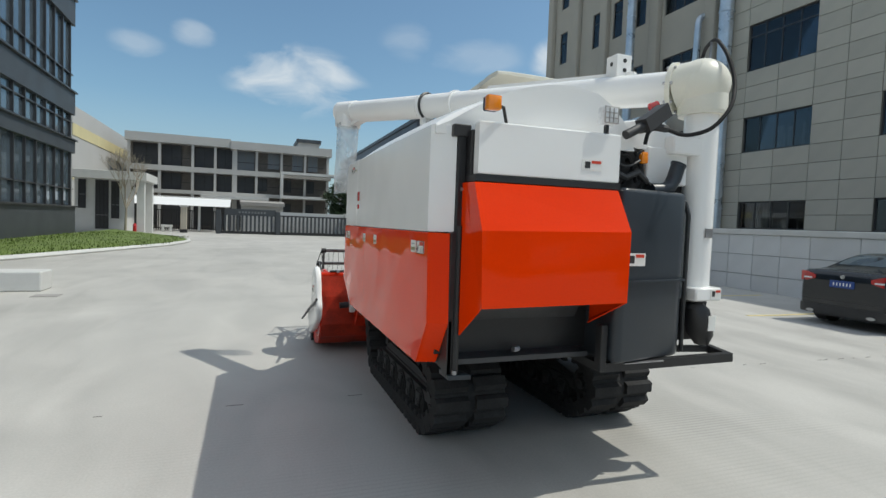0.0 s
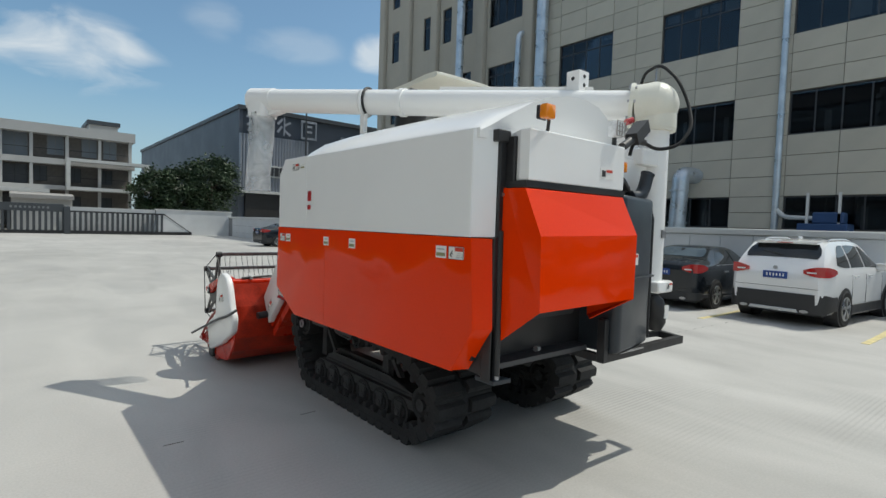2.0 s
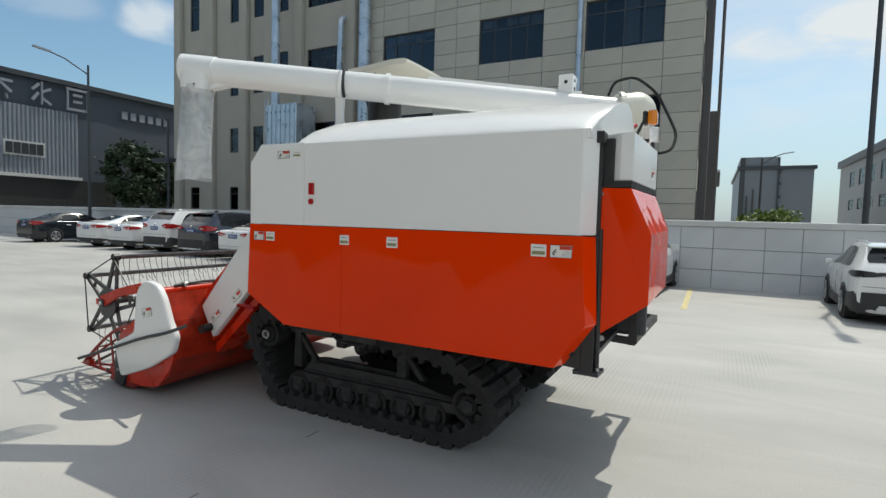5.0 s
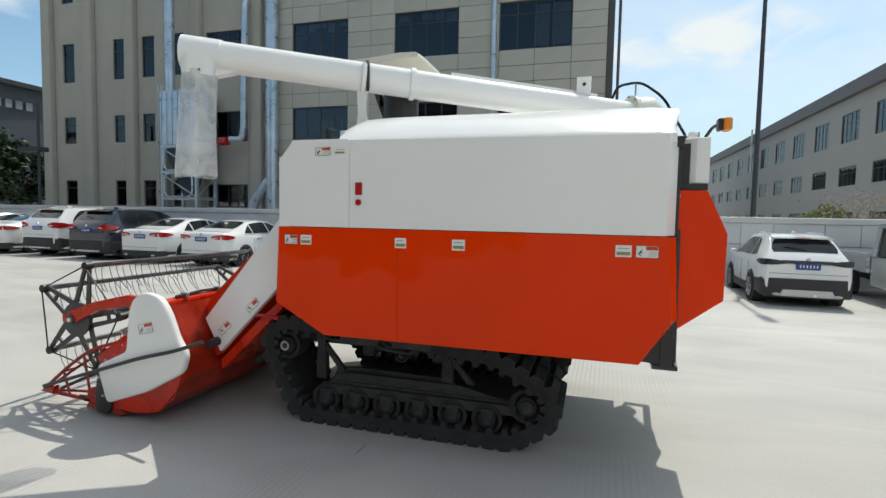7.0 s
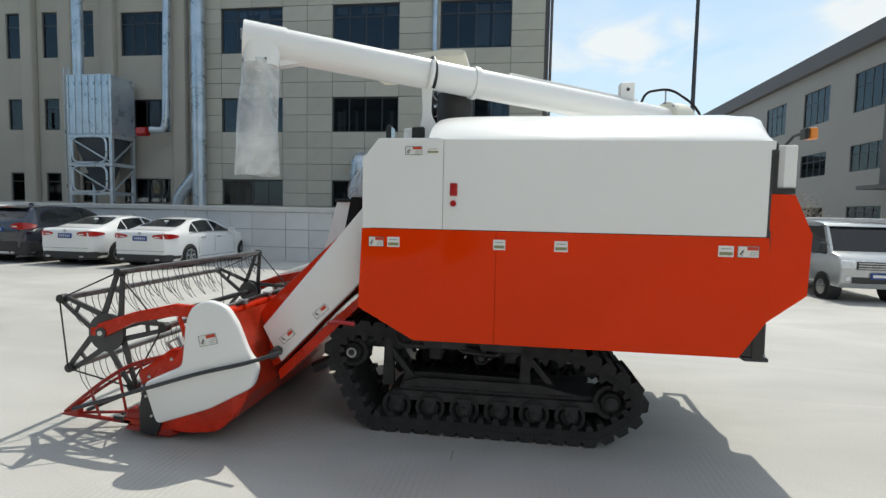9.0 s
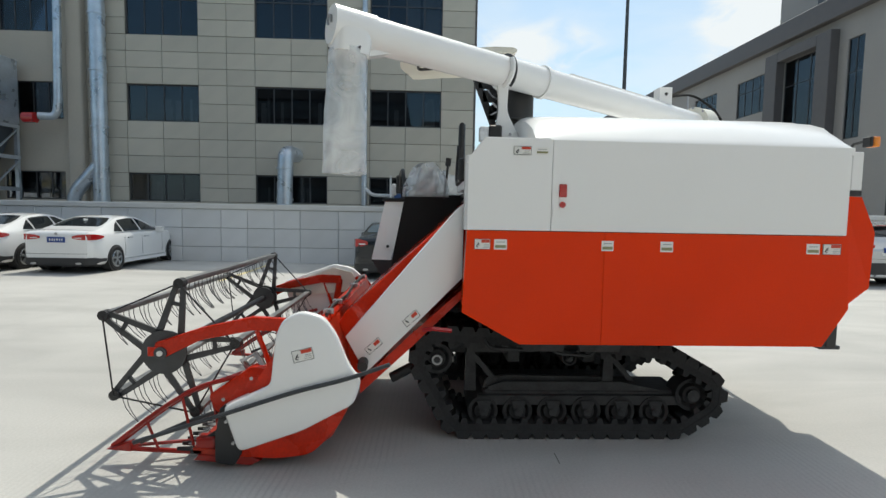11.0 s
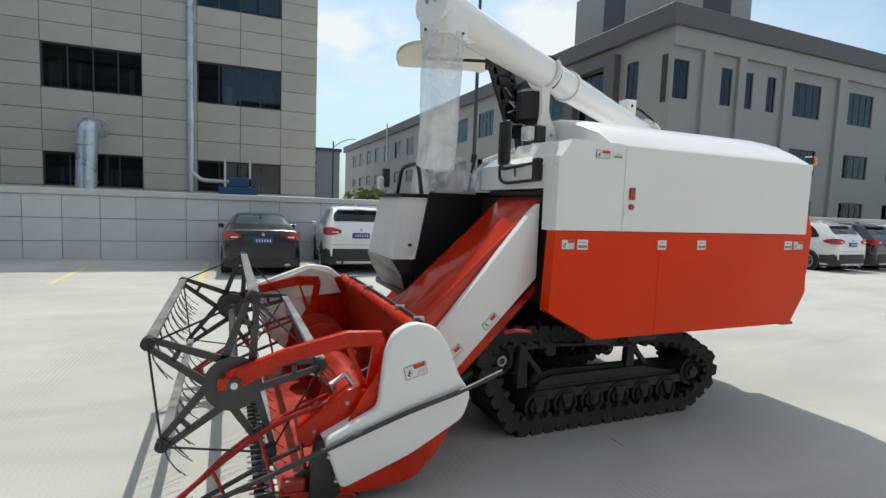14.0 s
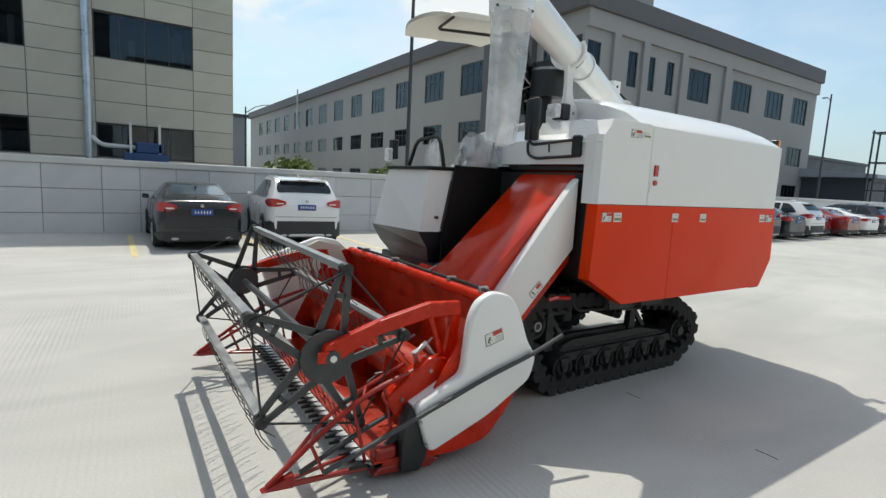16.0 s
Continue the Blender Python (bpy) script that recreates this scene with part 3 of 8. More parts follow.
def crawler_track(parent, x0, x1):
    circles = ((5.37, 0.60, 0.185), (5.19, 0.235, 0.17), (3.62, 0.235, 0.17), (3.455, 0.335, 0.165), (3.72, 0.575, 0.085), (4.75, 0.665, 0.09))
    n = 46
    loop = hull_path(circles, n)
    bm = bmesh.new()
    ins, outs = [], []
    for p, nor, tan in hull_path(circles, n * 2):
        ins.append([bm.verts.new((x, p.x - nor.x * 0.05, p.y - nor.y * 0.05)) for x in (x0, x1)])
        outs.append([bm.verts.new((x, p.x + nor.x * 0.030, p.y + nor.y * 0.030)) for x in (x0, x1)])
    k = len(ins)
    for i in range(k):
        j = (i + 1) % k
        bm.faces.new((outs[i][0], outs[j][0], outs[j][1], outs[i][1]))
        bm.faces.new((ins[i][1], ins[j][1], ins[j][0], ins[i][0]))
        bm.faces.new((ins[i][0], ins[j][0], outs[j][0], outs[i][0]))
        bm.faces.new((outs[i][1], outs[j][1], ins[j][1], ins[i][1]))
    belt = part("crawler_track", bm, M_TRACK, parent, "black rubber crawler track with tall lugs")
    # one lug: wide at its root, split in two staggered halves
    mid = (x0 + x1) / 2
    lug = None
    for i, (p, nor, tan) in enumerate(loop):
        ang = math.atan2(nor.y, nor.x)
        if i < 2:
            b = bmesh.new()
            for lo, hi in ((x0 - 0.004, mid - 0.03), (mid + 0.03, x1 + 0.004)):
                prism([(-0.054, 0), (0.054, 0), (0.050, 0.034), (0.036, 0.064), (-0.036, 0.064), (-0.050, 0.034)], "x", lo, hi, bm=b)
            bmesh.ops.translate(b, verts=b.verts, vec=(-mid, 0, 0))
            me = bpy.data.meshes.new("track_lug")
            b.to_mesh(me)
            b.free()
            me.materials.append(M_TRACK)
            lug = me
        o = new("track_lug", lug)
        o.parent = belt
        o.location = Vector((mid, p.x, p.y)) - WHERE[belt]
        o.rotation_euler = (ang - math.pi / 2, 0, 0)
    # wheels inside the belt
    def wheel(name, cy, cz, r, w, hub=0.05, teeth=0):
        b = bmesh.new()
        cnt = 28
        prof = [(x0 + 0.05, hub), (x0 + 0.05, r * 0.55), (x0 + 0.09, r * 0.62), (x0 + 0.05, r * 0.8), (x0 + 0.05, r), (x0 + 0.05 + w, r), (x0 + 0.05 + w, hub)]
        rings = []
        for px, pr in prof:
            rings.append([(px, cy + pr * math.cos(2 * math.pi * j / cnt), cz + pr * math.sin(2 * math.pi * j / cnt)) for j in range(cnt)])
        loft(rings, b)
        wh = part(name, b, M_TRACK, belt, smooth=True)
        if teeth:
            ring_at = [(x0 + 0.018, cy + 0.032 * math.cos(2 * math.pi * j / 16), cz + 0.032 * math.sin(2 * math.pi * j / 16)) for j in range(17)]
            part("axle_ring", tube(ring_at, 0.009, 6), M_STEEL, wh)
        part("axle_cap", rod((x0 + 0.045, cy, cz), (x0 + 0.022, cy, cz), hub * 0.9, 14), M_UNDER, wh)
        return wh
    wheel("drive_sprocket", 5.41, 0.592, 0.115, 0.16, 0.028, 11)
    wheel("idler_wheel", 3.475, 0.325, 0.125, 0.15)
    for cy in (5.06, 4.80, 4.54, 4.28, 4.02, 3.76):
        wheel("road_wheel", cy, 0.195, 0.112, x1 - x0 - 0.1, 0.03)
    wheel("carrier_roller", 4.42, 0.60, 0.055, x1 - x0 - 0.2, 0.02)
    # the frame that carries the wheels
    b = bmesh.new()
    box(x0 + 0.10, x1 - 0.10, 3.52, 5.05, 0.22, 0.34, 0.015, bm=b)
    prism([(4.86, 0.60), (5.30, 0.60), (5.42, 0.55), (5.45, 0.64), (5.34, 0.71), (4.86, 0.72)], "x", x0 + 0.20, x0 + 0.26, bm=b)
    for cy in (5.15, 4.09):
        prism([(cy - 0.045, 0.32), (cy + 0.045, 0.32), (cy + 0.030, 0.70), (cy - 0.030, 0.70)], "x", x0 + 0.14, x0 + 0.20, bm=b)
        prism([(cy - 0.21, 0.40), (cy - 0.16, 0.40), (cy + 0.01, 0.60), (cy - 0.04, 0.60)], "x", x0 + 0.15, x0 + 0.19, bm=b)
    prism([(4.0, 0.30), (5.06, 0.30), (5.02, 0.41), (4.85, 0.43), (4.10, 0.42)], "x", x0 + 0.17, x0 + 0.21, bm=b)
    box(x0 + 0.06, x0 + 0.12, 3.55, 5.1, 0.24, 0.31, bm=b)
    part("track_frame", b, M_UNDER, belt)
    # drive lugs along the inside of the belt
    gb = bmesh.new()
    prism([(-0.03, 0.0), (0.03, 0.0), (0.014, -0.045), (-0.014, -0.045)], "x", -0.05, 0.05, bm=gb)
    gm = bpy.data.meshes.new("guide_lug")
    gb.to_mesh(gm)
    gb.free()
    gm.materials.append(M_TRACK)
    for p, nor, tan in loop:
        for xx in (x0 + 0.055, x1 - 0.055):
            o = new("guide_lug", gm)
            o.parent = belt
            o.location = Vector((xx, p.x - nor.x * 0.045, p.y - nor.y * 0.045)) - WHERE[belt]
            o.rotation_euler = (math.atan2(nor.y, nor.x) - math.pi / 2, 0, 0)
    # wheel guards, clips and grease nipples hung on the frame
    for cy in (5.06, 4.80, 4.54, 4.28, 4.02, 3.76):
        part("wheel_bracket", prism([(cy - 0.06, 0.28), (cy + 0.05, 0.28), (cy + 0.02, 0.17), (cy - 0.03, 0.16)], "x", x0 + 0.030, x0 + 0.048, 0.006), M_UNDER, belt)
        part("frame_clip", rod((x0 + 0.028, cy - 0.005, 0.225), (x0 + 0.04, cy - 0.005, 0.225), 0.016, 6), M_UNDER, belt)
    part("track_shield", prism([(3.62, 0.28), (4.98, 0.28), (5.02, 0.36), (4.9, 0.40), (4.0, 0.40), (3.70, 0.34)], "x", x0 + 0.11, x0 + 0.13), M_UNDER, belt)
    return belt


def make_harvester():
    H = thing("combine_harvester", (2.1, 4.2, 0), "orange-red and white crawler combine harvester parked on pale concrete, header lowered", "combine harvester")
    X = 0.917
    # near side: white upper panel with seam, orange lower panel
    seam = 4.683
    rear_w = [(2.665, 1.561), (2.665, 2.150), (seam - 0.0012, 2.160), (seam - 0.0012, 1.561)]
    front_w = [(seam + 0.0012, 1.561), (seam + 0.0012, 2.160), (5.125, 2.165), (5.238, 2.030), (5.238, 1.561)]
    part("upper_side_panel", prism(rear_w, "x", X, X + 0.10, 0.004), M_WHITE, H, "white glossy sheet-metal side panel")
    part("upper_side_panel", prism(front_w, "x", X, X + 0.10, 0.004), M_WHITE, H, "white glossy sheet-metal side panel")
    mid = 4.32
    r1 = [(2.648, 1.557), (mid - 0.0007, 1.557), (mid - 0.0007, 0.797), (2.785, 0.797), (2.615, 1.060)]
    r2 = [(mid + 0.0007, 1.557), (5.238, 1.557), (5.262, 1.010), (4.87, 0.797), (mid + 0.0007, 0.797)]
    part("lower_side_panel", prism(r1, "x", X - 0.004, X + 0.10, 0.003), M_RED, H, "glossy orange-red side panel")
    part("lower_side_panel", prism(r2, "x", X - 0.004, X + 0.10, 0.003), M_RED, H, "glossy orange-red side panel")
    part("panel_latch", rod((1.0, 3.23, 0.79), (1.0, 3.29, 0.79), 0.012, 8), M_BLACK, H)
    # folded rear edges of the side panels
    part("rear_flank", prism([(X + 0.004, 2.662), (1.049, 2.604), (1.049, 2.70), (X + 0.02, 2.70)], "z", 1.563, 2.148), M_WHITE, H)
    part("rear_flank", loft([[(X, 2.645, 1.555), (1.025, 2.60, 1.555), (1.025, 2.68, 1.555), (X, 2.68, 1.555)], [(X, 2.617, 1.06), (1.025, 2.575, 1.06), (1.025, 2.66, 1.06), (X, 2.66, 1.06)],
                             [(X, 2.785, 0.80), (1.025, 2.75, 0.80), (1.025, 2.83, 0.80), (X, 2.83, 0.80)]]), M_RED, H)
    # threshing body inside the panels
    body = prism([(2.70, 0.86), (4.85, 0.86), (5.20, 1.03), (5.20, 1.78), (4.72, 1.80), (4.70, 2.12), (2.70, 2.12)], "x", X + 0.08, 3.05)
    part("inner_body", body, M_BLACK, H, "dark steel threshing body")
    # front and far faces of the upper body
    part("front_corner_panel", prism([(X + 0.004, 5.18), (X + 0.004, 5.238), (X + 0.05, 5.252), (1.06, 5.252), (1.06, 5.18)], "z", 1.56, 2.05), M_WHITE, H)
    part("front_top_panel", prism([(5.252, 2.00), (5.13, 2.168), (4.70, 2.168), (4.70, 2.12), (5.10, 2.12), (5.20, 1.98)], "x", X + 0.006, 1.30), M_WHITE, H)
    # grain tank: humped white lid
    prof = [(0.934, 2.10), (0.934, 2.158), (0.938, 2.164), (0.965, 2.188), (1.01, 2.225), (1.10, 2.290), (1.30, 2.372), (1.46, 2.408), (1.62, 2.440), (1.78, 2.450), (1.93, 2.425), (2.06, 2.35), (2.16, 2.24), (2.22, 2.10)]
    tail = [(0.934, 2.10), (0.934, 2.152), (0.938, 2.158), (0.965, 2.178), (1.01, 2.207), (1.10, 2.262), (1.30, 2.350), (1.46, 2.405), (1.62, 2.440), (1.78, 2.450), (1.93, 2.425), (2.06, 2.35), (2.16, 2.24), (2.22, 2.10)]
    stations = [(2.632, 0.66), (2.645, 0.86), (2.67, 0.965), (2.72, 1.0), (2.9, 1.0), (3.1, 1.0), (3.3, 1.0), (3.8, 1.0), (4.40, 1.0), (4.62, 0.99), (4.72, 0.965), (4.77, 0.92), (4.792, 0.86)]
    lid = []
    for y, s in stations:
        back = max(0.0, (2.75 - y) / 0.115)
        mixed = min(1.0, max(0.0, (3.4 - y) / 0.7))
        lid.append([(x, y - 0.07 * min(1.0, back) * min(1.0, max(0.0, (x - 1.05) / 0.3)), 2.10 + (z + (zt - z) * mixed - 2.10) * ((s + (max(s, 0.97) - s) * (min(1.0, max(0.0, (x - 1.0) / 0.25)) if y < 3 else 0.0)) if z > 2.16 else 1.0)) for (x, z), (_, zt) in zip(prof, tail)])
    part("grain_tank_lid", loft(lid), M_WHITE, H, "white humped grain tank lid", True)
    part("grain_tank_wall", prism([(2.2, 2.0), (2.2, 2.3), (3.1, 2.22), (3.1, 2.0)], "y", 2.72, 4.7, 0.02), M_WHITE, H)
    # rear: black corner post, white box, orange discharge hood
    part("rear_post", prism([(1.027, 0.76), (1.10, 0.76), (1.10, 2.13), (1.052, 2.13), (1.052, 1.57), (1.027, 1.555)], "y", 2.585, 2.66, 0.006), M_BLACK, H, "black steel corner post")
    part("post_block", box(1.102, 1.14, 2.53, 2.66, 1.84, 2.12, 0.006), M_BLACK, H)
    part("post_rod", rod((1.075, 2.575, 0.77), (1.075, 2.585, 1.60), 0.016, 8), M_BLACK, H)
    part("post_bracket", prism([(1.16, 2.545), (1.03, 2.555), (1.03, 2.70), (1.12, 2.70)], "z", 0.748, 0.775, 0.004), M_SLATE, H, "dark grey foot plate")
    part("corner_plate", prism([(2.585, 0.775), (2.79, 0.79), (2.63, 1.07), (2.585, 1.07)], "x", 1.032, 1.05), M_BLACK, H)
    part("bracket_bolt", rod((1.07, 2.57, 0.77), (1.07, 2.57, 0.795), 0.014, 8), M_STEEL, H)
    part("post_cap", box(1.02, 1.12, 2.575, 2.64, 2.085, 2.15, 0.004), M_BLACK, H)
    wb = part("rear_white_box", prism([(1.10, 2.425), (1.105, 2.495), (1.19, 2.66), (2.0, 2.66), (1.965, 2.385)], "z", 1.875, 2.150, 0.008), M_WHITE, H, "white sheet-metal rear box")
    st = loose_sticker((1.785, 2.3905, 1.965), "y", 0.13, 0.062, wb)
    st.rotation_euler = (0, 0, radians(-2.6))
    part("seal_strip", prism([(1.09, 2.43), (1.10, 2.66), (1.99, 2.66), (1.975, 2.38)], "z", 1.838, 1.873), M_BLACK, H)
    L, R = 1.08, 1.995
    hood = bmesh.new()
    # hood skin: side flanges, sloped top, upright middle, open underneath
    q = {k: hood.verts.new(v) for k, v in {
        "tl": (L + 0.005, 2.562, 1.835), "tp": (1.085, 2.43, 1.832), "tr": (1.965, 2.385, 1.835), "cl": (L + 0.005, 2.314, 1.580), "cr": (R, 2.29, 1.598),
        "ll": (L + 0.02, 2.314, 1.182), "lr": (R - 0.005, 2.29, 1.20), "fl": (L + 0.005, 2.562, 0.995), "fr": (R - 0.06, 2.56, 1.035),
        "trb": (R, 2.62, 1.835), "frb": (R, 2.62, 1.05), "tlb": (L, 2.64, 1.835), "flb": (L, 2.64, 0.99)}.items()}
    for f in (("tp", "cl", "cr"), ("tp", "cr", "tr"), ("cl", "ll", "lr", "cr"), ("tl", "tp", "cl"), ("tl", "fl", "ll", "cl"), ("tr", "cr", "trb"), ("cr", "lr", "frb", "trb"), ("lr", "fr", "frb"),
              ("tl", "tlb", "flb", "fl"), ("tl", "tp", "tr", "trb", "tlb")):
        hood.faces.new([q[n] for n in f])
    bmesh.ops.recalc_face_normals(hood, faces=hood.faces)
    bmesh.ops.solidify(hood, geom=hood.faces[:], thickness=0.006)
    part("discharge_hood", hood, M_RED, H, "orange-red folded straw discharge hood")
    for z in (1.80, 1.02):
        part("hood_bolt", rod((L + 0.01, 2.585, z), (L - 0.008, 2.585, z), 0.010, 8), M_STEEL, H)
    # straw chamber under the hood
    part("chopper_guard", prism([(2.56, 1.30), (2.66, 1.34), (2.86, 1.0), (2.74, 0.98)], "x", L + 0.06, R - 0.06), M_REEL, H, "dark steel straw deflector")
    part("chopper_floor", prism([(2.60, 0.82), (2.95, 0.86), (2.95, 0.89), (2.60, 0.85)], "x", L + 0.02, R - 0.02), M_REEL, H)
    part("chopper_drum", rod((L + 0.03, 2.78, 1.02), (R - 0.03, 2.78, 1.02), 0.07, 16), M_UNDER, H, smooth=True)
    part("hood_leg", box(R - 0.03, R + 0.015, 2.46, 2.52, 0.76, 1.04, 0.004), M_BLACK, H)
    part("chopper_bolt", rod((1.46, 2.62, 0.885), (1.50, 2.63, 0.885), 0.018, 8), M_STEEL, H)
    # fuel tank
    tank = smooth_profile([(2.02, 2.40), (2.60, 2.50), (2.68, 2.60), (2.68, 2.95), (2.02, 2.95)], 0.06)
    tk = part("fuel_tank", prism(tank, "z", 0.81, 1.86, 0.028, 3), M_SLATE, H, "dark slate moulded plastic fuel tank", True)
    part("tank_strap", prism([(2.005, 2.37), (2.60, 2.475), (2.70, 2.59), (2.70, 2.62), (2.58, 2.50), (2.005, 2.40)], "z", 1.30, 1.312), M_SLATE, tk)
    part("tank_edge", tube([(2.665, 2.54, 0.83), (2.67, 2.545, 1.72), (2.655, 2.56, 1.80), (2.60, 2.60, 1.86)], 0.014, 8), M_BLACK, tk)
    loose_sticker((2.115, 2.374, 1.44), "y", 0.13, 0.075, tk)
    part("filler_pipe", tube([(2.36, 2.56, 1.865), (2.44, 2.555, 1.87), (2.50, 2.55, 1.895), (2.53, 2.545, 1.95), (2.555, 2.54, 2.04)], 0.046, 16), M_SLATE, tk, smooth=True)
    part("filler_cap", rod((2.553, 2.541, 2.034), (2.558, 2.539, 2.048), 0.050, 14), M_SLATE, tk)
    # tray and bumper rail
    b = bmesh.new()
    bar((1.98, 2.50, 0.775), (2.985, 2.435, 0.80), 0.05, 0.055, b)
    bar((2.975, 2.43, 0.80), (2.99, 2.62, 0.815), 0.045, 0.05, b)
    bar((2.99, 2.60, 0.815), (2.70, 2.68, 0.81), 0.04, 0.04, b)
    bar((2.0, 2.50, 0.775), (2.0, 2.85, 0.79), 0.05, 0.05, b)
    part("rear_rail", b, M_BLACK, H, "black tubular rear guard rail")
    part("rail_plate", box(2.12, 2.42, 2.43, 2.52, 0.803, 0.809), M_STEEL, H)
    # unloading auger: foot, upright pipe, elbow, long boom, spout
    foot = part("auger_foot", box(2.73, 2.96, 2.50, 2.72, 1.16, 1.25, 0.012), M_WHITE, H, "white gearbox at the foot of the auger", True)
    loose_sticker((2.90, 2.497, 1.21), "y", 0.09, 0.06, foot)
    part("drive_motor", loft([[(2.86 + 0.09 * math.cos(a) * s + dx, 2.60 + 0.09 * math.sin(a) * s, z) for a in [2 * math.pi * i / 14 for i in range(14)]]
                              for z, s, dx in ((1.14, 0.55, -0.03), (1.10, 0.95, -0.02), (1.02, 1.05, 0.0), (0.92, 0.95, 0.03), (0.85, 0.5, 0.05))]), M_BLACK, H, "black rubber-covered auger drive", True)
    part("motor_label", box(2.86, 2.92, 2.505, 2.512, 0.96, 1.06), M_STICKER, H)
    px, py = 2.856, 2.66
    part("auger_riser", tube([(px, py, 1.22), (px, py, 2.42)], 0.109, 24), M_WHITE, H, "white upright unloading auger pipe", True)
    part("riser_label", box(px - 0.03, px + 0.03, py - 0.119, py - 0.112, 1.58, 1.64), M_STEEL, H)
    part("riser_flange", tube([(px, py, 2.40), (px, py, 2.44)], 0.15, 24), M_CREAM, H)
    root, end = Vector((2.80, 2.70, 2.60)), Vector((1.045, 6.03, 2.865))
    d = (end - root).normalized()
    elbow = tube([(px, py, 2.42), (px, py, 2.50), (px - 0.002, py + 0.004, 2.57), root + Vector((0.02, -0.03, 0.03)), root + d * 0.105], 0.155, 22)
    part("auger_elbow", elbow, M_CREAM, H, "cream plastic auger elbow", True)
    dome = bmesh.new()
    bmesh.ops.create_uvsphere(dome, u_segments=28, v_segments=16, radius=0.180)
    bmesh.ops.translate(dome, verts=dome.verts, vec=(px - 0.01, py + 0.01, 2.605))
    part("elbow_housing", dome, M_CREAM, H, "rounded cream elbow housing", True)
    part("elbow_flange", tube([root + d * 0.10, root + d * 0.13], 0.172, 26), M_CREAM, H)
    for i in range(8):
        a = 2 * math.pi * i / 8
        s = d.cross(Vector((0, 0, 1))).normalized()
        u = s.cross(d)
        c = root + d * 0.115 + (s * math.cos(a) + u * math.sin(a)) * 0.160
        part("flange_bolt", rod(c - d * 0.03, c + d * 0.03, 0.011, 6), M_STEEL, H)
    part("auger_boom", tube([root + d * 0.12, root + d * 1.0, root + d * 2.2, end], 0.118, 26), M_WHITE, H, "long white unloading auger boom", True)
    col = root + d * 2.12
    part("boom_collar", tube([col - d * 0.02, col + d * 0.02], 0.132, 26), M_WHITE, H, smooth=True)
    part("boom_rail", bar(root + d * 0.45 + Vector((0.06, 0, 0.138)), root + d * 1.80 + Vector((0.06, 0, 0.138)), 0.05, 0.030), M_WHITE, H)
    part("boom_rail", bar(root + d * 2.25 + Vector((0.06, 0, 0.115)), root + d * 3.4 + Vector((0.06, 0, 0.115)), 0.04, 0.012), M_WHITE, H)
    # spout: square-ended hood turned down
    side = d.cross(Vector((0, 0, 1))).normalized()
    part("auger_spout", tube([end - d * 0.16, end - d * 0.12, end + d * 0.115, end + d * 0.125], 0.126, 26), M_WHITE, H, "white squared-off spout end", True)
    neck = []
    for z, a0, a1, w in ((0.02, -0.125, 0.123, 0.122), (-0.06, -0.13, 0.123, 0.124), (-0.10, -0.128, 0.123, 0.124), (-0.175, -0.115, 0.120, 0.122)):
        c = smooth_profile([(a0, -w), (a1, -w), (a1, w), (a0, w)], 0.075, 5)
        neck.append([end + d * u + side * v + Vector((0, 0, z)) for u, v in c])
    part("spout_neck", loft(neck), M_WHITE, H, smooth=True)
    part("spout_gusset", loft([[end - d * 0.30 + side * k * 0.05 + Vector((0, 0, -0.10)), end - d * 0.12 + side * k * 0.05 + Vector((0, 0, -0.16)), end - d * 0.12 + side * k * 0.05 + Vector((0, 0, -0.08))] for k in (-1, 1)]), M_WHITE, H)
    part("spout_eye", tube([end + d * 0.135 + side * a + Vector((0, 0, b)) for a, b in ((-0.03, 0.0), (-0.035, 0.04), (0.0, 0.06), (0.035, 0.04), (0.03, 0.0))], 0.008, 6), M_STEEL, H)
    mouth = end + d * 0.005 + Vector((0, 0, -0.175))
    # film sleeve
    nseg, rows = 28, 10
    rings = []
    for r in range(rows + 1):
        t = r / rows
        z = mouth.z + 0.03 - t * 0.80
        wob = 0.012 + 0.02 * t
        rr = []
        for i in range(nseg):
            a = 2 * math.pi * i / nseg
            k = 1 + wob * math.sin(3 * a + 4 * t) * 2 + wob * math.sin(7 * a - 9 * t)
            v = d * ((0.128 + 0.022 * t) * math.cos(a) * k + 0.035 * t) + side * (0.128 * (1 - 0.35 * t)) * math.sin(a) * k
            rr.append((mouth.x + v.x, mouth.y + v.y, z + 0.012 * t * math.sin(2 * a)))
        rings.append(rr)
    part("plastic_sleeve", loft(rings, cap=False), M_FILM, H, "crumpled clear plastic sleeve under the spout", True)
    for i in range(6):
        a = 2 * math.pi * i / 6 + 0.3
        c = mouth + d * 0.122 * math.cos(a) + side * 0.126 * math.sin(a) + Vector((0, 0, 0.03))
        part("spout_bolt", rod(c, c + (d * math.cos(a) + side * math.sin(a)) * 0.012, 0.008, 6), M_BLACK, H)
    # boom rest: forked white post with a black strap
    rest = root + d * 2.52
    part("boom_rest", prism(smooth_profile([(rest.y - 0.045, rest.z - 0.07), (rest.y + 0.045, rest.z - 0.07), (rest.y + 0.03, 2.46), (rest.y + 0.06, 2.30), (rest.y + 0.10, 2.14), (rest.y - 0.16, 2.14), (rest.y - 0.13, 2.28), (rest.y - 0.035, 2.46)], 0.05), "x", rest.x - 0.045, rest.x - 0.005, 0.006), M_WHITE, H, "white forked boom rest")
    part("rest_bolt", rod((rest.x - 0.055, 4.861, 2.286), (rest.x - 0.04, 4.861, 2.286), 0.012, 8), M_STEEL, H)
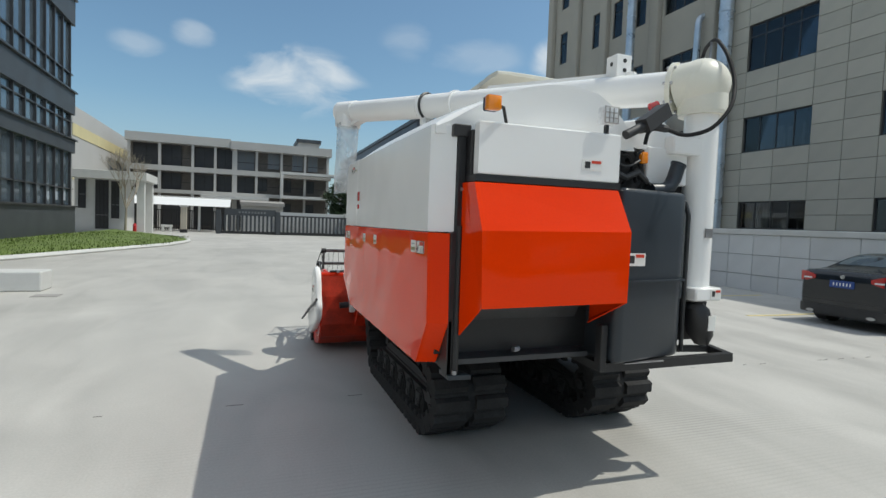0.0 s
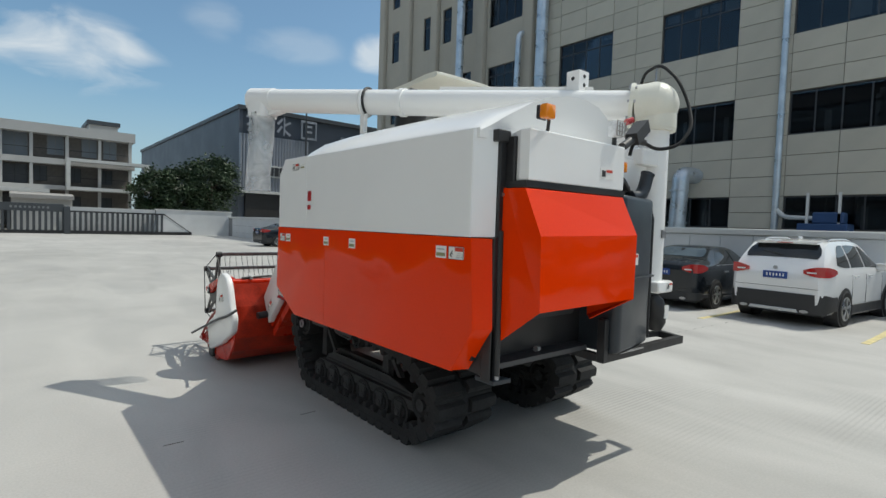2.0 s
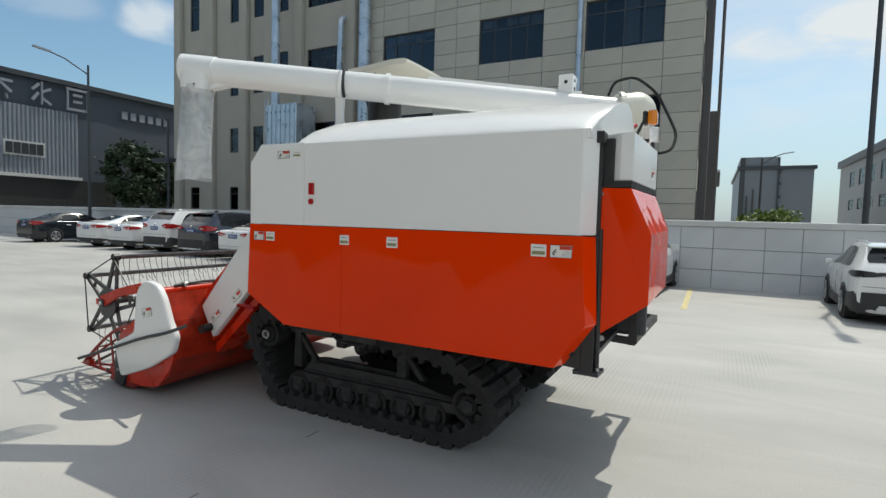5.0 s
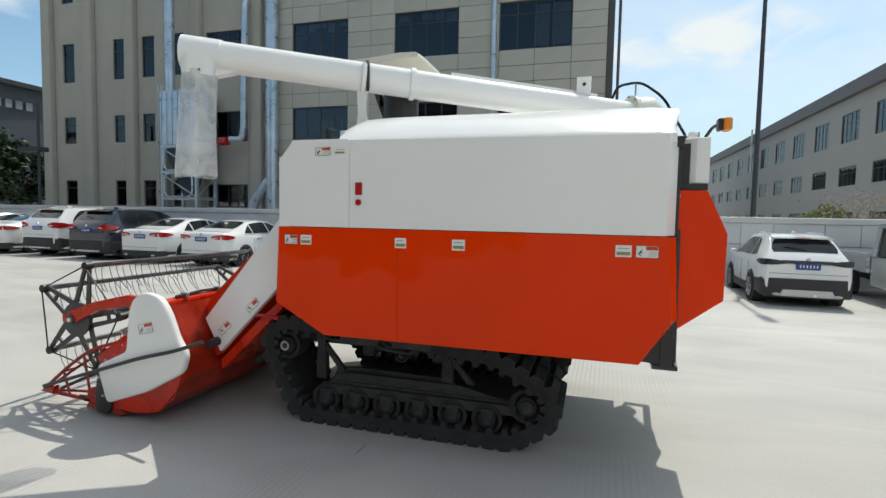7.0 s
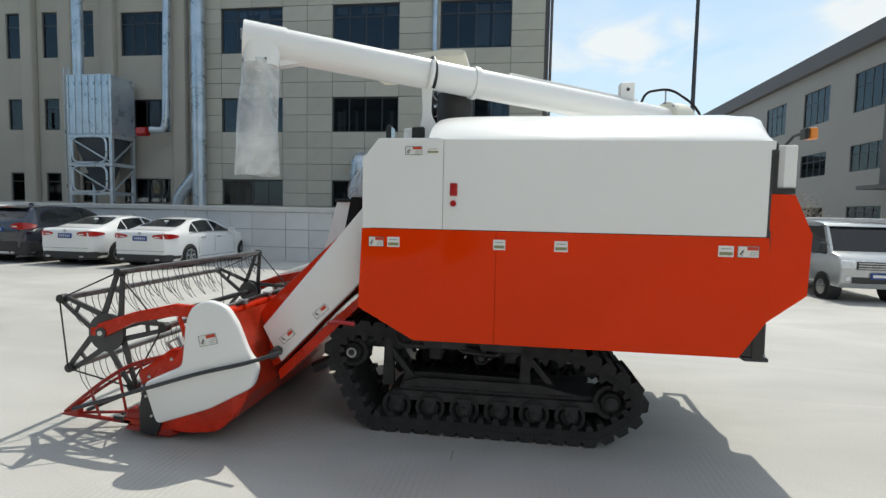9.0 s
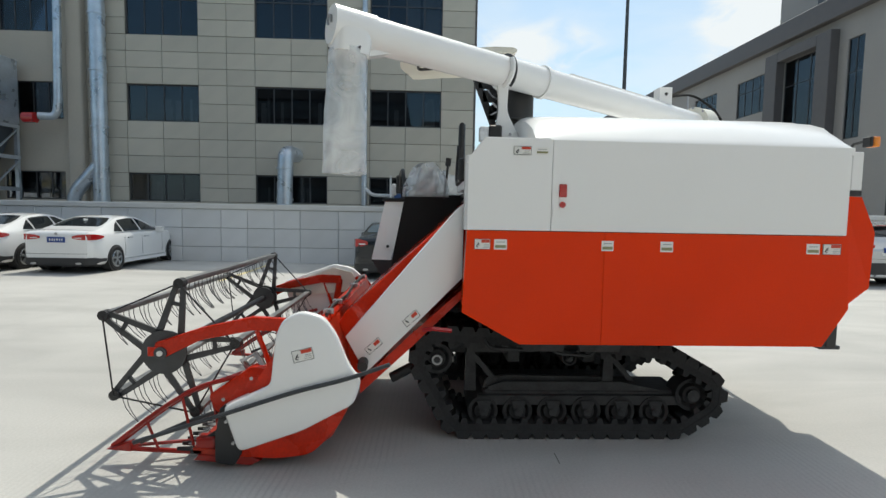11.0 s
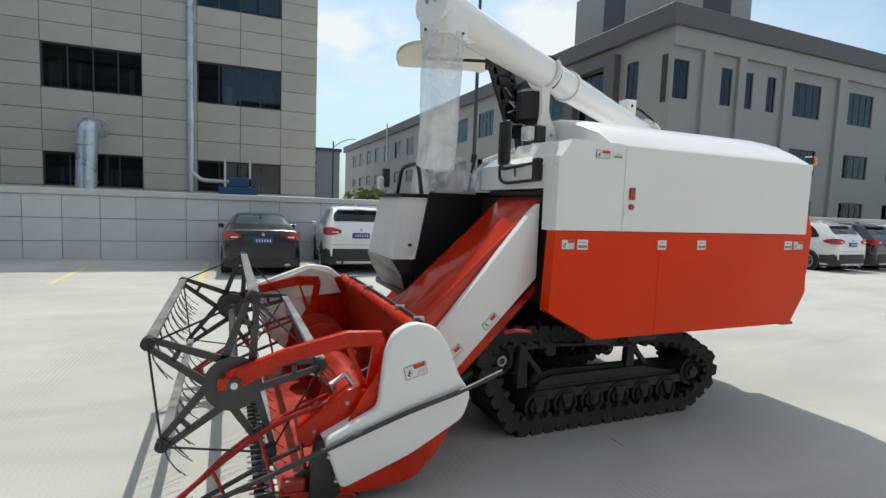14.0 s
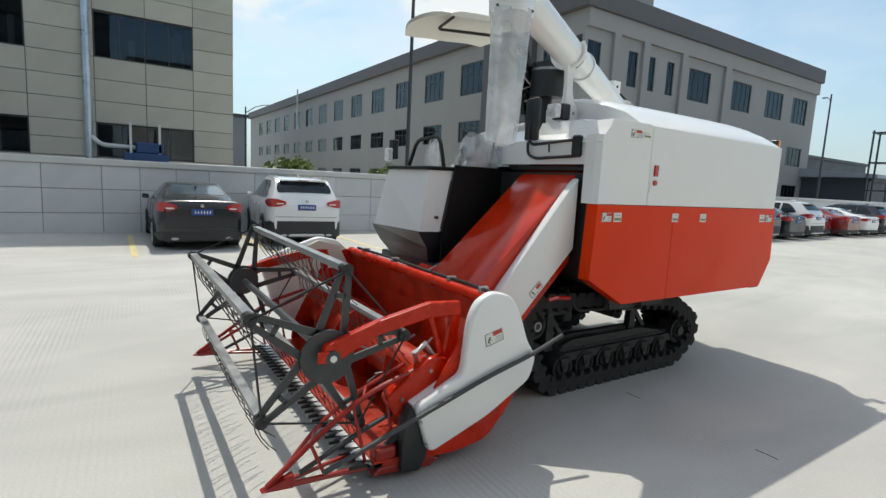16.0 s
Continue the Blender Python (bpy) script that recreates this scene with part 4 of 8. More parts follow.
    part("boom_cradle", tube([rest + (d.cross(side) * -0.126) * math.cos(a) + side * 0.134 * math.sin(a) for a in [math.pi * (0.30 + 1.4 * i / 12) for i in range(13)]], 0.022, 8), M_WHITE, H, smooth=True)
    part("boom_strap", tube([rest - d * 0.03 + Vector((0, 0, 0.130)) * math.cos(a) + side * 0.130 * math.sin(a) for a in [0.35 - 3.0 * i / 14 for i in range(15)]], 0.013, 6), M_BLACK, H)
    # bracket box, hose, lamps on the rear top
    bk = part("sensor_bracket", box(2.515, 2.65, 3.14, 3.265, 2.75, 2.915, 0.004), M_WHITE, H, "white bracket with two round holes")
    part("bracket_hole", rod((2.512, 3.20, 2.85), (2.518, 3.20, 2.85), 0.016, 10), M_INK, bk)
    for z in (2.80, 2.87):
        part("bracket_hole", rod((2.585, 3.145, z), (2.585, 3.136, z), 0.016, 10), M_INK, bk)
    part("hydraulic_hose", tube(bend([(3.12, 2.95, 2.84), (3.10, 2.90, 2.96), (2.98, 2.70, 2.965), (2.87, 2.50, 2.78), (2.84, 2.40, 2.58), (2.72, 2.31, 2.38), (2.60, 2.34, 2.235), (2.50, 2.45, 2.20), (2.38, 2.50, 2.25)], 0.10, 6), 0.0125, 8), M_RUBBER, H, "black hydraulic hose", True)
    part("hose_post", tube([(2.98, 2.74, 2.78), (2.99, 2.74, 2.945)], 0.008, 6), M_STEEL, H)
    part("lower_hose", tube(bend([(2.26, 2.52, 2.14), (2.26, 2.50, 2.22), (2.34, 2.49, 2.25)], 0.05, 5), 0.012, 8), M_RUBBER, H, "black hydraulic hose", True)
    part("hose_fitting", rod((2.40, 2.495, 2.245), (2.30, 2.50, 2.25), 0.024, 8), M_TRIM, H)
    part("lift_cylinder", rod((2.06, 2.46, 2.17), (2.22, 2.47, 2.25), 0.028, 12), M_TRIM, H, smooth=True)
    part("lift_cylinder_body", bar((2.19, 2.47, 2.235), (2.37, 2.49, 2.355), 0.085, 0.085), M_TRIM, H)
    part("valve_knob", rod((2.37, 2.62, 2.40), (2.42, 2.605, 2.42), 0.024, 10), M_REDLENS, H)
    part("upper_deck", prism([(2.10, 2.10), (2.70, 2.10), (2.72, 2.20), (2.5, 2.36), (2.2, 2.30)], "y", 2.66, 3.0, 0.01), M_WHITE, H)
    part("riser_clamp", box(2.55, 2.80, 2.58, 2.72, 2.12, 2.24, 0.01), M_WHITE, H)
    # engine clutter beside the tank
    part("engine_pipe", tube([(2.05, 2.56, 1.97), (2.14, 2.54, 1.93), (2.24, 2.55, 1.97), (2.32, 2.56, 1.92)], 0.022, 8), M_BLACK, H)
    part("battery_box", box(2.02, 2.10, 2.56, 2.64, 1.98, 2.08, 0.01), M_BLACK, H)
    part("white_bracket", box(2.40, 2.74, 2.645, 2.70, 1.92, 2.16, 0.008), M_WHITE, H)
    part("engine_block", box(2.03, 2.398, 2.66, 2.74, 1.87, 2.15, 0.012), M_UNDER, H, "dark engine behind the fuel tank")
    for x, z, r in ((2.09, 2.03, 0.032), (2.17, 1.96, 0.026), (2.25, 2.06, 0.022), (2.31, 1.98, 0.028)):
        part("fuel_filter", rod((x, 2.62, z), (x, 2.655, z), r, 12), M_BLACK, H)
    for k, (xa, za, xb, zb) in enumerate(((2.05, 1.92, 2.22, 2.09), (2.12, 2.11, 2.34, 2.0), (2.20, 1.90, 2.36, 2.10), (2.06, 2.06, 2.30, 1.92))):
        part("engine_hose", tube(bend([(xa, 2.63, za), ((xa + xb) / 2, 2.595 - 0.01 * k, max(za, zb) + 0.02), (xb, 2.63, zb)], 0.04), 0.009 + 0.002 * (k % 2), 6), M_RUBBER, H)
    part("engine_pipe", tube([(2.30, 2.60, 1.86), (2.31, 2.57, 1.94), (2.36, 2.56, 1.90)], 0.012, 8), M_BLACK, H)
    part("wire_loop", tube(bend([(2.06, 2.58, 2.14), (2.04, 2.55, 2.04), (2.16, 2.56, 1.99), (2.28, 2.58, 2.05)], 0.06), 0.009, 6), M_BLACK, H)
    def amber(p, s=0.5):
        x, y, z = p
        a = part("turn_signal", box(x - 0.055 * s * 2, x + 0.055 * s * 2, y - 0.02, y + 0.03, z - 0.040, z + 0.036, 0.012, 2), M_AMBER, H, "amber turn signal", True)
        part("lamp_back", box(x - 0.05 * s * 2, x + 0.05 * s * 2, y + 0.03, y + 0.055, z - 0.038, z + 0.034, 0.006), M_BLACK, a)
        return a
    am = amber((1.13, 2.335, 2.225), 0.36)
    part("lamp_stem", tube([(1.16, 2.38, 2.23), (1.22, 2.40, 2.22), (1.26, 2.44, 2.15)], 0.010, 6), M_BLACK, am)
    am2 = amber((2.325, 2.60, 2.075), 0.24)
    part("lamp_stem", tube([(2.345, 2.63, 2.05), (2.36, 2.63, 1.95)], 0.008, 6), M_BLACK, am2)
    wlp = part("work_lamp", box(1.83, 1.93, 2.37, 2.43, 2.20, 2.30, 0.012, 2), M_CLEARLENS, H, "square clear work lamp", True)
    part("lamp_stem", box(1.87, 1.89, 2.40, 2.42, 2.15, 2.20), M_BLACK, wlp)
    part("lamp_rim", tube([(1.835, 2.366, 2.205), (1.925, 2.366, 2.205), (1.925, 2.366, 2.295), (1.835, 2.366, 2.295), (1.835, 2.366, 2.205)], 0.004, 5), M_GREYB, wlp)
    for z in (2.232, 2.262):
        part("lamp_grid", box(1.838, 1.922, 2.364, 2.371, z, z + 0.003), M_GREYB, wlp)
    for x in (1.864, 1.892):
        part("lamp_grid", box(x, x + 0.003, 2.364, 2.371, 2.21, 2.29), M_GREYB, wlp)
    # stickers, lamp and button on the near side
    for y, w, h, st in ((5.135, 0.105, 0.068, "warn"), (5.015, 0.085, 0.068, "tag"), (4.30, 0.080, 0.068, "tag"), (3.90, 0.085, 0.070, "tag"), (2.895, 0.090, 0.070, "tag"), (2.765, 0.125, 0.072, "warn")):
        sticker(y, 1.468, w, h, H, st, 0.909)
    sticker(4.885, 2.083, 0.115, 0.055, H, "warn", 0.913)
    sticker(4.755, 2.083, 0.085, 0.045, H, "tag", 0.913)
    part("side_marker", box(0.905, 0.919, 4.585, 4.635, 1.785, 1.870, 0.004), M_REDLENS, H, "small red side marker lens")
    part("side_button", rod((0.905, 4.612, 1.735), (0.919, 4.612, 1.735), 0.021, 16), M_REDLENS, H)
    part("door_pull", box(0.912, 0.919, 4.66, 4.672, 1.66, 1.74), M_WHITE, H)
    # undercarriage
    part("chassis_beam", box(1.35, 3.0, 3.3, 5.1, 0.74, 0.86, 0.01), M_UNDER, H)
    part("gearbox", box(1.80, 2.55, 5.15, 5.45, 0.56, 0.86, 0.03), M_UNDER, H)
    for y in (4.2, 4.8):
        part("axle_beam", box(1.5, 2.85, y - 0.05, y + 0.05, 0.50, 0.60, 0.01), M_UNDER, H)
        for x in (1.58, 2.75):
            part("frame_leg", prism([(y - 0.06, 0.55), (y + 0.06, 0.55), (y + 0.16, 0.78), (y - 0.16, 0.78)], "x", x - 0.03, x + 0.03), M_UNDER, H)
    # hoses, rods and plates hung under the threshing body
    rng = random.Random(31)
    for k in range(5):
        x, y = rng.uniform(1.15, 1.45), 4.25 + k * 0.1
        z = rng.uniform(0.70, 0.80)
        part("under_hose", tube(bend([(x, y, 0.86), (x, y + 0.03, z - 0.06), (x + rng.uniform(-0.06, 0.1), y + rng.uniform(0.15, 0.4), z - 0.04), (x + 0.05, y + 0.45, 0.86)], 0.06), rng.uniform(0.010, 0.022), 6), M_UNDER, H)
    for y in (4.1, 4.5):
        part("drain_door", prism([(y, 0.80), (y + 0.34, 0.80), (y + 0.31, 0.71), (y + 0.03, 0.71)], "x", 1.06, 1.085, 0.004), M_UNDER, H)
    part("belly_pan", prism([(4.95, 0.62), (4.1, 0.68), (4.1, 0.74), (4.95, 0.74)], "x", 1.85, 2.5), M_UNDER, H)
    crawler_track(H, 1.225, 1.775)
    crawler_track(H, 2.55, 3.10)
    return H


def add_header(H):
    A, B = 0.80, 3.13
    # trough: bent sheet with back board
    inner = [(6.98, 0.135), (6.72, 0.115), (6.45, 0.115), (6.26, 0.15), (6.14, 0.26), (6.10, 0.42), (6.12, 0.70), (6.18, 0.93)]
    outer = [(6.14, 0.95), (6.05, 0.70), (6.00, 0.38), (6.09, 0.22), (6.23, 0.105), (6.45, 0.075), (6.72, 0.075), (6.98, 0.10)]
    part("header_trough", prism(inner + outer, "x", A, B), M_TROUGH, H, "orange-red header trough and back board")
    part("header_top_beam", tube([(A, 6.17, 0.945), (B, 6.17, 0.945)], 0.038, 14), M_HEADER, H, smooth=True)
    part("beam_cable", tube([(A + 0.1, 6.15, 0.99), (1.2, 6.16, 1.0), (1.7, 6.14, 0.985), (2.3, 6.16, 1.0), (3.0, 6.15, 0.99)], 0.012, 6), M_BLACK, H)
    for x in (0.98, 1.35, 2.2, 2.8):
        part("cable_clip", box(x, x + 0.03, 6.12, 6.19, 0.975, 1.012, 0.004), M_STEEL, H)
    side = [(6.76, 0.09), (6.45, 0.07), (6.22, 0.10), (6.02, 0.33), (5.98, 0.55), (6.10, 0.90), (6.22, 0.98), (6.40, 0.84), (6.60, 0.54), (6.72, 0.30)]
    side = smooth_profile(side, 0.07)
    for x in (A - 0.012, B):
        part("header_side_plate", prism(side, "x", x, x + 0.012), M_HEADER, H, "orange-red header end plate")
    cover = smooth_profile([(6.768, 0.430), (6.672, 0.135), (6.27, 0.275), (5.945, 0.45), (5.90, 0.60), (5.98, 0.70), (6.06, 0.90), (6.14, 1.01), (6.28, 1.045), (6.39, 0.99), (6.435, 0.89),
                            (6.460, 0.66), (6.47, 0.57)], 0.05)
    cv = part("end_cover", prism(cover, "x", 0.725, 0.795, 0.022, 3), M_WHITE, H, "white moulded end cover", True)
    part("cover_ledge", prism([(6.47, 0.565), (6.766, 0.425), (6.73, 0.33), (6.47, 0.46)], "x", 0.79, 0.90, 0.006), M_WHITE, cv)
    st = sticker(6.263, 0.769, 0.13, 0.075, cv, "warn", 0.722)
    st.rotation_euler = (radians(-14), 0, 0)
    part("cover_bolt", rod((0.72, 6.70, 0.20), (0.735, 6.70, 0.20), 0.010, 8), M_STEEL, cv)
    part("cover_bolt", rod((0.72, 6.74, 0.34), (0.735, 6.74, 0.34), 0.010, 8), M_STEEL, cv)
    far = smooth_profile([(7.05, 0.88), (6.50, 1.085), (6.30, 1.05), (6.14, 0.90), (6.02, 0.60), (6.05, 0.30), (6.6, 0.14), (6.9, 0.4)], 0.05)
    part("end_cover", prism(far, "x", B + 0.02, B + 0.085, 0.02, 2), M_WHITE, H, "white moulded end cover", True)
    part("end_lining", prism([(7.0, 0.86), (6.50, 1.05), (6.3, 1.0), (6.2, 0.80), (6.9, 0.74)], "x", B - 0.012, B + 0.018), M_CREAM, H)
    part("crop_lifter_rod", tube(bend([(0.705, 7.30, 0.215), (0.705, 6.78, 0.385), (0.70, 6.3, 0.545), (0.70, 5.98, 0.625), (0.70, 5.72, 0.72)], 0.2), 0.014, 8), M_REEL, H, "long dark grey rod")
    part("front_shoe", prism(smooth_profile([(6.83, 0.05), (6.71, 0.03), (6.66, 0.12), (6.768, 0.42), (6.795, 0.41), (6.83, 0.22)], 0.02), "x", 0.765, 0.86, 0.008), M_BLACK, H, "black cutter drive guard", True)
    part("knife_head", box(0.80, 0.90, 6.84, 6.97, 0.12, 0.20, 0.02, 2), M_REDFRAME, H)
    part("knife_link", rod((0.83, 6.70, 0.30), (0.85, 6.92, 0.17), 0.02, 8), M_BLACK, H)
    part("skid_shoe", prism([(6.98, 0.05), (6.62, 0.015), (6.55, 0.05), (6.62, 0.08), (6.95, 0.09)], "x", 0.80, 0.88, 0.01), M_REDFRAME, H)
    part("skid_shoe", prism([(7.05, 0.04), (6.62, 0.015), (6.55, 0.05), (6.62, 0.09), (7.0, 0.10)], "x", B - 0.08, B + 0.04, 0.01), M_HEADER, H)
    # feed auger with flights
    core = part("feed_auger", rod((A + 0.02, 6.47, 0.40), (B - 0.02, 6.47, 0.40), 0.14, 24), M_TROUGH, H, "orange-red feed auger", True)
    for x0, x1, hand in ((A + 0.04, 1.30, 1), (1.75, B - 0.04, -1)):
        bm = bmesh.new()
        steps = int((x1 - x0) / 0.42 * 26)
        prev = None
        for i in range(steps + 1):
            x = x0 + (x1 - x0) * i / steps
            a = hand * 2 * math.pi * (x - x0) / 0.42
            cur = [bm.verts.new((x + dx, 6.47 + r * math.cos(a), 0.40 + r * math.sin(a))) for r, dx in ((0.135, -0.003), (0.245, -0.003), (0.245, 0.003), (0.135, 0.003))]
            if prev:
                for j in range(4):
                    bm.faces.new((prev[j], prev[(j + 1) % 4], cur[(j + 1) % 4], cur[j]))
            prev = cur
        bmesh.ops.recalc_face_normals(bm, faces=bm.faces)
        part("auger_flight", bm, M_TROUGH, core, smooth=True)
    for i in range(10):
        a = i * 2.4
        x = 1.34 + 0.04 * i
        part("retract_finger", rod((x, 6.47, 0.40), (x, 6.47 + 0.26 * math.cos(a), 0.40 + 0.26 * math.sin(a)), 0.009, 6), M_STEEL, core)
    # cutter bar
    cut = part("cutter_bar", box(A, B, 6.93, 7.0, 0.095, 0.118), M_BLACK, H, "black reciprocating cutter bar")
    gb = bmesh.new()
    prism([(-0.016, 0), (0.016, 0), (0.004, 0.115), (-0.004, 0.115)], "z", 0.0, 0.022, bm=gb)
    bmesh.ops.translate(gb, verts=gb.verts, vec=(A + 0.05, 6.99, 0.096))
    guard = part("knife_guard", gb, M_BLACK, cut)
    kb = bmesh.new()
    prism([(-0.036, 0), (0.036, 0), (0.008, 0.075), (-0.008, 0.075)], "z", 0.0, 0.004, bm=kb)
    bmesh.ops.translate(kb, verts=kb.verts, vec=(A + 0.088, 6.975, 0.121))
    knife = part("knife_section", kb, M_STEEL, cut)
    for i in range(1, 30):
        again(guard, (i * 0.0762, 0, 0))
        again(knife, (i * 0.0762, 0, 0))
    # reel
    hy, hz, R = 7.205, 0.735, 0.455
    xa, xb = 0.95, 3.02
    reel = part("reel", rod((xa, hy, hz), (xb, hy, hz), 0.026, 12), M_REEL, H, "dark grey five-arm pick-up reel")
    angles = [radians(30 + 72 * k) for k in range(5)]
    tips = [(hy + R * math.cos(a), hz + R * math.sin(a)) for a in angles]
    for x in (xa, xb):
        disc = part("reel_disc", rod((x - 0.012, hy, hz), (x + 0.012, hy, hz), 0.125, 28), M_REEL, reel)
        for a in angles:
            c, s = Vector((math.cos(a), math.sin(a))), Vector((-math.sin(a), math.cos(a)))
            o = Vector((hy, hz))
            bm = bmesh.new()
            for k in (-1, 1):
                q = [o + c * 0.09 + s * k * 0.095, o + c * 0.09 + s * k * 0.052, o + c * R + s * k * 0.004, o + c * R + s * k * 0.036]
                prism([(v.x, v.y) for v in q], "x", x - 0.006, x + 0.010, bm=bm)
            q = [o + c * 0.30 + s * 0.03, o + c * 0.30 - s * 0.03, o + c * 0.325 - s * 0.03, o + c * 0.325 + s * 0.03]
            prism([(v.x, v.y) for v in q], "x", x - 0.006, x + 0.010, bm=bm)
            part("reel_arm", bm, M_REEL, disc)
            e = o + c * R
            part("tip_bearing", rod((x - 0.03, e.x, e.y), (x + 0.03, e.x, e.y), 0.034, 12), M_BLACK, disc)
    cap = part("hub_cap", rod((xa - 0.095, hy, hz), (xa - 0.01, hy, hz), 0.040, 18), M_REEL, reel)
    part("hub_bolt", rod((xa - 0.104, hy, hz), (xa - 0.09, hy, hz), 0.018, 14), M_STICKER, cap)
    part("gear_plate", rod((xa - 0.035, hy + 0.005, hz - 0.01), (xa - 0.018, hy + 0.005, hz - 0.01), 0.145, 30), M_REEL, reel, "dark toothed gear disc")
    # bars with spring tines
    tb = bmesh.new()
    pts = [(0, 0, 0), (0, 0.012, -0.055), (0, 0.006, -0.12), (0, -0.018, -0.18), (0, -0.052, -0.235)]
    tube(pts, 0.0030, 5, bm=tb)
    tm = bpy.data.meshes.new("tine")
    tb.to_mesh(tm)
    tb.free()
    tm.materials.append(M_WIRE)
    for ty, tz in tips:
        bm = rod((xa, ty, tz), (xb, ty, tz), 0.021, 10)
        box(xa + 0.03, xb - 0.03, ty - 0.030, ty + 0.020, tz + 0.004, tz + 0.022, bm=bm)
        bb = part("reel_bar", bm, M_REELBAR, reel, "scuffed grey reel bar")
        for i in range(30):
            o = new("tine", tm)
            o.parent = bb
            o.location = Vector((xa + 0.07 + i * 0.066, ty, tz)) - WHERE[bb]
            o.rotation_euler = (radians(-12 + 8 * math.sin(i * 2.1)), radians(5 * math.sin(i * 1.3)), 0)
    for x in (xa - 0.03, xb + 0.03):
        for (y0, z0), (y1, z1) in zip(tips, tips[1:] + tips[:1]):
            part("tip_link", rod((x, y0, z0), (x, y1, z1), 0.006, 6), M_BLACK, reel)
    # reel arms, lift cylinders
    prof = [(7.26, 0.735), (7.24, 0.80), (6.95, 0.90), (6.62, 0.975), (6.42, 0.965), (6.40, 0.88), (6.62, 0.885), (6.95, 0.82), (7.18, 0.705)]
    for x in (0.868, B - 0.03):
        part("reel_support", prism(prof, "x", x, x + 0.05, 0.008), M_HEADER, H, "orange-red reel support arm")
        part("support_post", prism([(6.52, 0.55), (6.44, 0.55), (6.40, 0.92), (6.46, 0.92)], "x", x + 0.01, x + 0.04), M_HEADER, H)
        part("reel_cylinder", rod((x + 0.03, 6.50, 0.60), (x + 0.03, 6.60, 0.88), 0.016, 10), M_HEADER, H)
        part("bearing_block", box(x - 0.012 if x < 1 else x + 0.05, x + 0.0 if x < 1 else x + 0.062, 7.225, 7.285, 0.715, 0.775, 0.004), M_HEADER, H)
    part("far_hub_disc", rod((xb - 0.06, hy, hz), (xb - 0.03, hy, hz), 0.11, 22), M_REEL, reel)
    part("drive_link", tube([(0.90, 6.55, 0.62), (0.92, 6.62, 0.72), (0.90, 6.70, 0.68), (0.93, 6.66, 0.60)], 0.018, 6), M_STEEL, H)
    part("drive_guard", prism(smooth_profile([(6.90, 0.46), (6.62, 0.66), (6.50, 0.64), (6.48, 0.52), (6.84, 0.34)], 0.03), "x", 0.84, 0.93, 0.012), M_HEADER, H, smooth=True)
    for y, z in ((6.80, 0.44), (6.62, 0.58), (6.55, 0.52)):
        part("guard_bolt", rod((0.835, y, z), (0.842, y, z), 0.012, 8), M_STEEL, H)
    # crop dividers
    for x, s, tipy in ((0.875, 1, 7.53), (3.06, -1, 7.57)):
        dv = part("crop_divider", tube(bend([(x, tipy, 0.115), (x, 7.22, 0.36), (x, 6.98, 0.51), (x, 6.66, 0.60)], 0.25), 0.015, 8), M_REDFRAME, H, "red tubular crop divider", True)
        part("divider_tube", tube(bend([(x, tipy - 0.02, 0.11), (x + 0.11 * s, 7.22, 0.34), (x + 0.13 * s, 6.98, 0.47), (x + 0.13 * s, 6.70, 0.58)], 0.25), 0.012, 8), M_REDFRAME, dv)
        part("divider_tube", rod((x, tipy - 0.02, 0.10), (x - 0.02 * s, 6.72, 0.07), 0.016, 8), M_REDFRAME, dv)
        part("divider_tube", rod((x, tipy - 0.05, 0.11), (x + 0.16 * s, 6.96, 0.09), 0.012, 8), M_REDFRAME, dv)
        part("divider_point", prism([(tipy + 0.03, 0.10), (tipy - 0.13, 0.155), (tipy - 0.13, 0.085)], "x", x - 0.028, x + 0.028, 0.008), M_REDFRAME, dv)
        for y, z in ((7.31, 0.285), (7.08, 0.45), (6.90, 0.54)):
            part("divider_brace", rod((x, y, z), (x - 0.01 * s, y - 0.08, 0.095), 0.010, 6), M_REDFRAME, dv)
        part("divider_brace", rod((x, 7.31, 0.285), (x + 0.1 * s, 7.26, 0.30), 0.009, 6), M_REDFRAME, dv)
        part("divider_brace", rod((x, 7.02, 0.49), (x + 0.13 * s, 6.95, 0.48), 0.009, 6), M_REDFRAME, dv)
        part("grain_lifter", tube(bend([(x + 0.02 * s, 7.36, 0.13), (x + 0.02 * s, 7.05, 0.27), (x + 0.02 * s, 6.80, 0.36)], 0.2), 0.014, 8), M_REEL, dv)
    # feeder house
    top = [(5.10, 1.855), (6.07, 0.955), (6.14, 0.84), (6.10, 0.40), (5.92, 0.52), (5.60, 0.86), (5.16, 1.30)]
    fh = part("feeder_house", prism(top, "x", 1.175, 1.80, 0.02), M_FEEDER, H, "deep red glossy sloping feeder house", True)
    part("feeder_plate", prism([(6.13, 0.86), (6.00, 0.99), (5.99, 0.98), (6.1, 0.84)], "x", 1.8, 2.05), M_HEADER, fh)
    s = part("feeder_label", prism([(5.96, 1.008), (6.02, 0.953), (6.023, 0.957), (5.963, 1.012)], "x", 1.46, 1.55), M_STICKER, fh)
    fp = [(5.245, 1.735), (5.30, 1.690), (6.060, 0.790), (5.915, 0.530), (5.245, 1.215)]
    pn = part("feeder_side_panel", prism(fp, "x", 1.10, 1.17, 0.012), M_WHITE, H, "white feeder side panel", True)
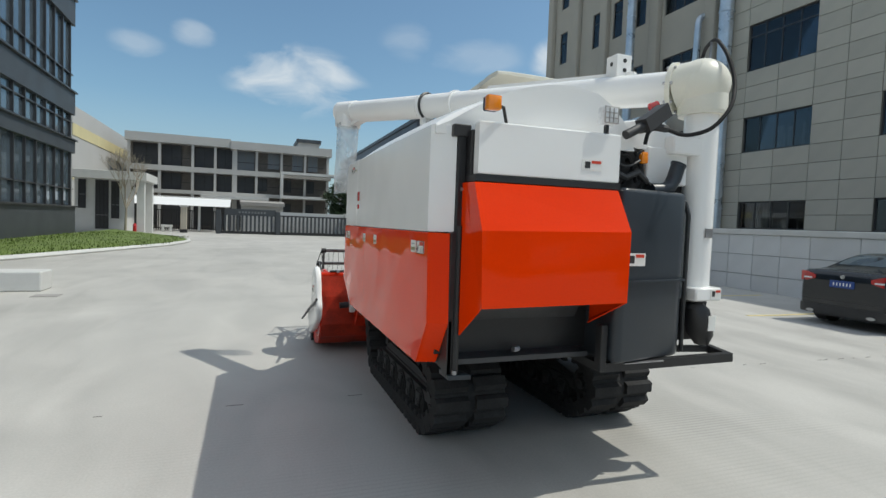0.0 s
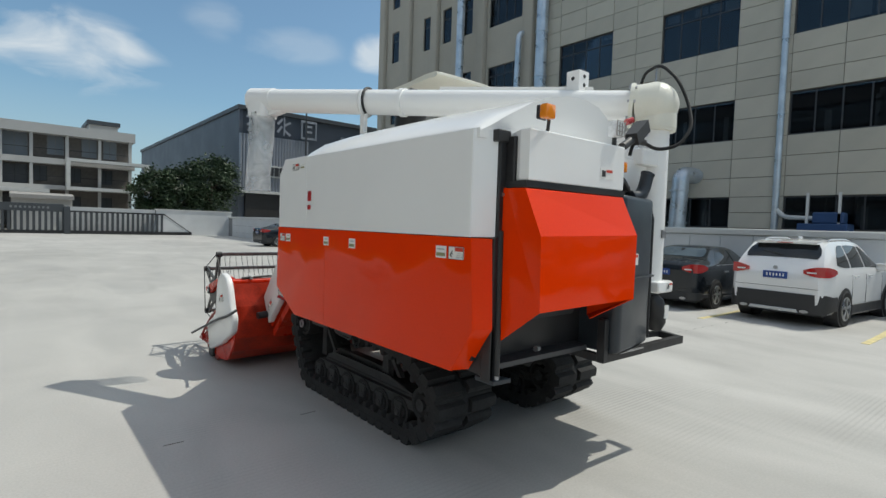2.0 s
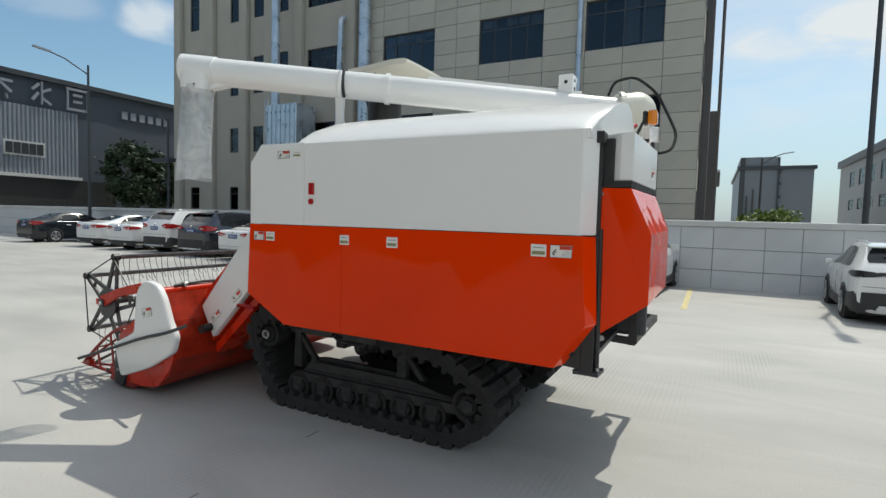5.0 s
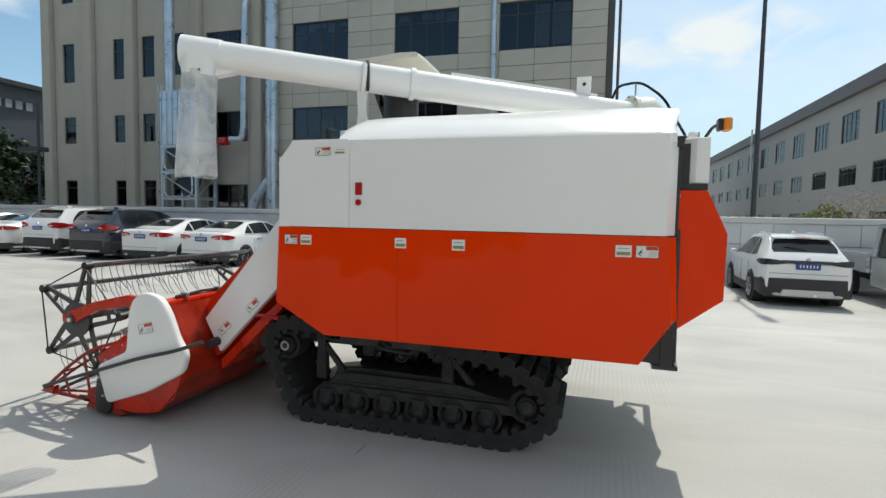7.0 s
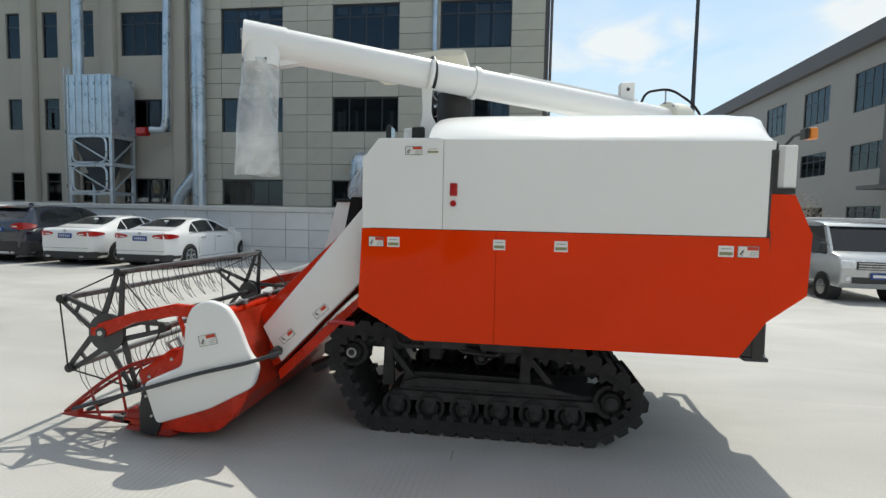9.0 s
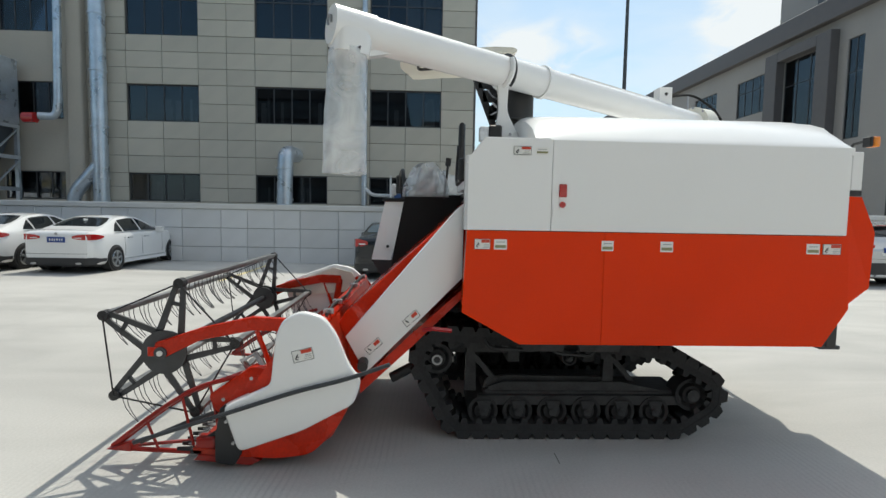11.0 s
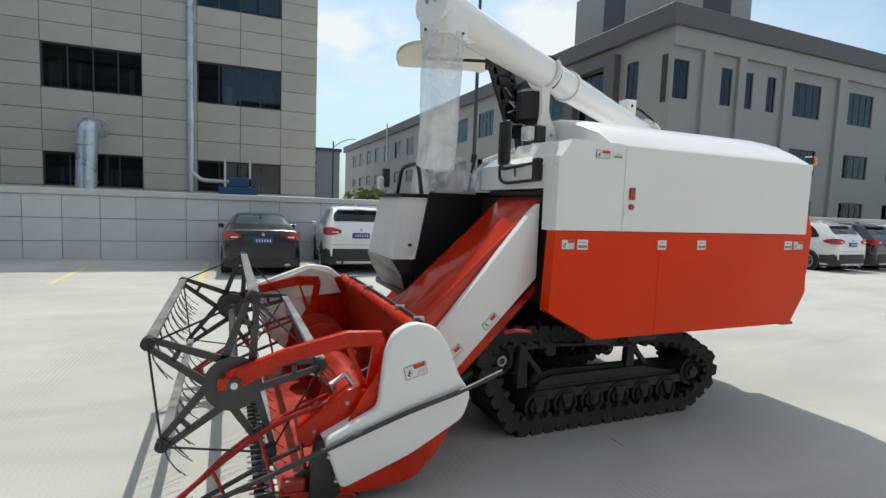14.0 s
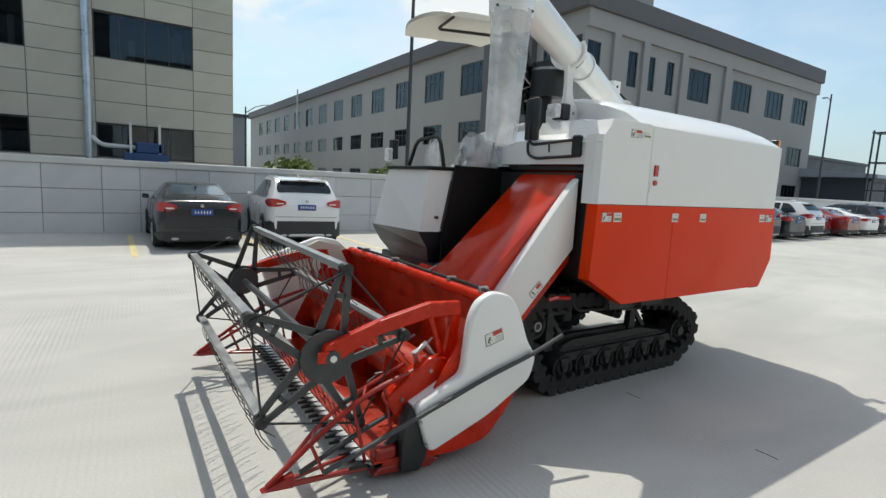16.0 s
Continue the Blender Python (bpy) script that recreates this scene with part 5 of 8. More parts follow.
    for y, z in ((5.60, 0.93), (5.86, 0.73)):
        quad = [(y - 0.062, z + 0.020), (y + 0.030, z - 0.062), (y + 0.062, z - 0.022), (y - 0.030, z + 0.062)]
        q = part("warning_sticker", prism(quad, "x", 1.094, 1.101), M_STICKER, pn)
        eb = bmesh.new()
        for (ya, za), (yb, zb) in zip(quad, quad[1:] + quad[:1]):
            rod((1.0935, ya, za), (1.0935, yb, zb), 0.0015, 4, bm=eb)
        part("border", eb, M_INK, q)
        part("pictogram", rod((1.093, y + 0.016, z - 0.03), (1.093, y + 0.04, z - 0.018), 0.005, 6), M_INK, q)
        part("print", prism([(y - 0.045, z + 0.03), (y - 0.01, z + 0.0), (y + 0.005, z + 0.018), (y - 0.028, z + 0.05)], "x", 1.0915, 1.0945), M_PRINTRED, q)
    part("pivot_joint", rod((0.99, 5.925, 0.612), (1.09, 5.93, 0.62), 0.036, 14), M_BLACK, H, smooth=True)
    part("feeder_belly", prism([(5.96, 0.36), (5.60, 0.70), (5.2, 1.10), (5.2, 1.16), (5.62, 0.78), (5.97, 0.44)], "x", 1.18, 1.78), M_HEADER, H)
    part("lift_ram", rod((1.35, 5.2, 0.72), (1.35, 5.75, 0.42), 0.04, 12), M_BLACK, H)
    part("red_lever", tube([(1.03, 5.32, 0.86), (1.02, 5.45, 0.875), (1.04, 5.52, 0.86)], 0.016, 6), M_REDLENS, H)
    part("guide_cable", tube([(1.86, 5.3, 1.42), (1.84, 5.65, 1.14), (1.86, 6.05, 0.96)], 0.008, 6), M_STEEL, H)


def add_cab(H):
    # black platform flank, floor and console
    part("platform_flank", prism([(5.69, 1.815), (5.80, 1.24), (5.80, 0.95), (4.7, 0.95), (4.7, 1.83)], "x", 2.06, 2.085), M_FLANK, H, "black operator platform side")
    part("platform_floor", box(1.92, 3.08, 4.4, 5.86, 0.90, 0.96, 0.01), M_BLACK, H)
    part("platform_cover", box(1.07, 1.93, 4.9, 5.21, 1.795, 1.83, 0.006), M_BLACK, H)
    con = part("console", loft([[(2.09, 5.812, 1.24), (2.125, 5.985, 1.24), (3.15, 5.92, 1.21), (3.15, 5.60, 1.21)], [(2.118, 5.702, 1.70), (2.188, 5.888, 1.70), (3.0, 5.87, 1.70), (3.0, 5.60, 1.70)],
                                [(2.12, 5.695, 1.757), (2.195, 5.875, 1.757), (2.97, 5.86, 1.757), (2.97, 5.60, 1.757)]]), M_WHITE, H, "white operator console")
    part("console_bolt", rod((2.085, 5.84, 1.361), (2.125, 5.84, 1.361), 0.013, 10), M_BLACK, con)
    part("console_top", prism(smooth_profile([(2.11, 5.62), (2.10, 5.70), (2.185, 5.90), (2.60, 5.905), (3.0, 5.885), (3.02, 5.58), (2.4, 5.56)], 0.04), "z", 1.758, 1.79, 0.012), M_FLANK, con)
    part("console_skirt", loft([[(2.15, 5.60, 0.95), (2.20, 5.84, 0.95), (2.85, 5.86, 0.95), (2.95, 5.6, 0.95)], [(2.11, 5.60, 1.10), (2.14, 5.90, 1.10), (3.05, 5.90, 1.07), (3.08, 5.6, 1.07)],
                                [(2.11, 5.60, 1.24), (2.14, 5.99, 1.24), (3.17, 5.93, 1.21), (3.17, 5.6, 1.21)]]), M_SLATE, con)
    part("hand_rail", tube(bend([(2.80, 5.74, 1.79), (2.62, 5.76, 2.03), (2.30, 5.72, 2.06), (2.24, 5.70, 1.79)], 0.08), 0.018, 8), M_BLACK, con)
    part("hand_rail", tube(bend([(2.26, 5.50, 1.79), (2.22, 5.52, 2.03), (2.16, 5.48, 1.79)], 0.05), 0.014, 8), M_BLACK, con)
    for x, y, h in ((2.16, 5.60, 0.25), (2.10, 5.50, 0.20), (2.05, 5.35, 0.30)):
        lev = part("lever", tube([(x, y, 1.79), (x - 0.02, y - 0.03, 1.79 + h)], 0.010, 6), M_BLACK, H)
        part("lever_knob", rod((x - 0.018, y - 0.027, 1.77 + h), (x - 0.024, y - 0.035, 1.84 + h), 0.024, 10), M_BLACK, lev)
    hl = part("head_lamp", box(2.98, 3.08, 5.82, 5.87, 1.84, 1.96, 0.012, 2), M_CLEARLENS, H, "square clear head lamp", True)
    part("lamp_back", box(2.98, 3.08, 5.76, 5.82, 1.86, 2.05, 0.01), M_BLACK, hl)
    # seat in film wrap, with loose film standing round it
    seat = part("seat", box(2.12, 2.62, 4.98, 5.42, 1.66, 1.84, 0.06, 3), M_VINYL, H, "grey seat in crumpled plastic wrap", True)
    part("seat_back", loft([[(2.37 + a * math.cos(k), y0 + 0.05 * math.sin(k), z) for k in [2 * math.pi * i / 20 for i in range(20)]] for z, a, y0 in
                            ((1.80, 0.20, 5.06), (1.86, 0.235, 5.05), (1.98, 0.235, 5.02), (2.07, 0.20, 5.00), (2.11, 0.10, 4.99))]), M_VINYL, seat, smooth=True)
    part("arm_rest", loft([[(1.99, 5.50 + a * math.cos(k), 1.90 + c * math.sin(k)) for k in [2 * math.pi * i / 18 for i in range(18)]] if e else
                           [(2.07, 5.50 + a * math.cos(k), 1.90 + c * math.sin(k)) for k in [2 * math.pi * i / 18 for i in range(18)]] for a, c, e in ((0.09, 0.055, True), (0.11, 0.07, False))]), M_VINYL, seat, smooth=True)
    rngf = random.Random(12)
    for cx, cy, ax, ay, z0, z1 in ((2.03, 5.50, 0.10, 0.20, 1.80, 2.07), (2.38, 5.22, 0.24, 0.22, 1.78, 2.04), (2.56, 5.60, 0.10, 0.08, 1.80, 2.05)):
        ph = [rngf.uniform(0, 6.28) for _ in range(4)]
        rings = []
        for r in range(9):
            t = r / 8
            rr = []
            for i in range(36):
                k = 2 * math.pi * i / 36
                q = (1 - 0.45 * t ** 2.2) * (1 + 0.05 * math.sin(3 * k + ph[0] + 2 * t) + 0.05 * math.sin(7 * k + ph[1] - 5 * t) + 0.035 * math.sin(13 * k + ph[2]))
                rr.append((cx + ax * q * math.cos(k), cy + ay * q * math.sin(k), z0 + (z1 - z0) * t + 0.03 * t * math.sin(2 * k + ph[3])))
            rings.append(rr)
        part("film_wrap", loft(rings, cap=False), M_FILM, seat, "crumpled clear plastic film", True)
    part("engine_cover", prism([(5.238, 1.842), (5.238, 2.03), (5.06, 2.14), (4.80, 2.16), (4.80, 1.842)], "x", 1.07, 2.03, 0.012), M_WHITE, H, "white engine side cover", True)
    part("cover_frame", prism([(5.242, 2.015), (5.185, 2.02), (5.10, 2.188), (4.96, 2.20), (4.86, 2.06), (5.0, 2.01)], "x", 1.225, 1.69, 0.008), M_WHITE, H, "sloping white hatch on the engine cover")
    # mirror and rails
    mir = part("mirror_frame", tube(bend([(1.14, 5.26, 2.02), (1.60, 5.27, 1.995), (1.655, 5.265, 2.03), (1.66, 5.255, 2.2)], 0.03), 0.012, 8), M_BLACK, H, "black tubular mirror frame")
    part("mirror_rail", tube(bend([(1.14, 5.26, 1.90), (1.56, 5.27, 1.885), (1.655, 5.27, 1.92), (1.665, 5.265, 2.02)], 0.05), 0.012, 8), M_BLACK, mir)
    part("mirror_rail", rod((1.40, 5.28, 1.93), (1.40, 5.285, 2.01), 0.008, 6), M_BLACK, mir)
    part("mirror_pad", box(1.10, 1.17, 5.23, 5.29, 1.89, 2.05, 0.012), M_BLACK, mir)
    part("mirror_head", box(1.585, 1.735, 5.215, 5.255, 2.035, 2.375, 0.018, 2), M_BLACK, mir, smooth=True)
    part("mirror_glass", box(1.60, 1.72, 5.209, 5.2145, 2.05, 2.36), M_BLUEGLASS, mir)
    wl2 = part("work_lamp", box(1.55, 1.65, 5.03, 5.10, 2.23, 2.34, 0.012, 2), M_CLEARLENS, H, "square clear work lamp", True)
    part("lamp_back", box(1.54, 1.66, 4.93, 5.03, 2.22, 2.35, 0.01), M_BLACK, wl2)
    part("air_cleaner", rod((2.03, 4.75, 2.47), (2.03, 4.75, 2.77), 0.155, 26), M_BLACK, H, "black drum air cleaner", True)
    part("cleaner_band", rod((2.03, 4.75, 2.70), (2.03, 4.75, 2.72), 0.160, 26), M_STEEL, H, smooth=True)
    part("air_pipe", tube([(2.03, 4.78, 2.15), (2.03, 4.76, 2.48)], 0.06, 12), M_BLACK, H, smooth=True)
    # canopy held by a slanting pierced bracket on a post
    def lean(a, b, x):
        # a along the bracket's height, b across it
        return Vector((x, 4.79 + 0.225 * a + 0.088 * b, 2.36 + 0.56 * a))
    for x in (2.17, 2.20):
        bm = bmesh.new()
        for b in (-1, 1):
            bar(lean(0, b, x), lean(1, b, x), 0.012, 0.055, bm)
        for a, h in ((0.08, 0.16), (0.36, 0.12), (0.62, 0.10), (0.80, 0.07), (0.97, 0.08)):
            bar(lean(a, -1, x), lean(a, 1, x), 0.012, h, bm)
        bar(lean(0.1, -0.1, x), lean(0.5, 0.2, x), 0.012, 0.05, bm)
        part("post_panel", bm, M_UNDER, H, "black pierced canopy bracket")
    part("canopy_post", tube([(2.25, 4.68, 1.9), (2.25, 4.78, 2.4), (2.25, 5.0, 2.97)], 0.035, 8), M_BLACK, H, "black canopy post", True)
    rng = random.Random(5)
    for i in range(8):
        a = 0.02 + i * 0.11
        p0, p1 = lean(a, rng.uniform(-1, -0.2), 2.15), lean(a + rng.uniform(-0.1, 0.15), rng.uniform(0.2, 1), 2.15)
        m = (p0 + p1) / 2 + Vector((-0.03, 0, rng.uniform(-0.05, 0.05)))
        part("wire", tube(bend([p0, m, p1], 0.03), rng.uniform(0.005, 0.011), 6), rng.choice((M_STEEL, M_BLACK, M_SLATE)), H)
    xs = [2.31 + 0.82 * i / 10 for i in range(11)]
    out = []
    for y, drop, thin in ((4.70, 0.012, 0.03), (4.73, 0.002, 0.06), (4.9, 0.0, 0.085), (5.2, 0.0, 0.09), (5.5, 0.006, 0.085), (5.68, 0.018, 0.07), (5.78, 0.040, 0.035)):
        top, low = [], []
        for x in xs:
            u = (x - xs[0]) / (xs[-1] - xs[0]) * 2 - 1
            edge = (0.030 * abs(u) ** 5 + 0.010 * u * u) * (1.0 if y > 5.0 else 0.3)
            yy = y - (0.12 * u * u if y > 5.3 else 0)
            tt = max(0.05 if 4.72 < y < 5.7 else 0.02, thin * (1 - abs(u) ** 5))
            top.append((x, yy, 3.195 - edge - drop * 1.5))
            low.append((x, yy, 3.195 - edge - drop * 1.5 - tt))
        out.append(top + low[::-1])
    part("canopy", loft(out), M_CREAM, H, "cream moulded sun canopy", True)
    part("canopy_frame", tube(bend([(2.27, 5.03, 3.0), (2.62, 5.60, 3.04), (2.36, 5.60, 3.085)], 0.05), 0.014, 6), M_BLACK, H)
    part("canopy_hinge", box(2.20, 2.33, 4.98, 5.1, 2.93, 3.04, 0.01), M_BLACK, H)


harvester = make_harvester()
add_header(harvester)
add_cab(harvester)


# ---- parked vehicles ----
def eased(ctrl, x, r=0.09):
    """A curve through (x, value) pairs with its corners eased over about r metres."""
    xs, vs = [c[0] for c in ctrl], [c[1] for c in ctrl]
    k = np.linspace(-1, 1, 9)
    w = 1.0 - 0.8 * np.abs(k)
    return float(np.sum(np.interp(x + k * r, xs, vs) * w) / np.sum(w))


CAR_SHAPES = {
    # length, half width, sill, belt, roof line, plan, roof plan
    "suv": (4.58, 0.915, 0.25, 1.11,
            [(-0.1, 0.99), (0.0, 0.99), (0.05, 1.09), (0.14, 1.22), (0.24, 1.35), (0.50, 1.62), (0.62, 1.675), (1.0, 1.71), (1.8, 1.72), (2.4, 1.68), (2.8, 1.54), (3.4, 1.18), (3.7, 1.11), (4.2, 1.02), (4.45, 0.90), (4.58, 0.66), (4.7, 0.6)],
            [(-0.1, 0.74), (0.0, 0.74), (0.06, 0.83), (0.2, 0.89), (0.4, 0.915), (3.8, 0.915), (4.3, 0.82), (4.58, 0.60)],
            [(0.0, 0.80), (0.14, 0.78), (0.5, 0.665), (1.0, 0.635), (2.5, 0.62), (3.4, 0.72), (4.58, 0.55)]),
    "crossover": (4.15, 0.845, 0.22, 0.99,
                  [(-0.1, 0.90), (0.0, 0.90), (0.05, 0.98), (0.14, 1.07), (0.26, 1.18), (0.58, 1.45), (0.72, 1.51), (1.1, 1.54), (1.7, 1.545), (2.2, 1.51), (2.6, 1.37), (3.1, 1.06), (3.4, 1.0), (3.85, 0.92), (4.05, 0.82), (4.15, 0.6), (4.3, 0.55)],
                  [(-0.1, 0.745), (0.0, 0.745), (0.06, 0.80), (0.3, 0.845), (3.5, 0.845), (3.9, 0.76), (4.15, 0.56)],
                  [(0.0, 0.73), (0.14, 0.71), (0.58, 0.57), (1.1, 0.56), (2.3, 0.56), (3.1, 0.67), (4.15, 0.5)]),
    "sedan": (4.60, 0.895, 0.21, 1.0,
              [(-0.1, 0.98), (0.0, 0.98), (0.04, 1.08), (0.12, 1.115), (0.45, 1.12), (0.72, 1.17), (1.30, 1.415), (1.75, 1.465), (2.25, 1.455), (2.65, 1.36), (3.3, 1.04), (3.7, 0.97), (4.2, 0.87), (4.5, 0.74), (4.6, 0.56), (4.7, 0.5)],
              [(-0.1, 0.73), (0.0, 0.73), (0.07, 0.82), (0.22, 0.87), (0.45, 0.895), (3.7, 0.895), (4.3, 0.78), (4.6, 0.55)],
              [(0.0, 0.74), (0.45, 0.74), (0.75, 0.71), (1.3, 0.575), (2.4, 0.565), (3.3, 0.72), (4.6, 0.5)]),
    "fastback": (4.85, 0.915, 0.21, 1.0,
                 [(-0.1, 0.97), (0.0, 0.97), (0.04, 1.07), (0.12, 1.10), (0.35, 1.10), (0.62, 1.16), (1.45, 1.42), (1.9, 1.475), (2.35, 1.46), (2.75, 1.36), (3.5, 1.02), (3.9, 0.95), (4.4, 0.86), (4.72, 0.74), (4.85, 0.56), (5.0, 0.5)],
                 [(-0.1, 0.74), (0.0, 0.74), (0.07, 0.83), (0.22, 0.885), (0.45, 0.915), (3.9, 0.915), (4.5, 0.80), (4.85, 0.56)],
                 [(0.0, 0.75), (0.35, 0.75), (0.65, 0.72), (1.45, 0.58), (2.5, 0.57), (3.5, 0.72), (4.85, 0.5)]),
}


def make_car(name, label, paint, style):
    """A car with its rear bumper at x = 0, heading along +x, standing on z = 0."""
    Lc, W, g, belt, top_c, plan_c, roof_c = CAR_SHAPES[style]
    suv, band = style in ("suv", "crossover"), style == "crossover"
    C = thing(name, (0, 0, 0), label, "car", "parked cars")

    def zt(x):
        return eased(top_c, x, 0.05 if x < 0.2 else 0.12)

    def wb(x):
        return eased(plan_c, x, 0.05 if x < 0.2 else 0.12)

    def side(x, f):
        """A point on the flank of the cabin: f from the belt (0) to the edge of the roof (1)."""
        top, low = zt(x), min(belt, zt(x))
        yb, yr = wb(x) * 0.955, min(wb(x) * 0.955, eased(roof_c, x))
        return Vector((x, yb + (yr - yb) * f ** 1.25, low + (top - 0.02 - low) * f))

    def lid(x, u):
        """A point on the upper skin: u from the centre line (0) to the edge (1)."""
        e = side(x, 1.0)
        return Vector((x, e.y * u, e.z + 0.022 * (1 - u ** 4)))

    def ring(x):
        w, top = wb(x), zt(x)
        lift = 0.14 * max(0.0, 1 - x / 0.35) + 0.12 * max(0.0, 1 - (Lc - x) / 0.4)
        cap = min(belt, top)
        half = [Vector((x, w * 0.90, g + lift)), Vector((x, w * 0.985, g + lift + 0.09)), Vector((x, w * 1.0, g + (cap - g) * 0.50)), Vector((x, w * 0.996, g + (cap - g) * 0.70)), Vector((x, w * 0.985, cap - 0.10)), Vector((x, w * 0.965, cap - 0.03))]
        half += [side(x, f) for f in (0.0, 0.2, 0.45, 0.7, 0.9, 1.0)]
        half += [lid(x, u) for u in (0.93, 0.8, 0.5, 0.2)]
        return half + [Vector((p.x, -p.y, p.z)) for p in reversed(half)]

    xs = sorted({0.0, 0.03, 0.06, 0.10, 0.15, 0.2, 0.26, 0.33, 0.4, 0.5, 0.6, 0.7, *[0.85 + 0.17 * i for i in range(int((Lc - 1.3) / 0.17) + 1)], Lc - 0.4, Lc - 0.3, Lc - 0.2, Lc - 0.12, Lc - 0.05, Lc})
    part("body", loft([ring(x) for x in xs]), paint, C, smooth=True)

    def skin(rows_pts, out, name_, material, label_="", parent=C):
        """A thin pane laid on the body: a grid of points, lifted along its own normal."""
        bm = bmesh.new()
        vs = [[bm.verts.new(p) for p in r] for r in rows_pts]
        for a, b in zip(vs, vs[1:]):
            for i in range(len(a) - 1):
                bm.faces.new((a[i], a[i + 1], b[i + 1], b[i]))
        bm.normal_update()
        mid = sum((v.co for v in bm.verts), Vector()) / len(bm.verts)
        mean = sum((f.normal for f in bm.faces), Vector())
        if mean.dot(mid - Vector((Lc * 0.48, 0, 0.7))) < 0:
            bmesh.ops.reverse_faces(bm, faces=bm.faces)
            bm.normal_update()
        shift = {v: v.normal * out for v in bm.verts}
        for v, d_ in shift.items():
            v.co += d_
        return part(name_, bm, material, parent, label_, True)

    def span(a, b, n):
        return [a + (b - a) * i / n for i in range(n + 1)]

    # windows of the flanks, one pane each between the pillars
    if style == "suv":
        lights = ((0.62, 1.28), (1.36, 2.12), (2.2, 3.12))
    elif band:
        lights = ((0.75, 1.2), (1.28, 1.95), (2.02, 2.85))
    elif style == "sedan":
        lights = ((1.02, 1.25), (1.30, 2.05), (2.12, 3.08))
    else:
        lights = ((0.98, 1.35), (1.40, 2.2), (2.27, 3.25))
    x_end, x_ini = lights[-1][1], lights[0][0]
    for s in (-1, 1):
        for a, b in lights:
            cols = []
            for x in span(a, b, 8):
                hi = 0.86 - 0.5 * max(0.0, (x - (x_end - 0.75)) / 0.75) ** 1.4 - 0.62 * max(0.0, ((x_ini + 0.5) - x) / 0.5) ** 2.0
                lo = 0.10 + 0.10 * max(0.0, ((x_ini + 0.5) - x) / 0.5) ** 2
                hi = max(hi, lo + 0.02)
                cols.append([Vector((p.x, s * p.y, p.z)) for p in [side(x, lo + (hi - lo) * k / 5) for k in range(6)]])
            skin(cols, 0.006, "side_window", M_CARGLASS, "dark tinted glass")
        if not suv:
            trim = [side(x, 0.06) for x in span(x_ini, x_end, 14)]
            part("window_trim", tube([(p.x, s * (p.y + 0.006), p.z) for p in trim], 0.008, 5), M_RIM, C)
    # rear window and windscreen
    ra, rb = {"suv": (0.235, 0.53), "crossover": (0.25, 0.60), "sedan": (0.80, 1.30), "fastback": (0.72, 1.42)}[style]
    wide = 0.93 if suv else 0.90
    rows_pts = []
    for k, x in enumerate(span(ra, rb, 8)):
        e = wide - (0.10 * (1 - math.sin(math.pi * min(1.0, (k + 0.4) / 3.0) / 2)) if k < 3 else 0.03 * max(0, k - 5))
        rows_pts.append([lid(x, abs(u)) * 1.0 if u >= 0 else Vector((lid(x, -u).x, -lid(x, -u).y, lid(x, -u).z)) for u in span(-e, e, 10)])
    skin(rows_pts, 0.007, "rear_window", M_BLUEGLASS if paint is M_CARBLACK else M_CARGLASS, "dark rear window")
    wa, wb_ = {"suv": (2.62, 3.36), "crossover": (2.42, 3.06), "sedan": (2.5, 3.28), "fastback": (2.62, 3.46)}[style]
    skin([[Vector((lid(x, abs(u)).x, lid(x, abs(u)).y * (1 if u >= 0 else -1), lid(x, abs(u)).z)) for u in span(-0.94, 0.94, 8)] for x in span(wa, wb_, 6)], 0.007, "windscreen", M_CARGLASS, "dark windscreen")
    if suv:
        sp = lid(rb + 0.02, 0.0)
        part("spoiler", loft([[(sp.x - 0.17, y, sp.z + 0.018 - 0.02 * abs(y)), (sp.x + 0.22, y, sp.z + 0.058 - 0.03 * abs(y)), (sp.x + 0.22, y, sp.z - 0.01), (sp.x - 0.16, y, sp.z - 0.012 - 0.02 * abs(y))] for y in span(-0.56, 0.56, 6)]), paint, C, smooth=True)
        part("brake_lamp", box(sp.x - 0.178, sp.x - 0.16, -0.14, 0.14, sp.z - 0.004, sp.z + 0.012), M_REDLENS, C)
        wz = lid(ra + 0.03, 0.0)
        part("wiper", bar((wz.x - 0.01, -0.02, wz.z + 0.015), (wz.x + 0.07, 0.36, wz.z + 0.085), 0.02, 0.02), M_TRIM, C)
        for s in (-1, 1):
            e = [lid(x, 0.90) for x in span(0.85, 2.3, 6)]
            pts = [(p.x, s * p.y, p.z + (0.035 if 0 < i < 6 else 0.0)) for i, p in enumerate(e)]
            part("roof_rail", tube(pts, 0.017, 6), M_CARSILVER, C)
    part("aerial", box(1.05, 1.22, -0.02, 0.02, zt(1.1) + 0.01, zt(1.1) + 0.07, 0.012), paint, C)
    # lamps wrapped round the rear corners
    z0, z1 = {"suv": (1.00, 1.20), "crossover": (0.90, 1.03), "sedan": (0.86, 1.06), "fastback": (0.86, 1.01)}[style]
    lamp_m, lamp_l = (M_CARBLACK, "smoked dark tail lamp") if band else (M_REDLENS, "red tail lamp")
    for s in (-1, 1):
        inner = {"suv": 0.50, "crossover": 0.42, "sedan": 0.50, "fastback": 0.40}[style]
        wrap = [(-0.018, inner, 0.35), (-0.016, inner + 0.12, 0.75), (0.0, wb(0.02) - 0.05, 1.0), (0.05, wb(0.08) + 0.004, 1.0), (0.16, wb(0.2) + 0.006, 0.95), (0.30, wb(0.32) + 0.006, 0.7), (0.44, wb(0.45) + 0.005, 0.25)]
        rings = []
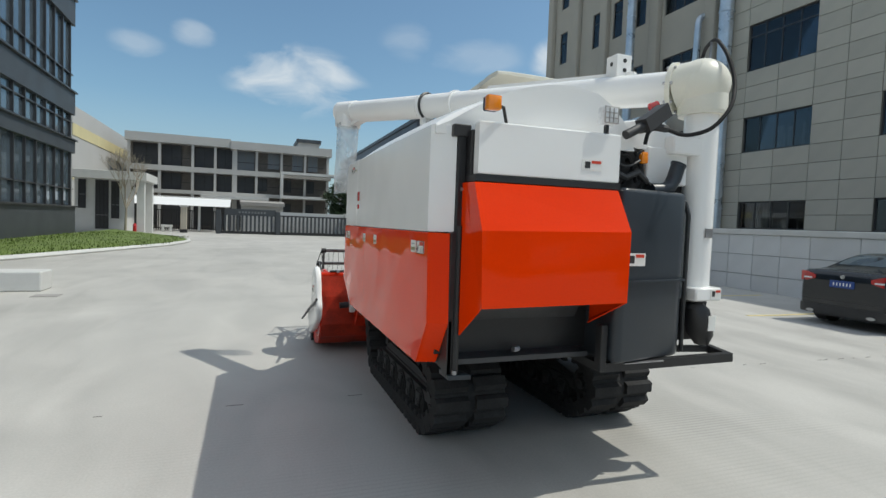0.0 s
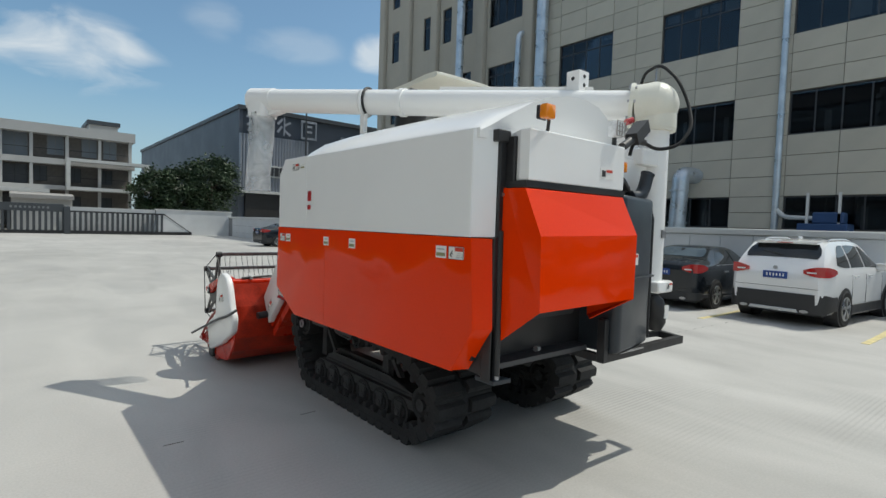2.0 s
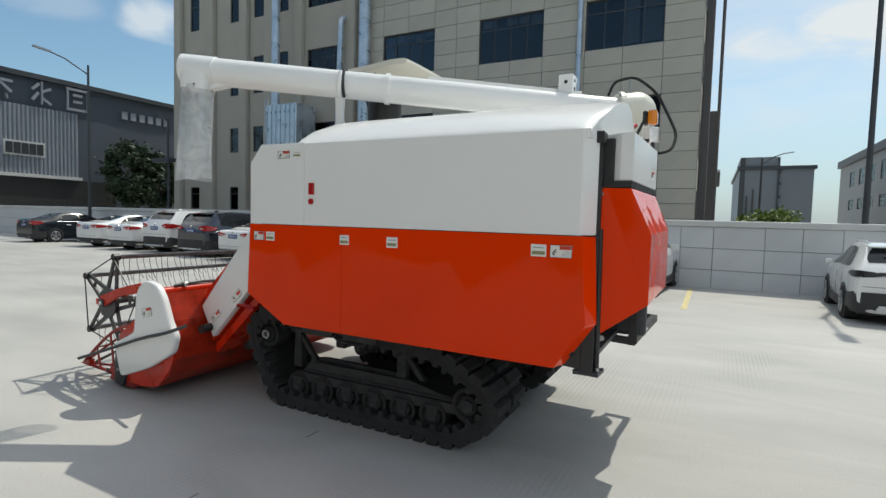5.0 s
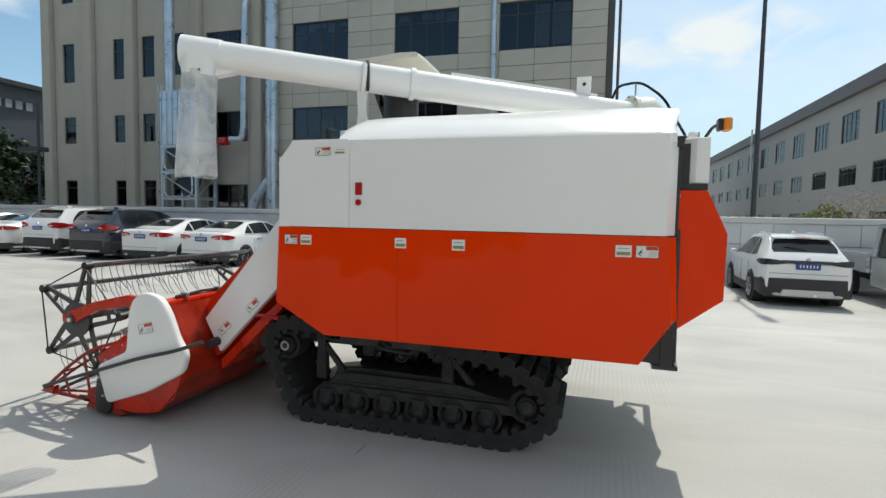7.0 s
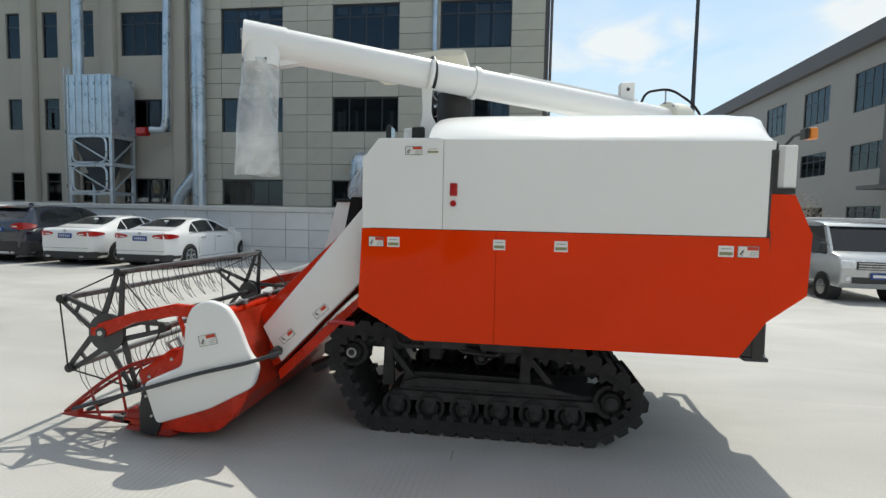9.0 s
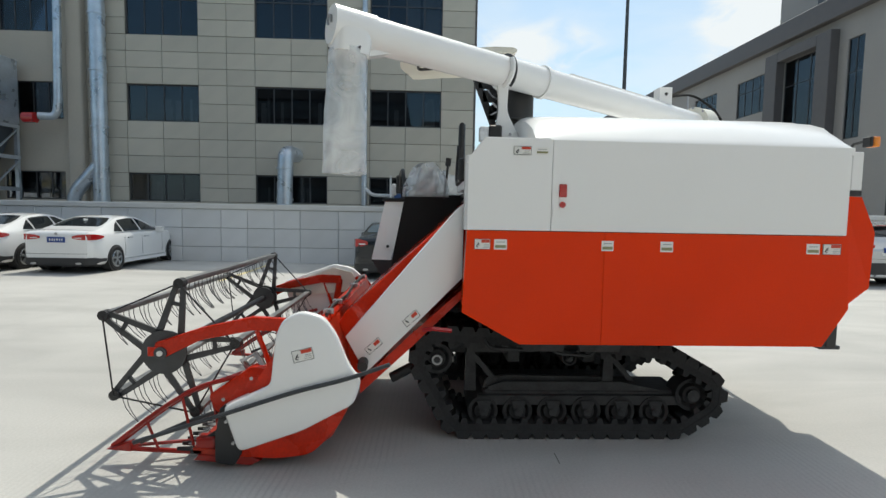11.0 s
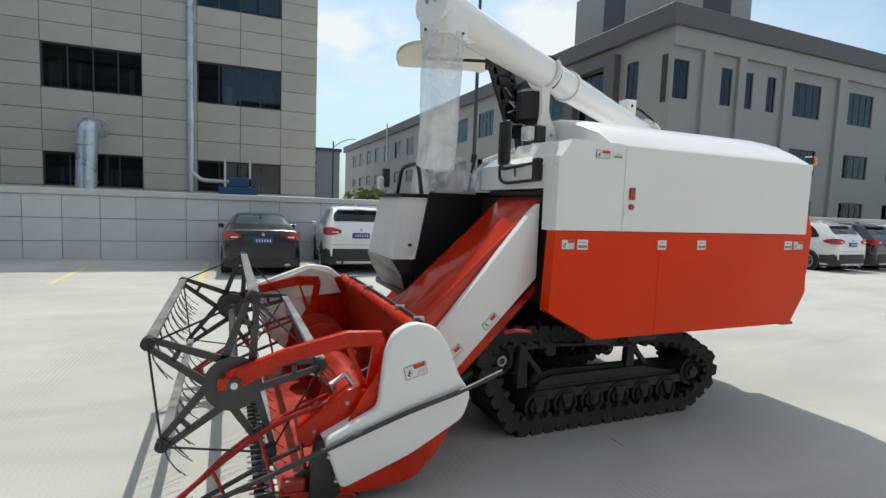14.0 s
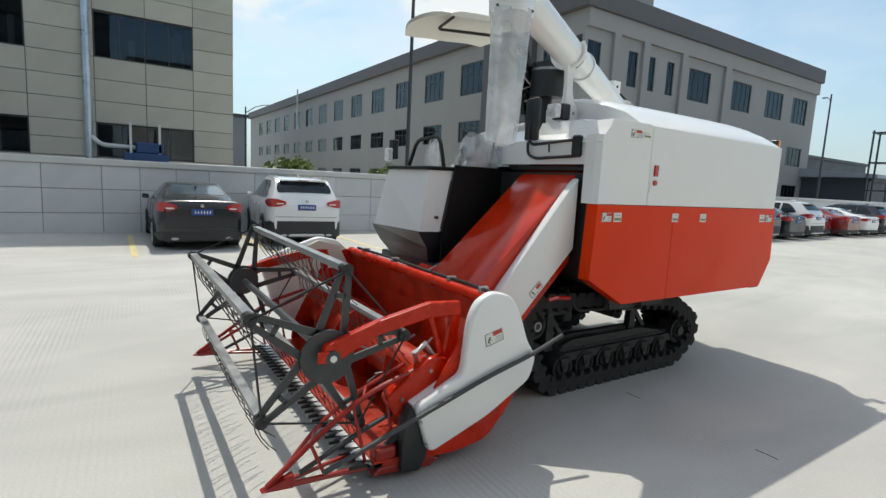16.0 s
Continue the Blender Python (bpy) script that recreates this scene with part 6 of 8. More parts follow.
        for x, y, k in wrap:
            zc = z0 + (z1 - z0) * (0.45 if suv else 0.5)
            hh = (z1 - z0) / 2 * k
            q = (0.05, 0.0) if x < 0.03 else (0.0, 0.05)
            rings.append([(x, s * y, zc - hh), (x, s * y, zc + hh), (x + q[0], s * (y - q[1]), zc + hh), (x + q[0], s * (y - q[1]), zc - hh)])
        tl = part("tail_lamp", loft(rings), lamp_m, C, lamp_l, True)
        if not band:
            part("reversing_lamp", box(-0.021, -0.012, s * (inner + 0.06), s * (inner + 0.22), z0 + (z1 - z0) * 0.30, z0 + (z1 - z0) * 0.44), M_CLEARLENS, tl)
        part("head_lamp", loft([[(x, s * (wb(x) * 0.98 + 0.006), z - h), (x, s * (wb(x) * 0.98 + 0.006), z + h), (x - 0.03, s * (wb(x) - 0.10), z + h), (x - 0.03, s * (wb(x) - 0.10), z - h)] for x, z, h in ((Lc - 0.62, zt(Lc - 0.6) - 0.10, 0.02), (Lc - 0.42, zt(Lc - 0.42) - 0.12, 0.06), (Lc - 0.22, zt(Lc - 0.22) - 0.13, 0.07))]), M_CLEARLENS, C, smooth=True)
        xm = x_end - 0.18
        part("mirror", box(xm, xm + 0.10, s * (W - 0.02), s * (W + 0.13), belt - 0.01, belt + 0.11, 0.03, 3), paint, C, smooth=True)
        for xh in (lights[1][0] + 0.12, lights[2][0] + 0.10):
            part("door_handle", box(xh, xh + 0.19, s * W * 0.99, s * (W * 0.99 + 0.022), belt - 0.15, belt - 0.12, 0.006), M_RIM if not suv else paint, C)
        for xd in (lights[1][0] - 0.02, lights[2][0] - 0.03, x_end + 0.12):
            part("door_seam", tube([(xd, s * (W * 0.999 + 0.001), g + 0.16), (xd, s * (W * 1.0 + 0.001), g + (belt - g) * 0.55), (xd, s * (W * 0.985 + 0.001), belt - 0.09)], 0.004, 4), M_INK, C)
        part("sill", box(1.30, Lc - 1.30, s * (W - 0.05), s * (W + 0.006), g - 0.03, g + (0.16 if suv else 0.07), 0.02, 2), M_TRIM if suv else paint, C, smooth=True)
    # rear: valance, plate, badge, seams, exhausts
    hb_ = g + (0.40 if suv else 0.20)
    lo_w, rl = wb(0.0), []
    for x, y in ((0.52, wb(0.52) + 0.012), (0.30, wb(0.30) + 0.014), (0.12, wb(0.12) + 0.014), (0.03, wb(0.03) + 0.0), (-0.022, lo_w * 0.86), (-0.03, lo_w * 0.4), (-0.03, -lo_w * 0.4), (-0.022, -lo_w * 0.86), (0.03, -wb(0.03)), (0.12, -wb(0.12) - 0.014), (0.30, -wb(0.30) - 0.014), (0.52, -wb(0.52) - 0.012)):
        low = g + 0.02 + (0.06 if x > 0.2 else 0.0)
        rl.append([(x, y, low), (x - 0.006, y, (low + hb_) / 2), (x, y, hb_ - (0.04 if x > 0.2 else 0.0)), (x + 0.10, y * 0.88, hb_), (x + 0.10, y * 0.85, low)])
    part("rear_bumper", loft(rl), M_TRIM, C, "dark plastic rear valance", True)
    if suv:
        part("skid_plate", prism([(-0.52, g + 0.02), (0.52, g + 0.02), (0.44, g + 0.17), (-0.44, g + 0.17)] if band else [(-0.46, g + 0.02), (0.46, g + 0.02), (0.42, g + 0.09), (-0.42, g + 0.09)], "x", -0.05, 0.08, 0.015), M_CARSILVER, C)
    part("bumper_seam", box(-0.006, 0.02, -W * 0.82, W * 0.82, hb_ + 0.10, hb_ + 0.108), M_INK, C)
    if band:
        part("light_bar", box(-0.024, 0.1, -0.46, 0.46, 0.945, 1.005, 0.015, 2), M_CARBLACK, C, "glossy black light bar")
    zp = {"suv": 0.99, "crossover": 0.885, "sedan": 0.85, "fastback": 0.87}[style]
    plate = part("number_plate", box(-0.022, 0.02, -0.22, 0.22, zp - 0.07, zp + 0.07, 0.006), M_PLATE, C, "blue number plate")
    bm = bmesh.new()
    for i in range(6):
        box(-0.026, -0.020, -0.17 + i * 0.06, -0.147 + i * 0.06, zp - 0.03, zp + 0.03, bm=bm)
    part("plate_bar", bm, M_STICKER, plate)
    part("badge", rod((0.03, 0, zp + 0.145), (-0.014, 0, zp + 0.145), 0.038, 14), M_RIM, C)
    for s in (1, -1):
        part("exhaust", loft([[(x, s * 0.55 + 0.075 * math.cos(a), g + 0.06 + 0.030 * math.sin(a)) for a in [2 * math.pi * i / 12 for i in range(12)]] for x in (0.15, -0.045)]), M_RIM, C, smooth=True)
    part("underbody", box(0.35, Lc - 0.35, -W * 0.80, W * 0.80, g - 0.06, g + 0.10), M_INK, C)
    # wheels in dark arches
    rw = 0.355 if style == "suv" else 0.325
    for x in (0.93, Lc - 0.90):
        for s in (-1, 1):
            yo = s * (W + 0.012)
            part("wheel_arch", rod((x, yo - s * 0.25, rw + 0.01), (x, yo, rw + 0.01), rw + (0.055 if suv else 0.035), 28), M_TRIM if suv else M_INK, C)
            rings = []
            for px, pr in ((0.004, 0.62), (0.016, 0.68), (0.022, 0.74), (0.022, 0.93), (0.0, 1.0), (-0.20, 1.0), (-0.21, 0.5)):
                rings.append([(x + rw * pr * math.cos(2 * math.pi * j / 28), yo + s * px, rw + rw * pr * math.sin(2 * math.pi * j / 28)) for j in range(28)])
            wh = part("wheel", loft(rings), M_RUBBER, C, "black tyre", True)
            b = bmesh.new()
            for j in range(5):
                a = 2 * math.pi * j / 5 + 0.3
                for k in (-0.13, 0.13):
                    p0, p1 = (x + 0.04 * math.cos(a), yo + s * 0.014, rw + 0.04 * math.sin(a)), (x + rw * 0.62 * math.cos(a + k), yo + s * 0.018, rw + rw * 0.62 * math.sin(a + k))
                    bar(p0, p1, 0.035, 0.035, b)
            tube([(x + rw * 0.64 * math.cos(2 * math.pi * j / 26), yo + s * 0.014, rw + rw * 0.64 * math.sin(2 * math.pi * j / 26)) for j in range(27)], 0.016, 6, bm=b)
            part("rim", b, M_RIM, wh, "alloy rim")
            part("hub", rod((x, yo - s * 0.02, rw), (x, yo + s * 0.022, rw), 0.05, 12), M_RIM, wh)
            part("brake_disc", rod((x, yo - s * 0.03, rw), (x, yo + s * 0.006, rw), rw * 0.60, 20), M_INK, wh)
    return C


def make_truck():
    """A small silver truck, its cab at x = 0 looking along -x, its open bed behind."""
    C = thing("mini_truck", (0, 0, 0), "silver mini truck with an open cargo bed parked by the wall", "truck")
    prof = [(0.10, 0.34), (0.0, 0.50), (0.02, 0.92), (0.16, 1.06), (0.62, 1.16), (0.62, 1.06), (1.95, 1.06), (1.95, 0.34)]
    part("cab_body", prism(prof, "y", -0.80, 0.80, 0.05, 3), M_CARSILVER, C, smooth=True)
    part("cab_glass", loft([[(0.50, -0.76, 1.10), (0.50, 0.76, 1.10), (1.9, 0.76, 1.06), (1.9, -0.76, 1.06)], [(0.95, -0.66, 1.70), (0.95, 0.66, 1.70), (1.82, 0.66, 1.74), (1.82, -0.66, 1.74)]]), M_CARGLASS, C, "dark windscreen")
    part("cab_roof", prism(smooth_profile([(0.86, 1.70), (1.0, 1.78), (1.5, 1.84), (1.95, 1.80), (1.95, 1.70)], 0.05), "y", -0.70, 0.70, 0.03), M_CARSILVER, C, smooth=True)
    for s in (-1, 1):
        q = [(0.42, s * 0.80, 1.08), (0.54, s * 0.80, 1.08), (1.02, s * 0.69, 1.73), (0.92, s * 0.69, 1.73)]
        part("pillar", loft([q, [(x, y - s * 0.06, z) for x, y, z in q]]), M_CARSILVER, C)
        q = [(1.72, s * 0.80, 1.05), (1.97, s * 0.80, 1.05), (1.95, s * 0.69, 1.74), (1.78, s * 0.69, 1.74)]
        part("pillar", loft([q, [(x, y - s * 0.08, z) for x, y, z in q]]), M_CARSILVER, C)
        part("head_lamp", box(-0.01, 0.14, s * 0.50, s * 0.79, 0.78, 0.96, 0.03, 2), M_CLEARLENS, C, smooth=True)
        part("mirror", box(0.50, 0.58, s * 0.84, s * 0.98, 1.14, 1.34, 0.02), M_TRIM, C)
        part("bed_side", box(2.05, 4.4, s * 0.80 - 0.02, s * 0.80 + 0.02, 0.75, 1.12, 0.008), M_CARSILVER, C)
        for x in (0.72, 3.4):
            part("wheel_arch", rod((x, s * 0.55, 0.31), (x, s * 0.806, 0.31), 0.345, 24), M_TRIM, C)
            wh = part("wheel", rod((x, s * 0.62, 0.29), (x, s * 0.82, 0.29), 0.29, 26), M_RUBBER, C, "black tyre")
            part("rim", rod((x, s * 0.815, 0.29), (x, s * 0.828, 0.29), 0.18, 20), M_RIM, wh, "steel rim")
    b = bmesh.new()
    for i in range(3):
        box(-0.012, 0.02, -0.46, 0.46, 0.78 + i * 0.055, 0.808 + i * 0.055, bm=b)
    part("grille", b, M_RIM, C)
    part("grille_back", box(0.0, 0.05, -0.48, 0.48, 0.76, 0.94), M_INK, C)
    part("intake", box(-0.015, 0.05, -0.58, 0.58, 0.46, 0.60, 0.02), M_INK, C)
    part("fog_lamp", rod((-0.02, 0.66, 0.56), (0.02, 0.66, 0.56), 0.05, 12), M_CLEARLENS, C)
    plate = part("number_plate", box(-0.03, -0.014, -0.22, 0.22, 0.56, 0.70, 0.004), M_PLATE, C, "blue number plate")
    part("plate_bar", box(-0.033, -0.029, -0.175, 0.175, 0.60, 0.66), M_STICKER, plate)
    part("bed_floor", box(2.0, 4.4, -0.8, 0.8, 0.66, 0.75), M_CARSILVER, C)
    part("bed_tail", box(4.38, 4.42, -0.8, 0.8, 0.75, 1.12), M_CARSILVER, C)
    part("bed_front", box(2.0, 2.05, -0.8, 0.8, 0.75, 1.15), M_CARSILVER, C)
    part("underframe", box(1.9, 4.2, -0.35, 0.35, 0.42, 0.66), M_BLACK, C)
    return C


def parked(x, y, yaw=0.0):
    return pose(x, y, ground_z(x + 2.2, y), 0, 0, yaw)


def place(proto, x, y, yaw=0.0, label=""):
    c = copy_thing(proto, parked(x, y, yaw))
    return tagged(c, label)


dark_sedan = make_car("car", "glossy black-green sedan with red tail lamps parked by the wall", M_CARBLACK, "sedan")
dark_sedan.matrix_basis = parked(10.82, 6.48)
white_suv = make_car("car", "white SUV with dark lower trim parked nose to the wall", M_CARWHITE, "suv")
white_suv.matrix_basis = parked(10.85, 4.12, -5.0)
white_sedan = make_car("car", "white sedan with dark windows parked in the row", M_CARWHITE, "fastback")
white_sedan.matrix_basis = parked(10.72, 14.78)
navy_suv = make_car("car", "dark navy SUV parked between white cars", M_CARNAVY, "suv")
navy_suv.matrix_basis = parked(10.6, 19.35)
place(white_sedan, 10.68, 17.15)
place(white_suv, 10.7, 21.7)
place(white_sedan, 10.6, 24.0)
place(white_sedan, 10.7, 26.6)
place(dark_sedan, 10.5, 31.6, label="dark sedan parked near the corner of the yard")
small_suv = make_car("car", "small white crossover with a black light bar parked askew", M_CARWHITE, "crossover")
small_suv.matrix_basis = parked(10.05, -1.22, -3.0)
truck = make_truck()
truck.matrix_basis = parked(9.85, -3.80, -2.0)
silver_car = make_car("car", "silver-grey SUV parked beside the mini truck", M_CARSILVER, "suv")
silver_car.matrix_basis = parked(10.6, -6.9)
place(white_suv, 8.8, -12.7, label="white SUV parked in the far row")
red_car = make_car("car", "dark red sedan parked in the far row", M_CARRED, "sedan")
red_car.matrix_basis = parked(9.3, -21.3)
place(navy_suv, 8.8, -14.9, label="dark SUV parked in the far row")
place(dark_sedan, 8.7, -17.0, label="dark sedan parked in the far row")
place(white_suv, 8.8, -19.2, label="white SUV parked in the far row")
place(red_car, 8.8, -23.4)
place(white_sedan, 8.7, -25.6, label="white sedan parked in the far row")
place(navy_suv, 8.7, -27.9, label="dark SUV parked in the far row")
place(dark_sedan, 8.8, -30.4, label="dark sedan parked in the far row")


# low flat steel trolley on the concrete
TZ = ground_z(11.0, -10.6)
trolley = thing("flat_trolley", (11.0, -10.6, TZ), "low black steel flat trolley standing on the concrete", "trolley")
part("deck", box(10.0, 12.2, -11.0, -10.2, TZ + 0.24, TZ + 0.36, 0.02), M_BLACK, trolley)
for x in (10.25, 11.95):
    for y in (-10.9, -10.3):
        part("wheel", rod((x, y - 0.05, TZ + 0.13), (x, y + 0.05, TZ + 0.13), 0.13, 16), M_RUBBER, trolley)
for y in (-11.0, -10.2):
    part("skirt", box(10.05, 12.15, y - 0.015, y + 0.015, TZ + 0.08, TZ + 0.24), M_BLACK, trolley)


# ---- perimeter wall, gate, markings ----
WX, WT = 14.6, 1.80
wall_east = part("wall_east", box(WX + 0.03, WX + 0.26, -75, 50.0, -0.3, WT - 0.16), M_WALLJOINT, None, "pale grey panelled perimeter wall")
tagged(wall_east, category="wall", kind="structure")
part("wall_coping", box(WX - 0.05, WX + 0.34, -75, 50.0, WT - 0.17, WT + 0.01, 0.03, 2), M_COPING, wall_east)
wall_north = part("wall_north", box(8.6, WX + 0.26, 50.0, 50.25, 0, 2.15), M_WALLP, None, "pale grey rendered perimeter wall beside the gate")
tagged(wall_north, category="wall", kind="structure")
part("wall_coping", box(8.5, WX + 0.3, 49.95, 50.3, 2.15, 2.25), M_COPING, wall_north)
part("wall_behind_gate", box(1.8, 8.58, 50.35, 50.55, 0, 2.15), M_WALLP, wall_north)


def marking(x0, x1, y0, y1, label="worn yellow parking line on concrete"):
    bm = bmesh.new()
    n = 8
    loft([[(x, y0, ground_z(x, y0) + 0.001), (x, y1, ground_z(x, y1) + 0.001), (x, y1, ground_z(x, y1) + 0.005), (x, y0, ground_z(x, y0) + 0.005)] for x in [x0 + (x1 - x0) * i / n for i in range(n + 1)]], bm)
    m = part("road_marking", bm, M_YELLOW, None, label)
    return tagged(m, category="road marking", kind="structure")


for y in (2.45, 5.10):
    marking(9.8, 13.9, y - 0.06, y + 0.06)
for y in (7.80, 10.45):
    marking(10.0, 13.9, y - 0.06, y + 0.06)
rng = random.Random(77)
xx = -9.0
while xx < 14.0:
    ln = rng.uniform(0.04, 0.22)
    yy = 4.585 + rng.uniform(-0.006, 0.006)
    gz = ground_z(xx, yy)
    part("slab_joint", box(xx, xx + ln, yy, yy + rng.uniform(0.003, 0.007), gz + 0.0005, gz + 0.004), M_JOINTLINE, ground)
    xx += ln + rng.uniform(0.15, 1.1)
cover = part("drain_cover", box(-3.72, -3.3, 11.2, 11.5, 0.001, 0.012, 0.004), M_GREYB, None, "square grey drain cover in the yard")
tagged(cover, category="drain cover")
planter = part("concrete_block", box(-9.5, -3.78, 11.95, 12.55, 0, 0.39, 0.03, 2), M_COPING, None, "low pale concrete kerb block")
tagged(planter, category="concrete block")


# ---- windows ----
def window_x(parent, x, y0, y1, z0, z1, cols, transom=0.0, name="window", inner=None, depth=0.9):
    """A framed window in a wall that faces -x; parts: frame, panes, and the room behind."""
    w = part(name, box(x + 0.10, x + 0.17, y0, y1, z0, z0 + 0.07), M_WFRAME, parent, "dark framed window")
    f = 0.06
    for a, b in ((y0, y0 + f), (y1 - f, y1)):
        part("window_frame", box(x + 0.10, x + 0.17, a, b, z0 + 0.07, z1 - 0.07), M_WFRAME, w)
    part("window_frame", box(x + 0.10, x + 0.17, y0, y1, z1 - 0.07, z1), M_WFRAME, w)
    zt = z1 - (z1 - z0) * transom if transom else z1
    if transom:
        part("transom", box(x + 0.09, x + 0.16, y0 + f, y1 - f, zt - 0.03, zt + 0.03), M_WFRAME, w)
    for i in range(1, cols):
        y = y0 + (y1 - y0) * i / cols
        part("mullion", box(x + 0.095, x + 0.165, y - 0.028, y + 0.028, z0 + 0.07, z1 - 0.07), M_WFRAME, w)
    pane = part("pane", box(x + 0.125, x + 0.137, y0 + f, y1 - f, z0 + 0.07, z1 - 0.07), M_GLASS, w)
    pane.visible_shadow = False
    # plain box behind the pane; its dark colour stands for indoor shade
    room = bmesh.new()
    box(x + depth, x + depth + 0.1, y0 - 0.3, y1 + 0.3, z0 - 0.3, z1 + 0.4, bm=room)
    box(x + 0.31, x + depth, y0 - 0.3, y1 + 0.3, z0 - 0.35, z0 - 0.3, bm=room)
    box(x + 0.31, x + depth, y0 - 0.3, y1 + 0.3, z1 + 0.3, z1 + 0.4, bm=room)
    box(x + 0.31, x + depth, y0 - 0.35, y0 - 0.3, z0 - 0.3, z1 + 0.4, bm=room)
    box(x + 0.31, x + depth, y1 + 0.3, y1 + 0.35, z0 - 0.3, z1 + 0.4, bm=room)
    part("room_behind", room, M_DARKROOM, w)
    for a, b, lo, hi, m in inner or ():
        part("curtain", box(x + 0.20, x + 0.23, a, b, lo, hi), m, w)
    return w


def window_y(parent, y, x0, x1, z0, z1, cols):
    """The same in a wall that faces +y."""
    w = part("window", box(x0, x1, y - 0.17, y - 0.10, z0, z0 + 0.07), M_WFRAME, parent, "dark framed window")
    for a, b in ((x0, x0 + 0.07), (x1 - 0.07, x1)):
        part("window_frame", box(a, b, y - 0.17, y - 0.10, z0 + 0.07, z1 - 0.07), M_WFRAME, w)
    part("window_frame", box(x0, x1, y - 0.17, y - 0.10, z1 - 0.07, z1), M_WFRAME, w)
    for i in range(1, cols):
        x = x0 + (x1 - x0) * i / cols
        part("mullion", box(x - 0.035, x + 0.035, y - 0.165, y - 0.095, z0 + 0.07, z1 - 0.07), M_WFRAME, w)
    zt = z0 + (z1 - z0) * 0.66
    part("transom", box(x0 + 0.07, x1 - 0.07, y - 0.168, y - 0.096, zt - 0.03, zt + 0.03), M_WFRAME, w)
    pane = part("pane", box(x0 + 0.07, x1 - 0.07, y - 0.14, y - 0.128, z0 + 0.07, z1 - 0.07), M_GLASS, w)
    pane.visible_shadow = False
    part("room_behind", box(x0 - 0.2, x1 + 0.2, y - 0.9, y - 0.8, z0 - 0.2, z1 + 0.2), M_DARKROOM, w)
    return w


# ---- the beige factory building ----
FX = 27.0
factory = thing("factory_building", (FX + 8, 23, 0), "tall beige stone-clad factory building with dark windows", "building")
big = [(4.67, 8.70), (11.10, 15.10), (18.22, 22.15)]
rows = [(2.0, 3.56), (6.44, 8.47), (11.14, 13.80), (16.8, 19.6), (22.0, 24.7)]
TOP = 26.0
holes = [(a, b, lo, hi) for a, b in big for lo, hi in rows]
left_big = [(25.6, 28.9)]
holes += [(a, b, lo, hi) for a, b in left_big for lo, hi in rows]
small = [(30.78, 31.85), (33.35, 34.45), (36.05, 37.1), (40.85, 42.0)]
rows_small = [(2.0, 3.85), (6.6, 8.58), (11.14, 14.0), (16.95, 19.8), (22.0, 24.7)]
holes_s = [(a, b, lo, hi) for a, b in small for lo, hi in rows_small]
part("wall", sheet_wall("x", FX + 0.05, 2.82, 24.6, 0, TOP, [h for h in holes if h[0] < 24.6], 0.30), M_JOINT, factory, "dark joint backing of stone cladding")
part("wall", sheet_wall("x", FX, 24.6, 44.0, 0, TOP, [h for h in holes if h[0] > 24.6] + holes_s, 0.30), M_RENDER, factory, "beige rendered wall")
part("end_wall", box(FX + 0.36, FX + 30, 2.82, 3.12, 0, TOP), M_RENDER, factory)
part("end_wall", box(FX + 0.31, FX + 30, 43.7, 44.0, 0, TOP), M_RENDER, factory)
part("back_wall", box(FX + 29.7, FX + 30, 3.12, 43.7, 0, TOP), M_RENDER, factory)
part("roof", box(FX - 0.1, FX + 30.1, 2.72, 44.1, TOP, TOP + 0.7), M_CORNICE, factory)
# dark-coloured sheet behind all windows, in place of unlit rooms
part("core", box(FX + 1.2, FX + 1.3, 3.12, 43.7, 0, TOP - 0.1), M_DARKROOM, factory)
for y in (24.75, 29.6, 32.5, 35.3, 39.2, 43.3):
    part("pier", prism(smooth_profile([(FX + 0.01, y - 0.5), (FX - 0.38, y - 0.42), (FX - 0.38, y + 0.42), (FX + 0.01, y + 0.5)], 0.1), "z", 0, TOP), M_RENDER, factory, smooth=True)
rng = random.Random(11)
for a, b in big + left_big:
    for k, (lo, hi) in enumerate(rows):
        inner = []
        if k in (0, 1):
            for _ in range(4):
                y = rng.uniform(a + 0.3, b - 0.5)
                inner.append((y, y + rng.uniform(0.12, 0.35), lo + 0.1, lo + rng.uniform(0.6, 1.2) * (hi - lo) * 0.7, M_PALEROOM))
        else:
            n_blind = 5
            step = (b - a - 0.2) / n_blind
            inner = [(a + 0.1 + i * step + 0.05, a + 0.1 + (i + 1) * step - 0.05, hi - rng.choice((0.35, 0.5, 0.5, 0.62)), hi - 0.1, M_CURTAIN) for i in range(n_blind) if rng.random() < 0.6]
            if (a, k) == (4.67, 2):
                inner = [(a + 0.1, a + 1.1, lo + 0.2, hi - 0.2, M_CURTAIN), (a + 1.25, a + 2.0, lo + 0.2, hi - 0.2, M_CURTAIN)]
        window_x(factory, FX + 0.05 if a < 24 else FX, a, b, lo, hi, 4, 0.26 if k >= 2 else 0.0, inner=inner)
for a, b in small:
    for lo, hi in rows_small:
        window_x(factory, FX, a, b, lo, hi, 1, 0.3)
for z in (1.6, 5.2, 9.2, 13.0, 16.4):
    for x in (27.9, 28.8, 29.4):
        part("end_window", box(x, x + 0.4, 2.78, 2.84, z, z + 1.9), M_WFRAME, factory)
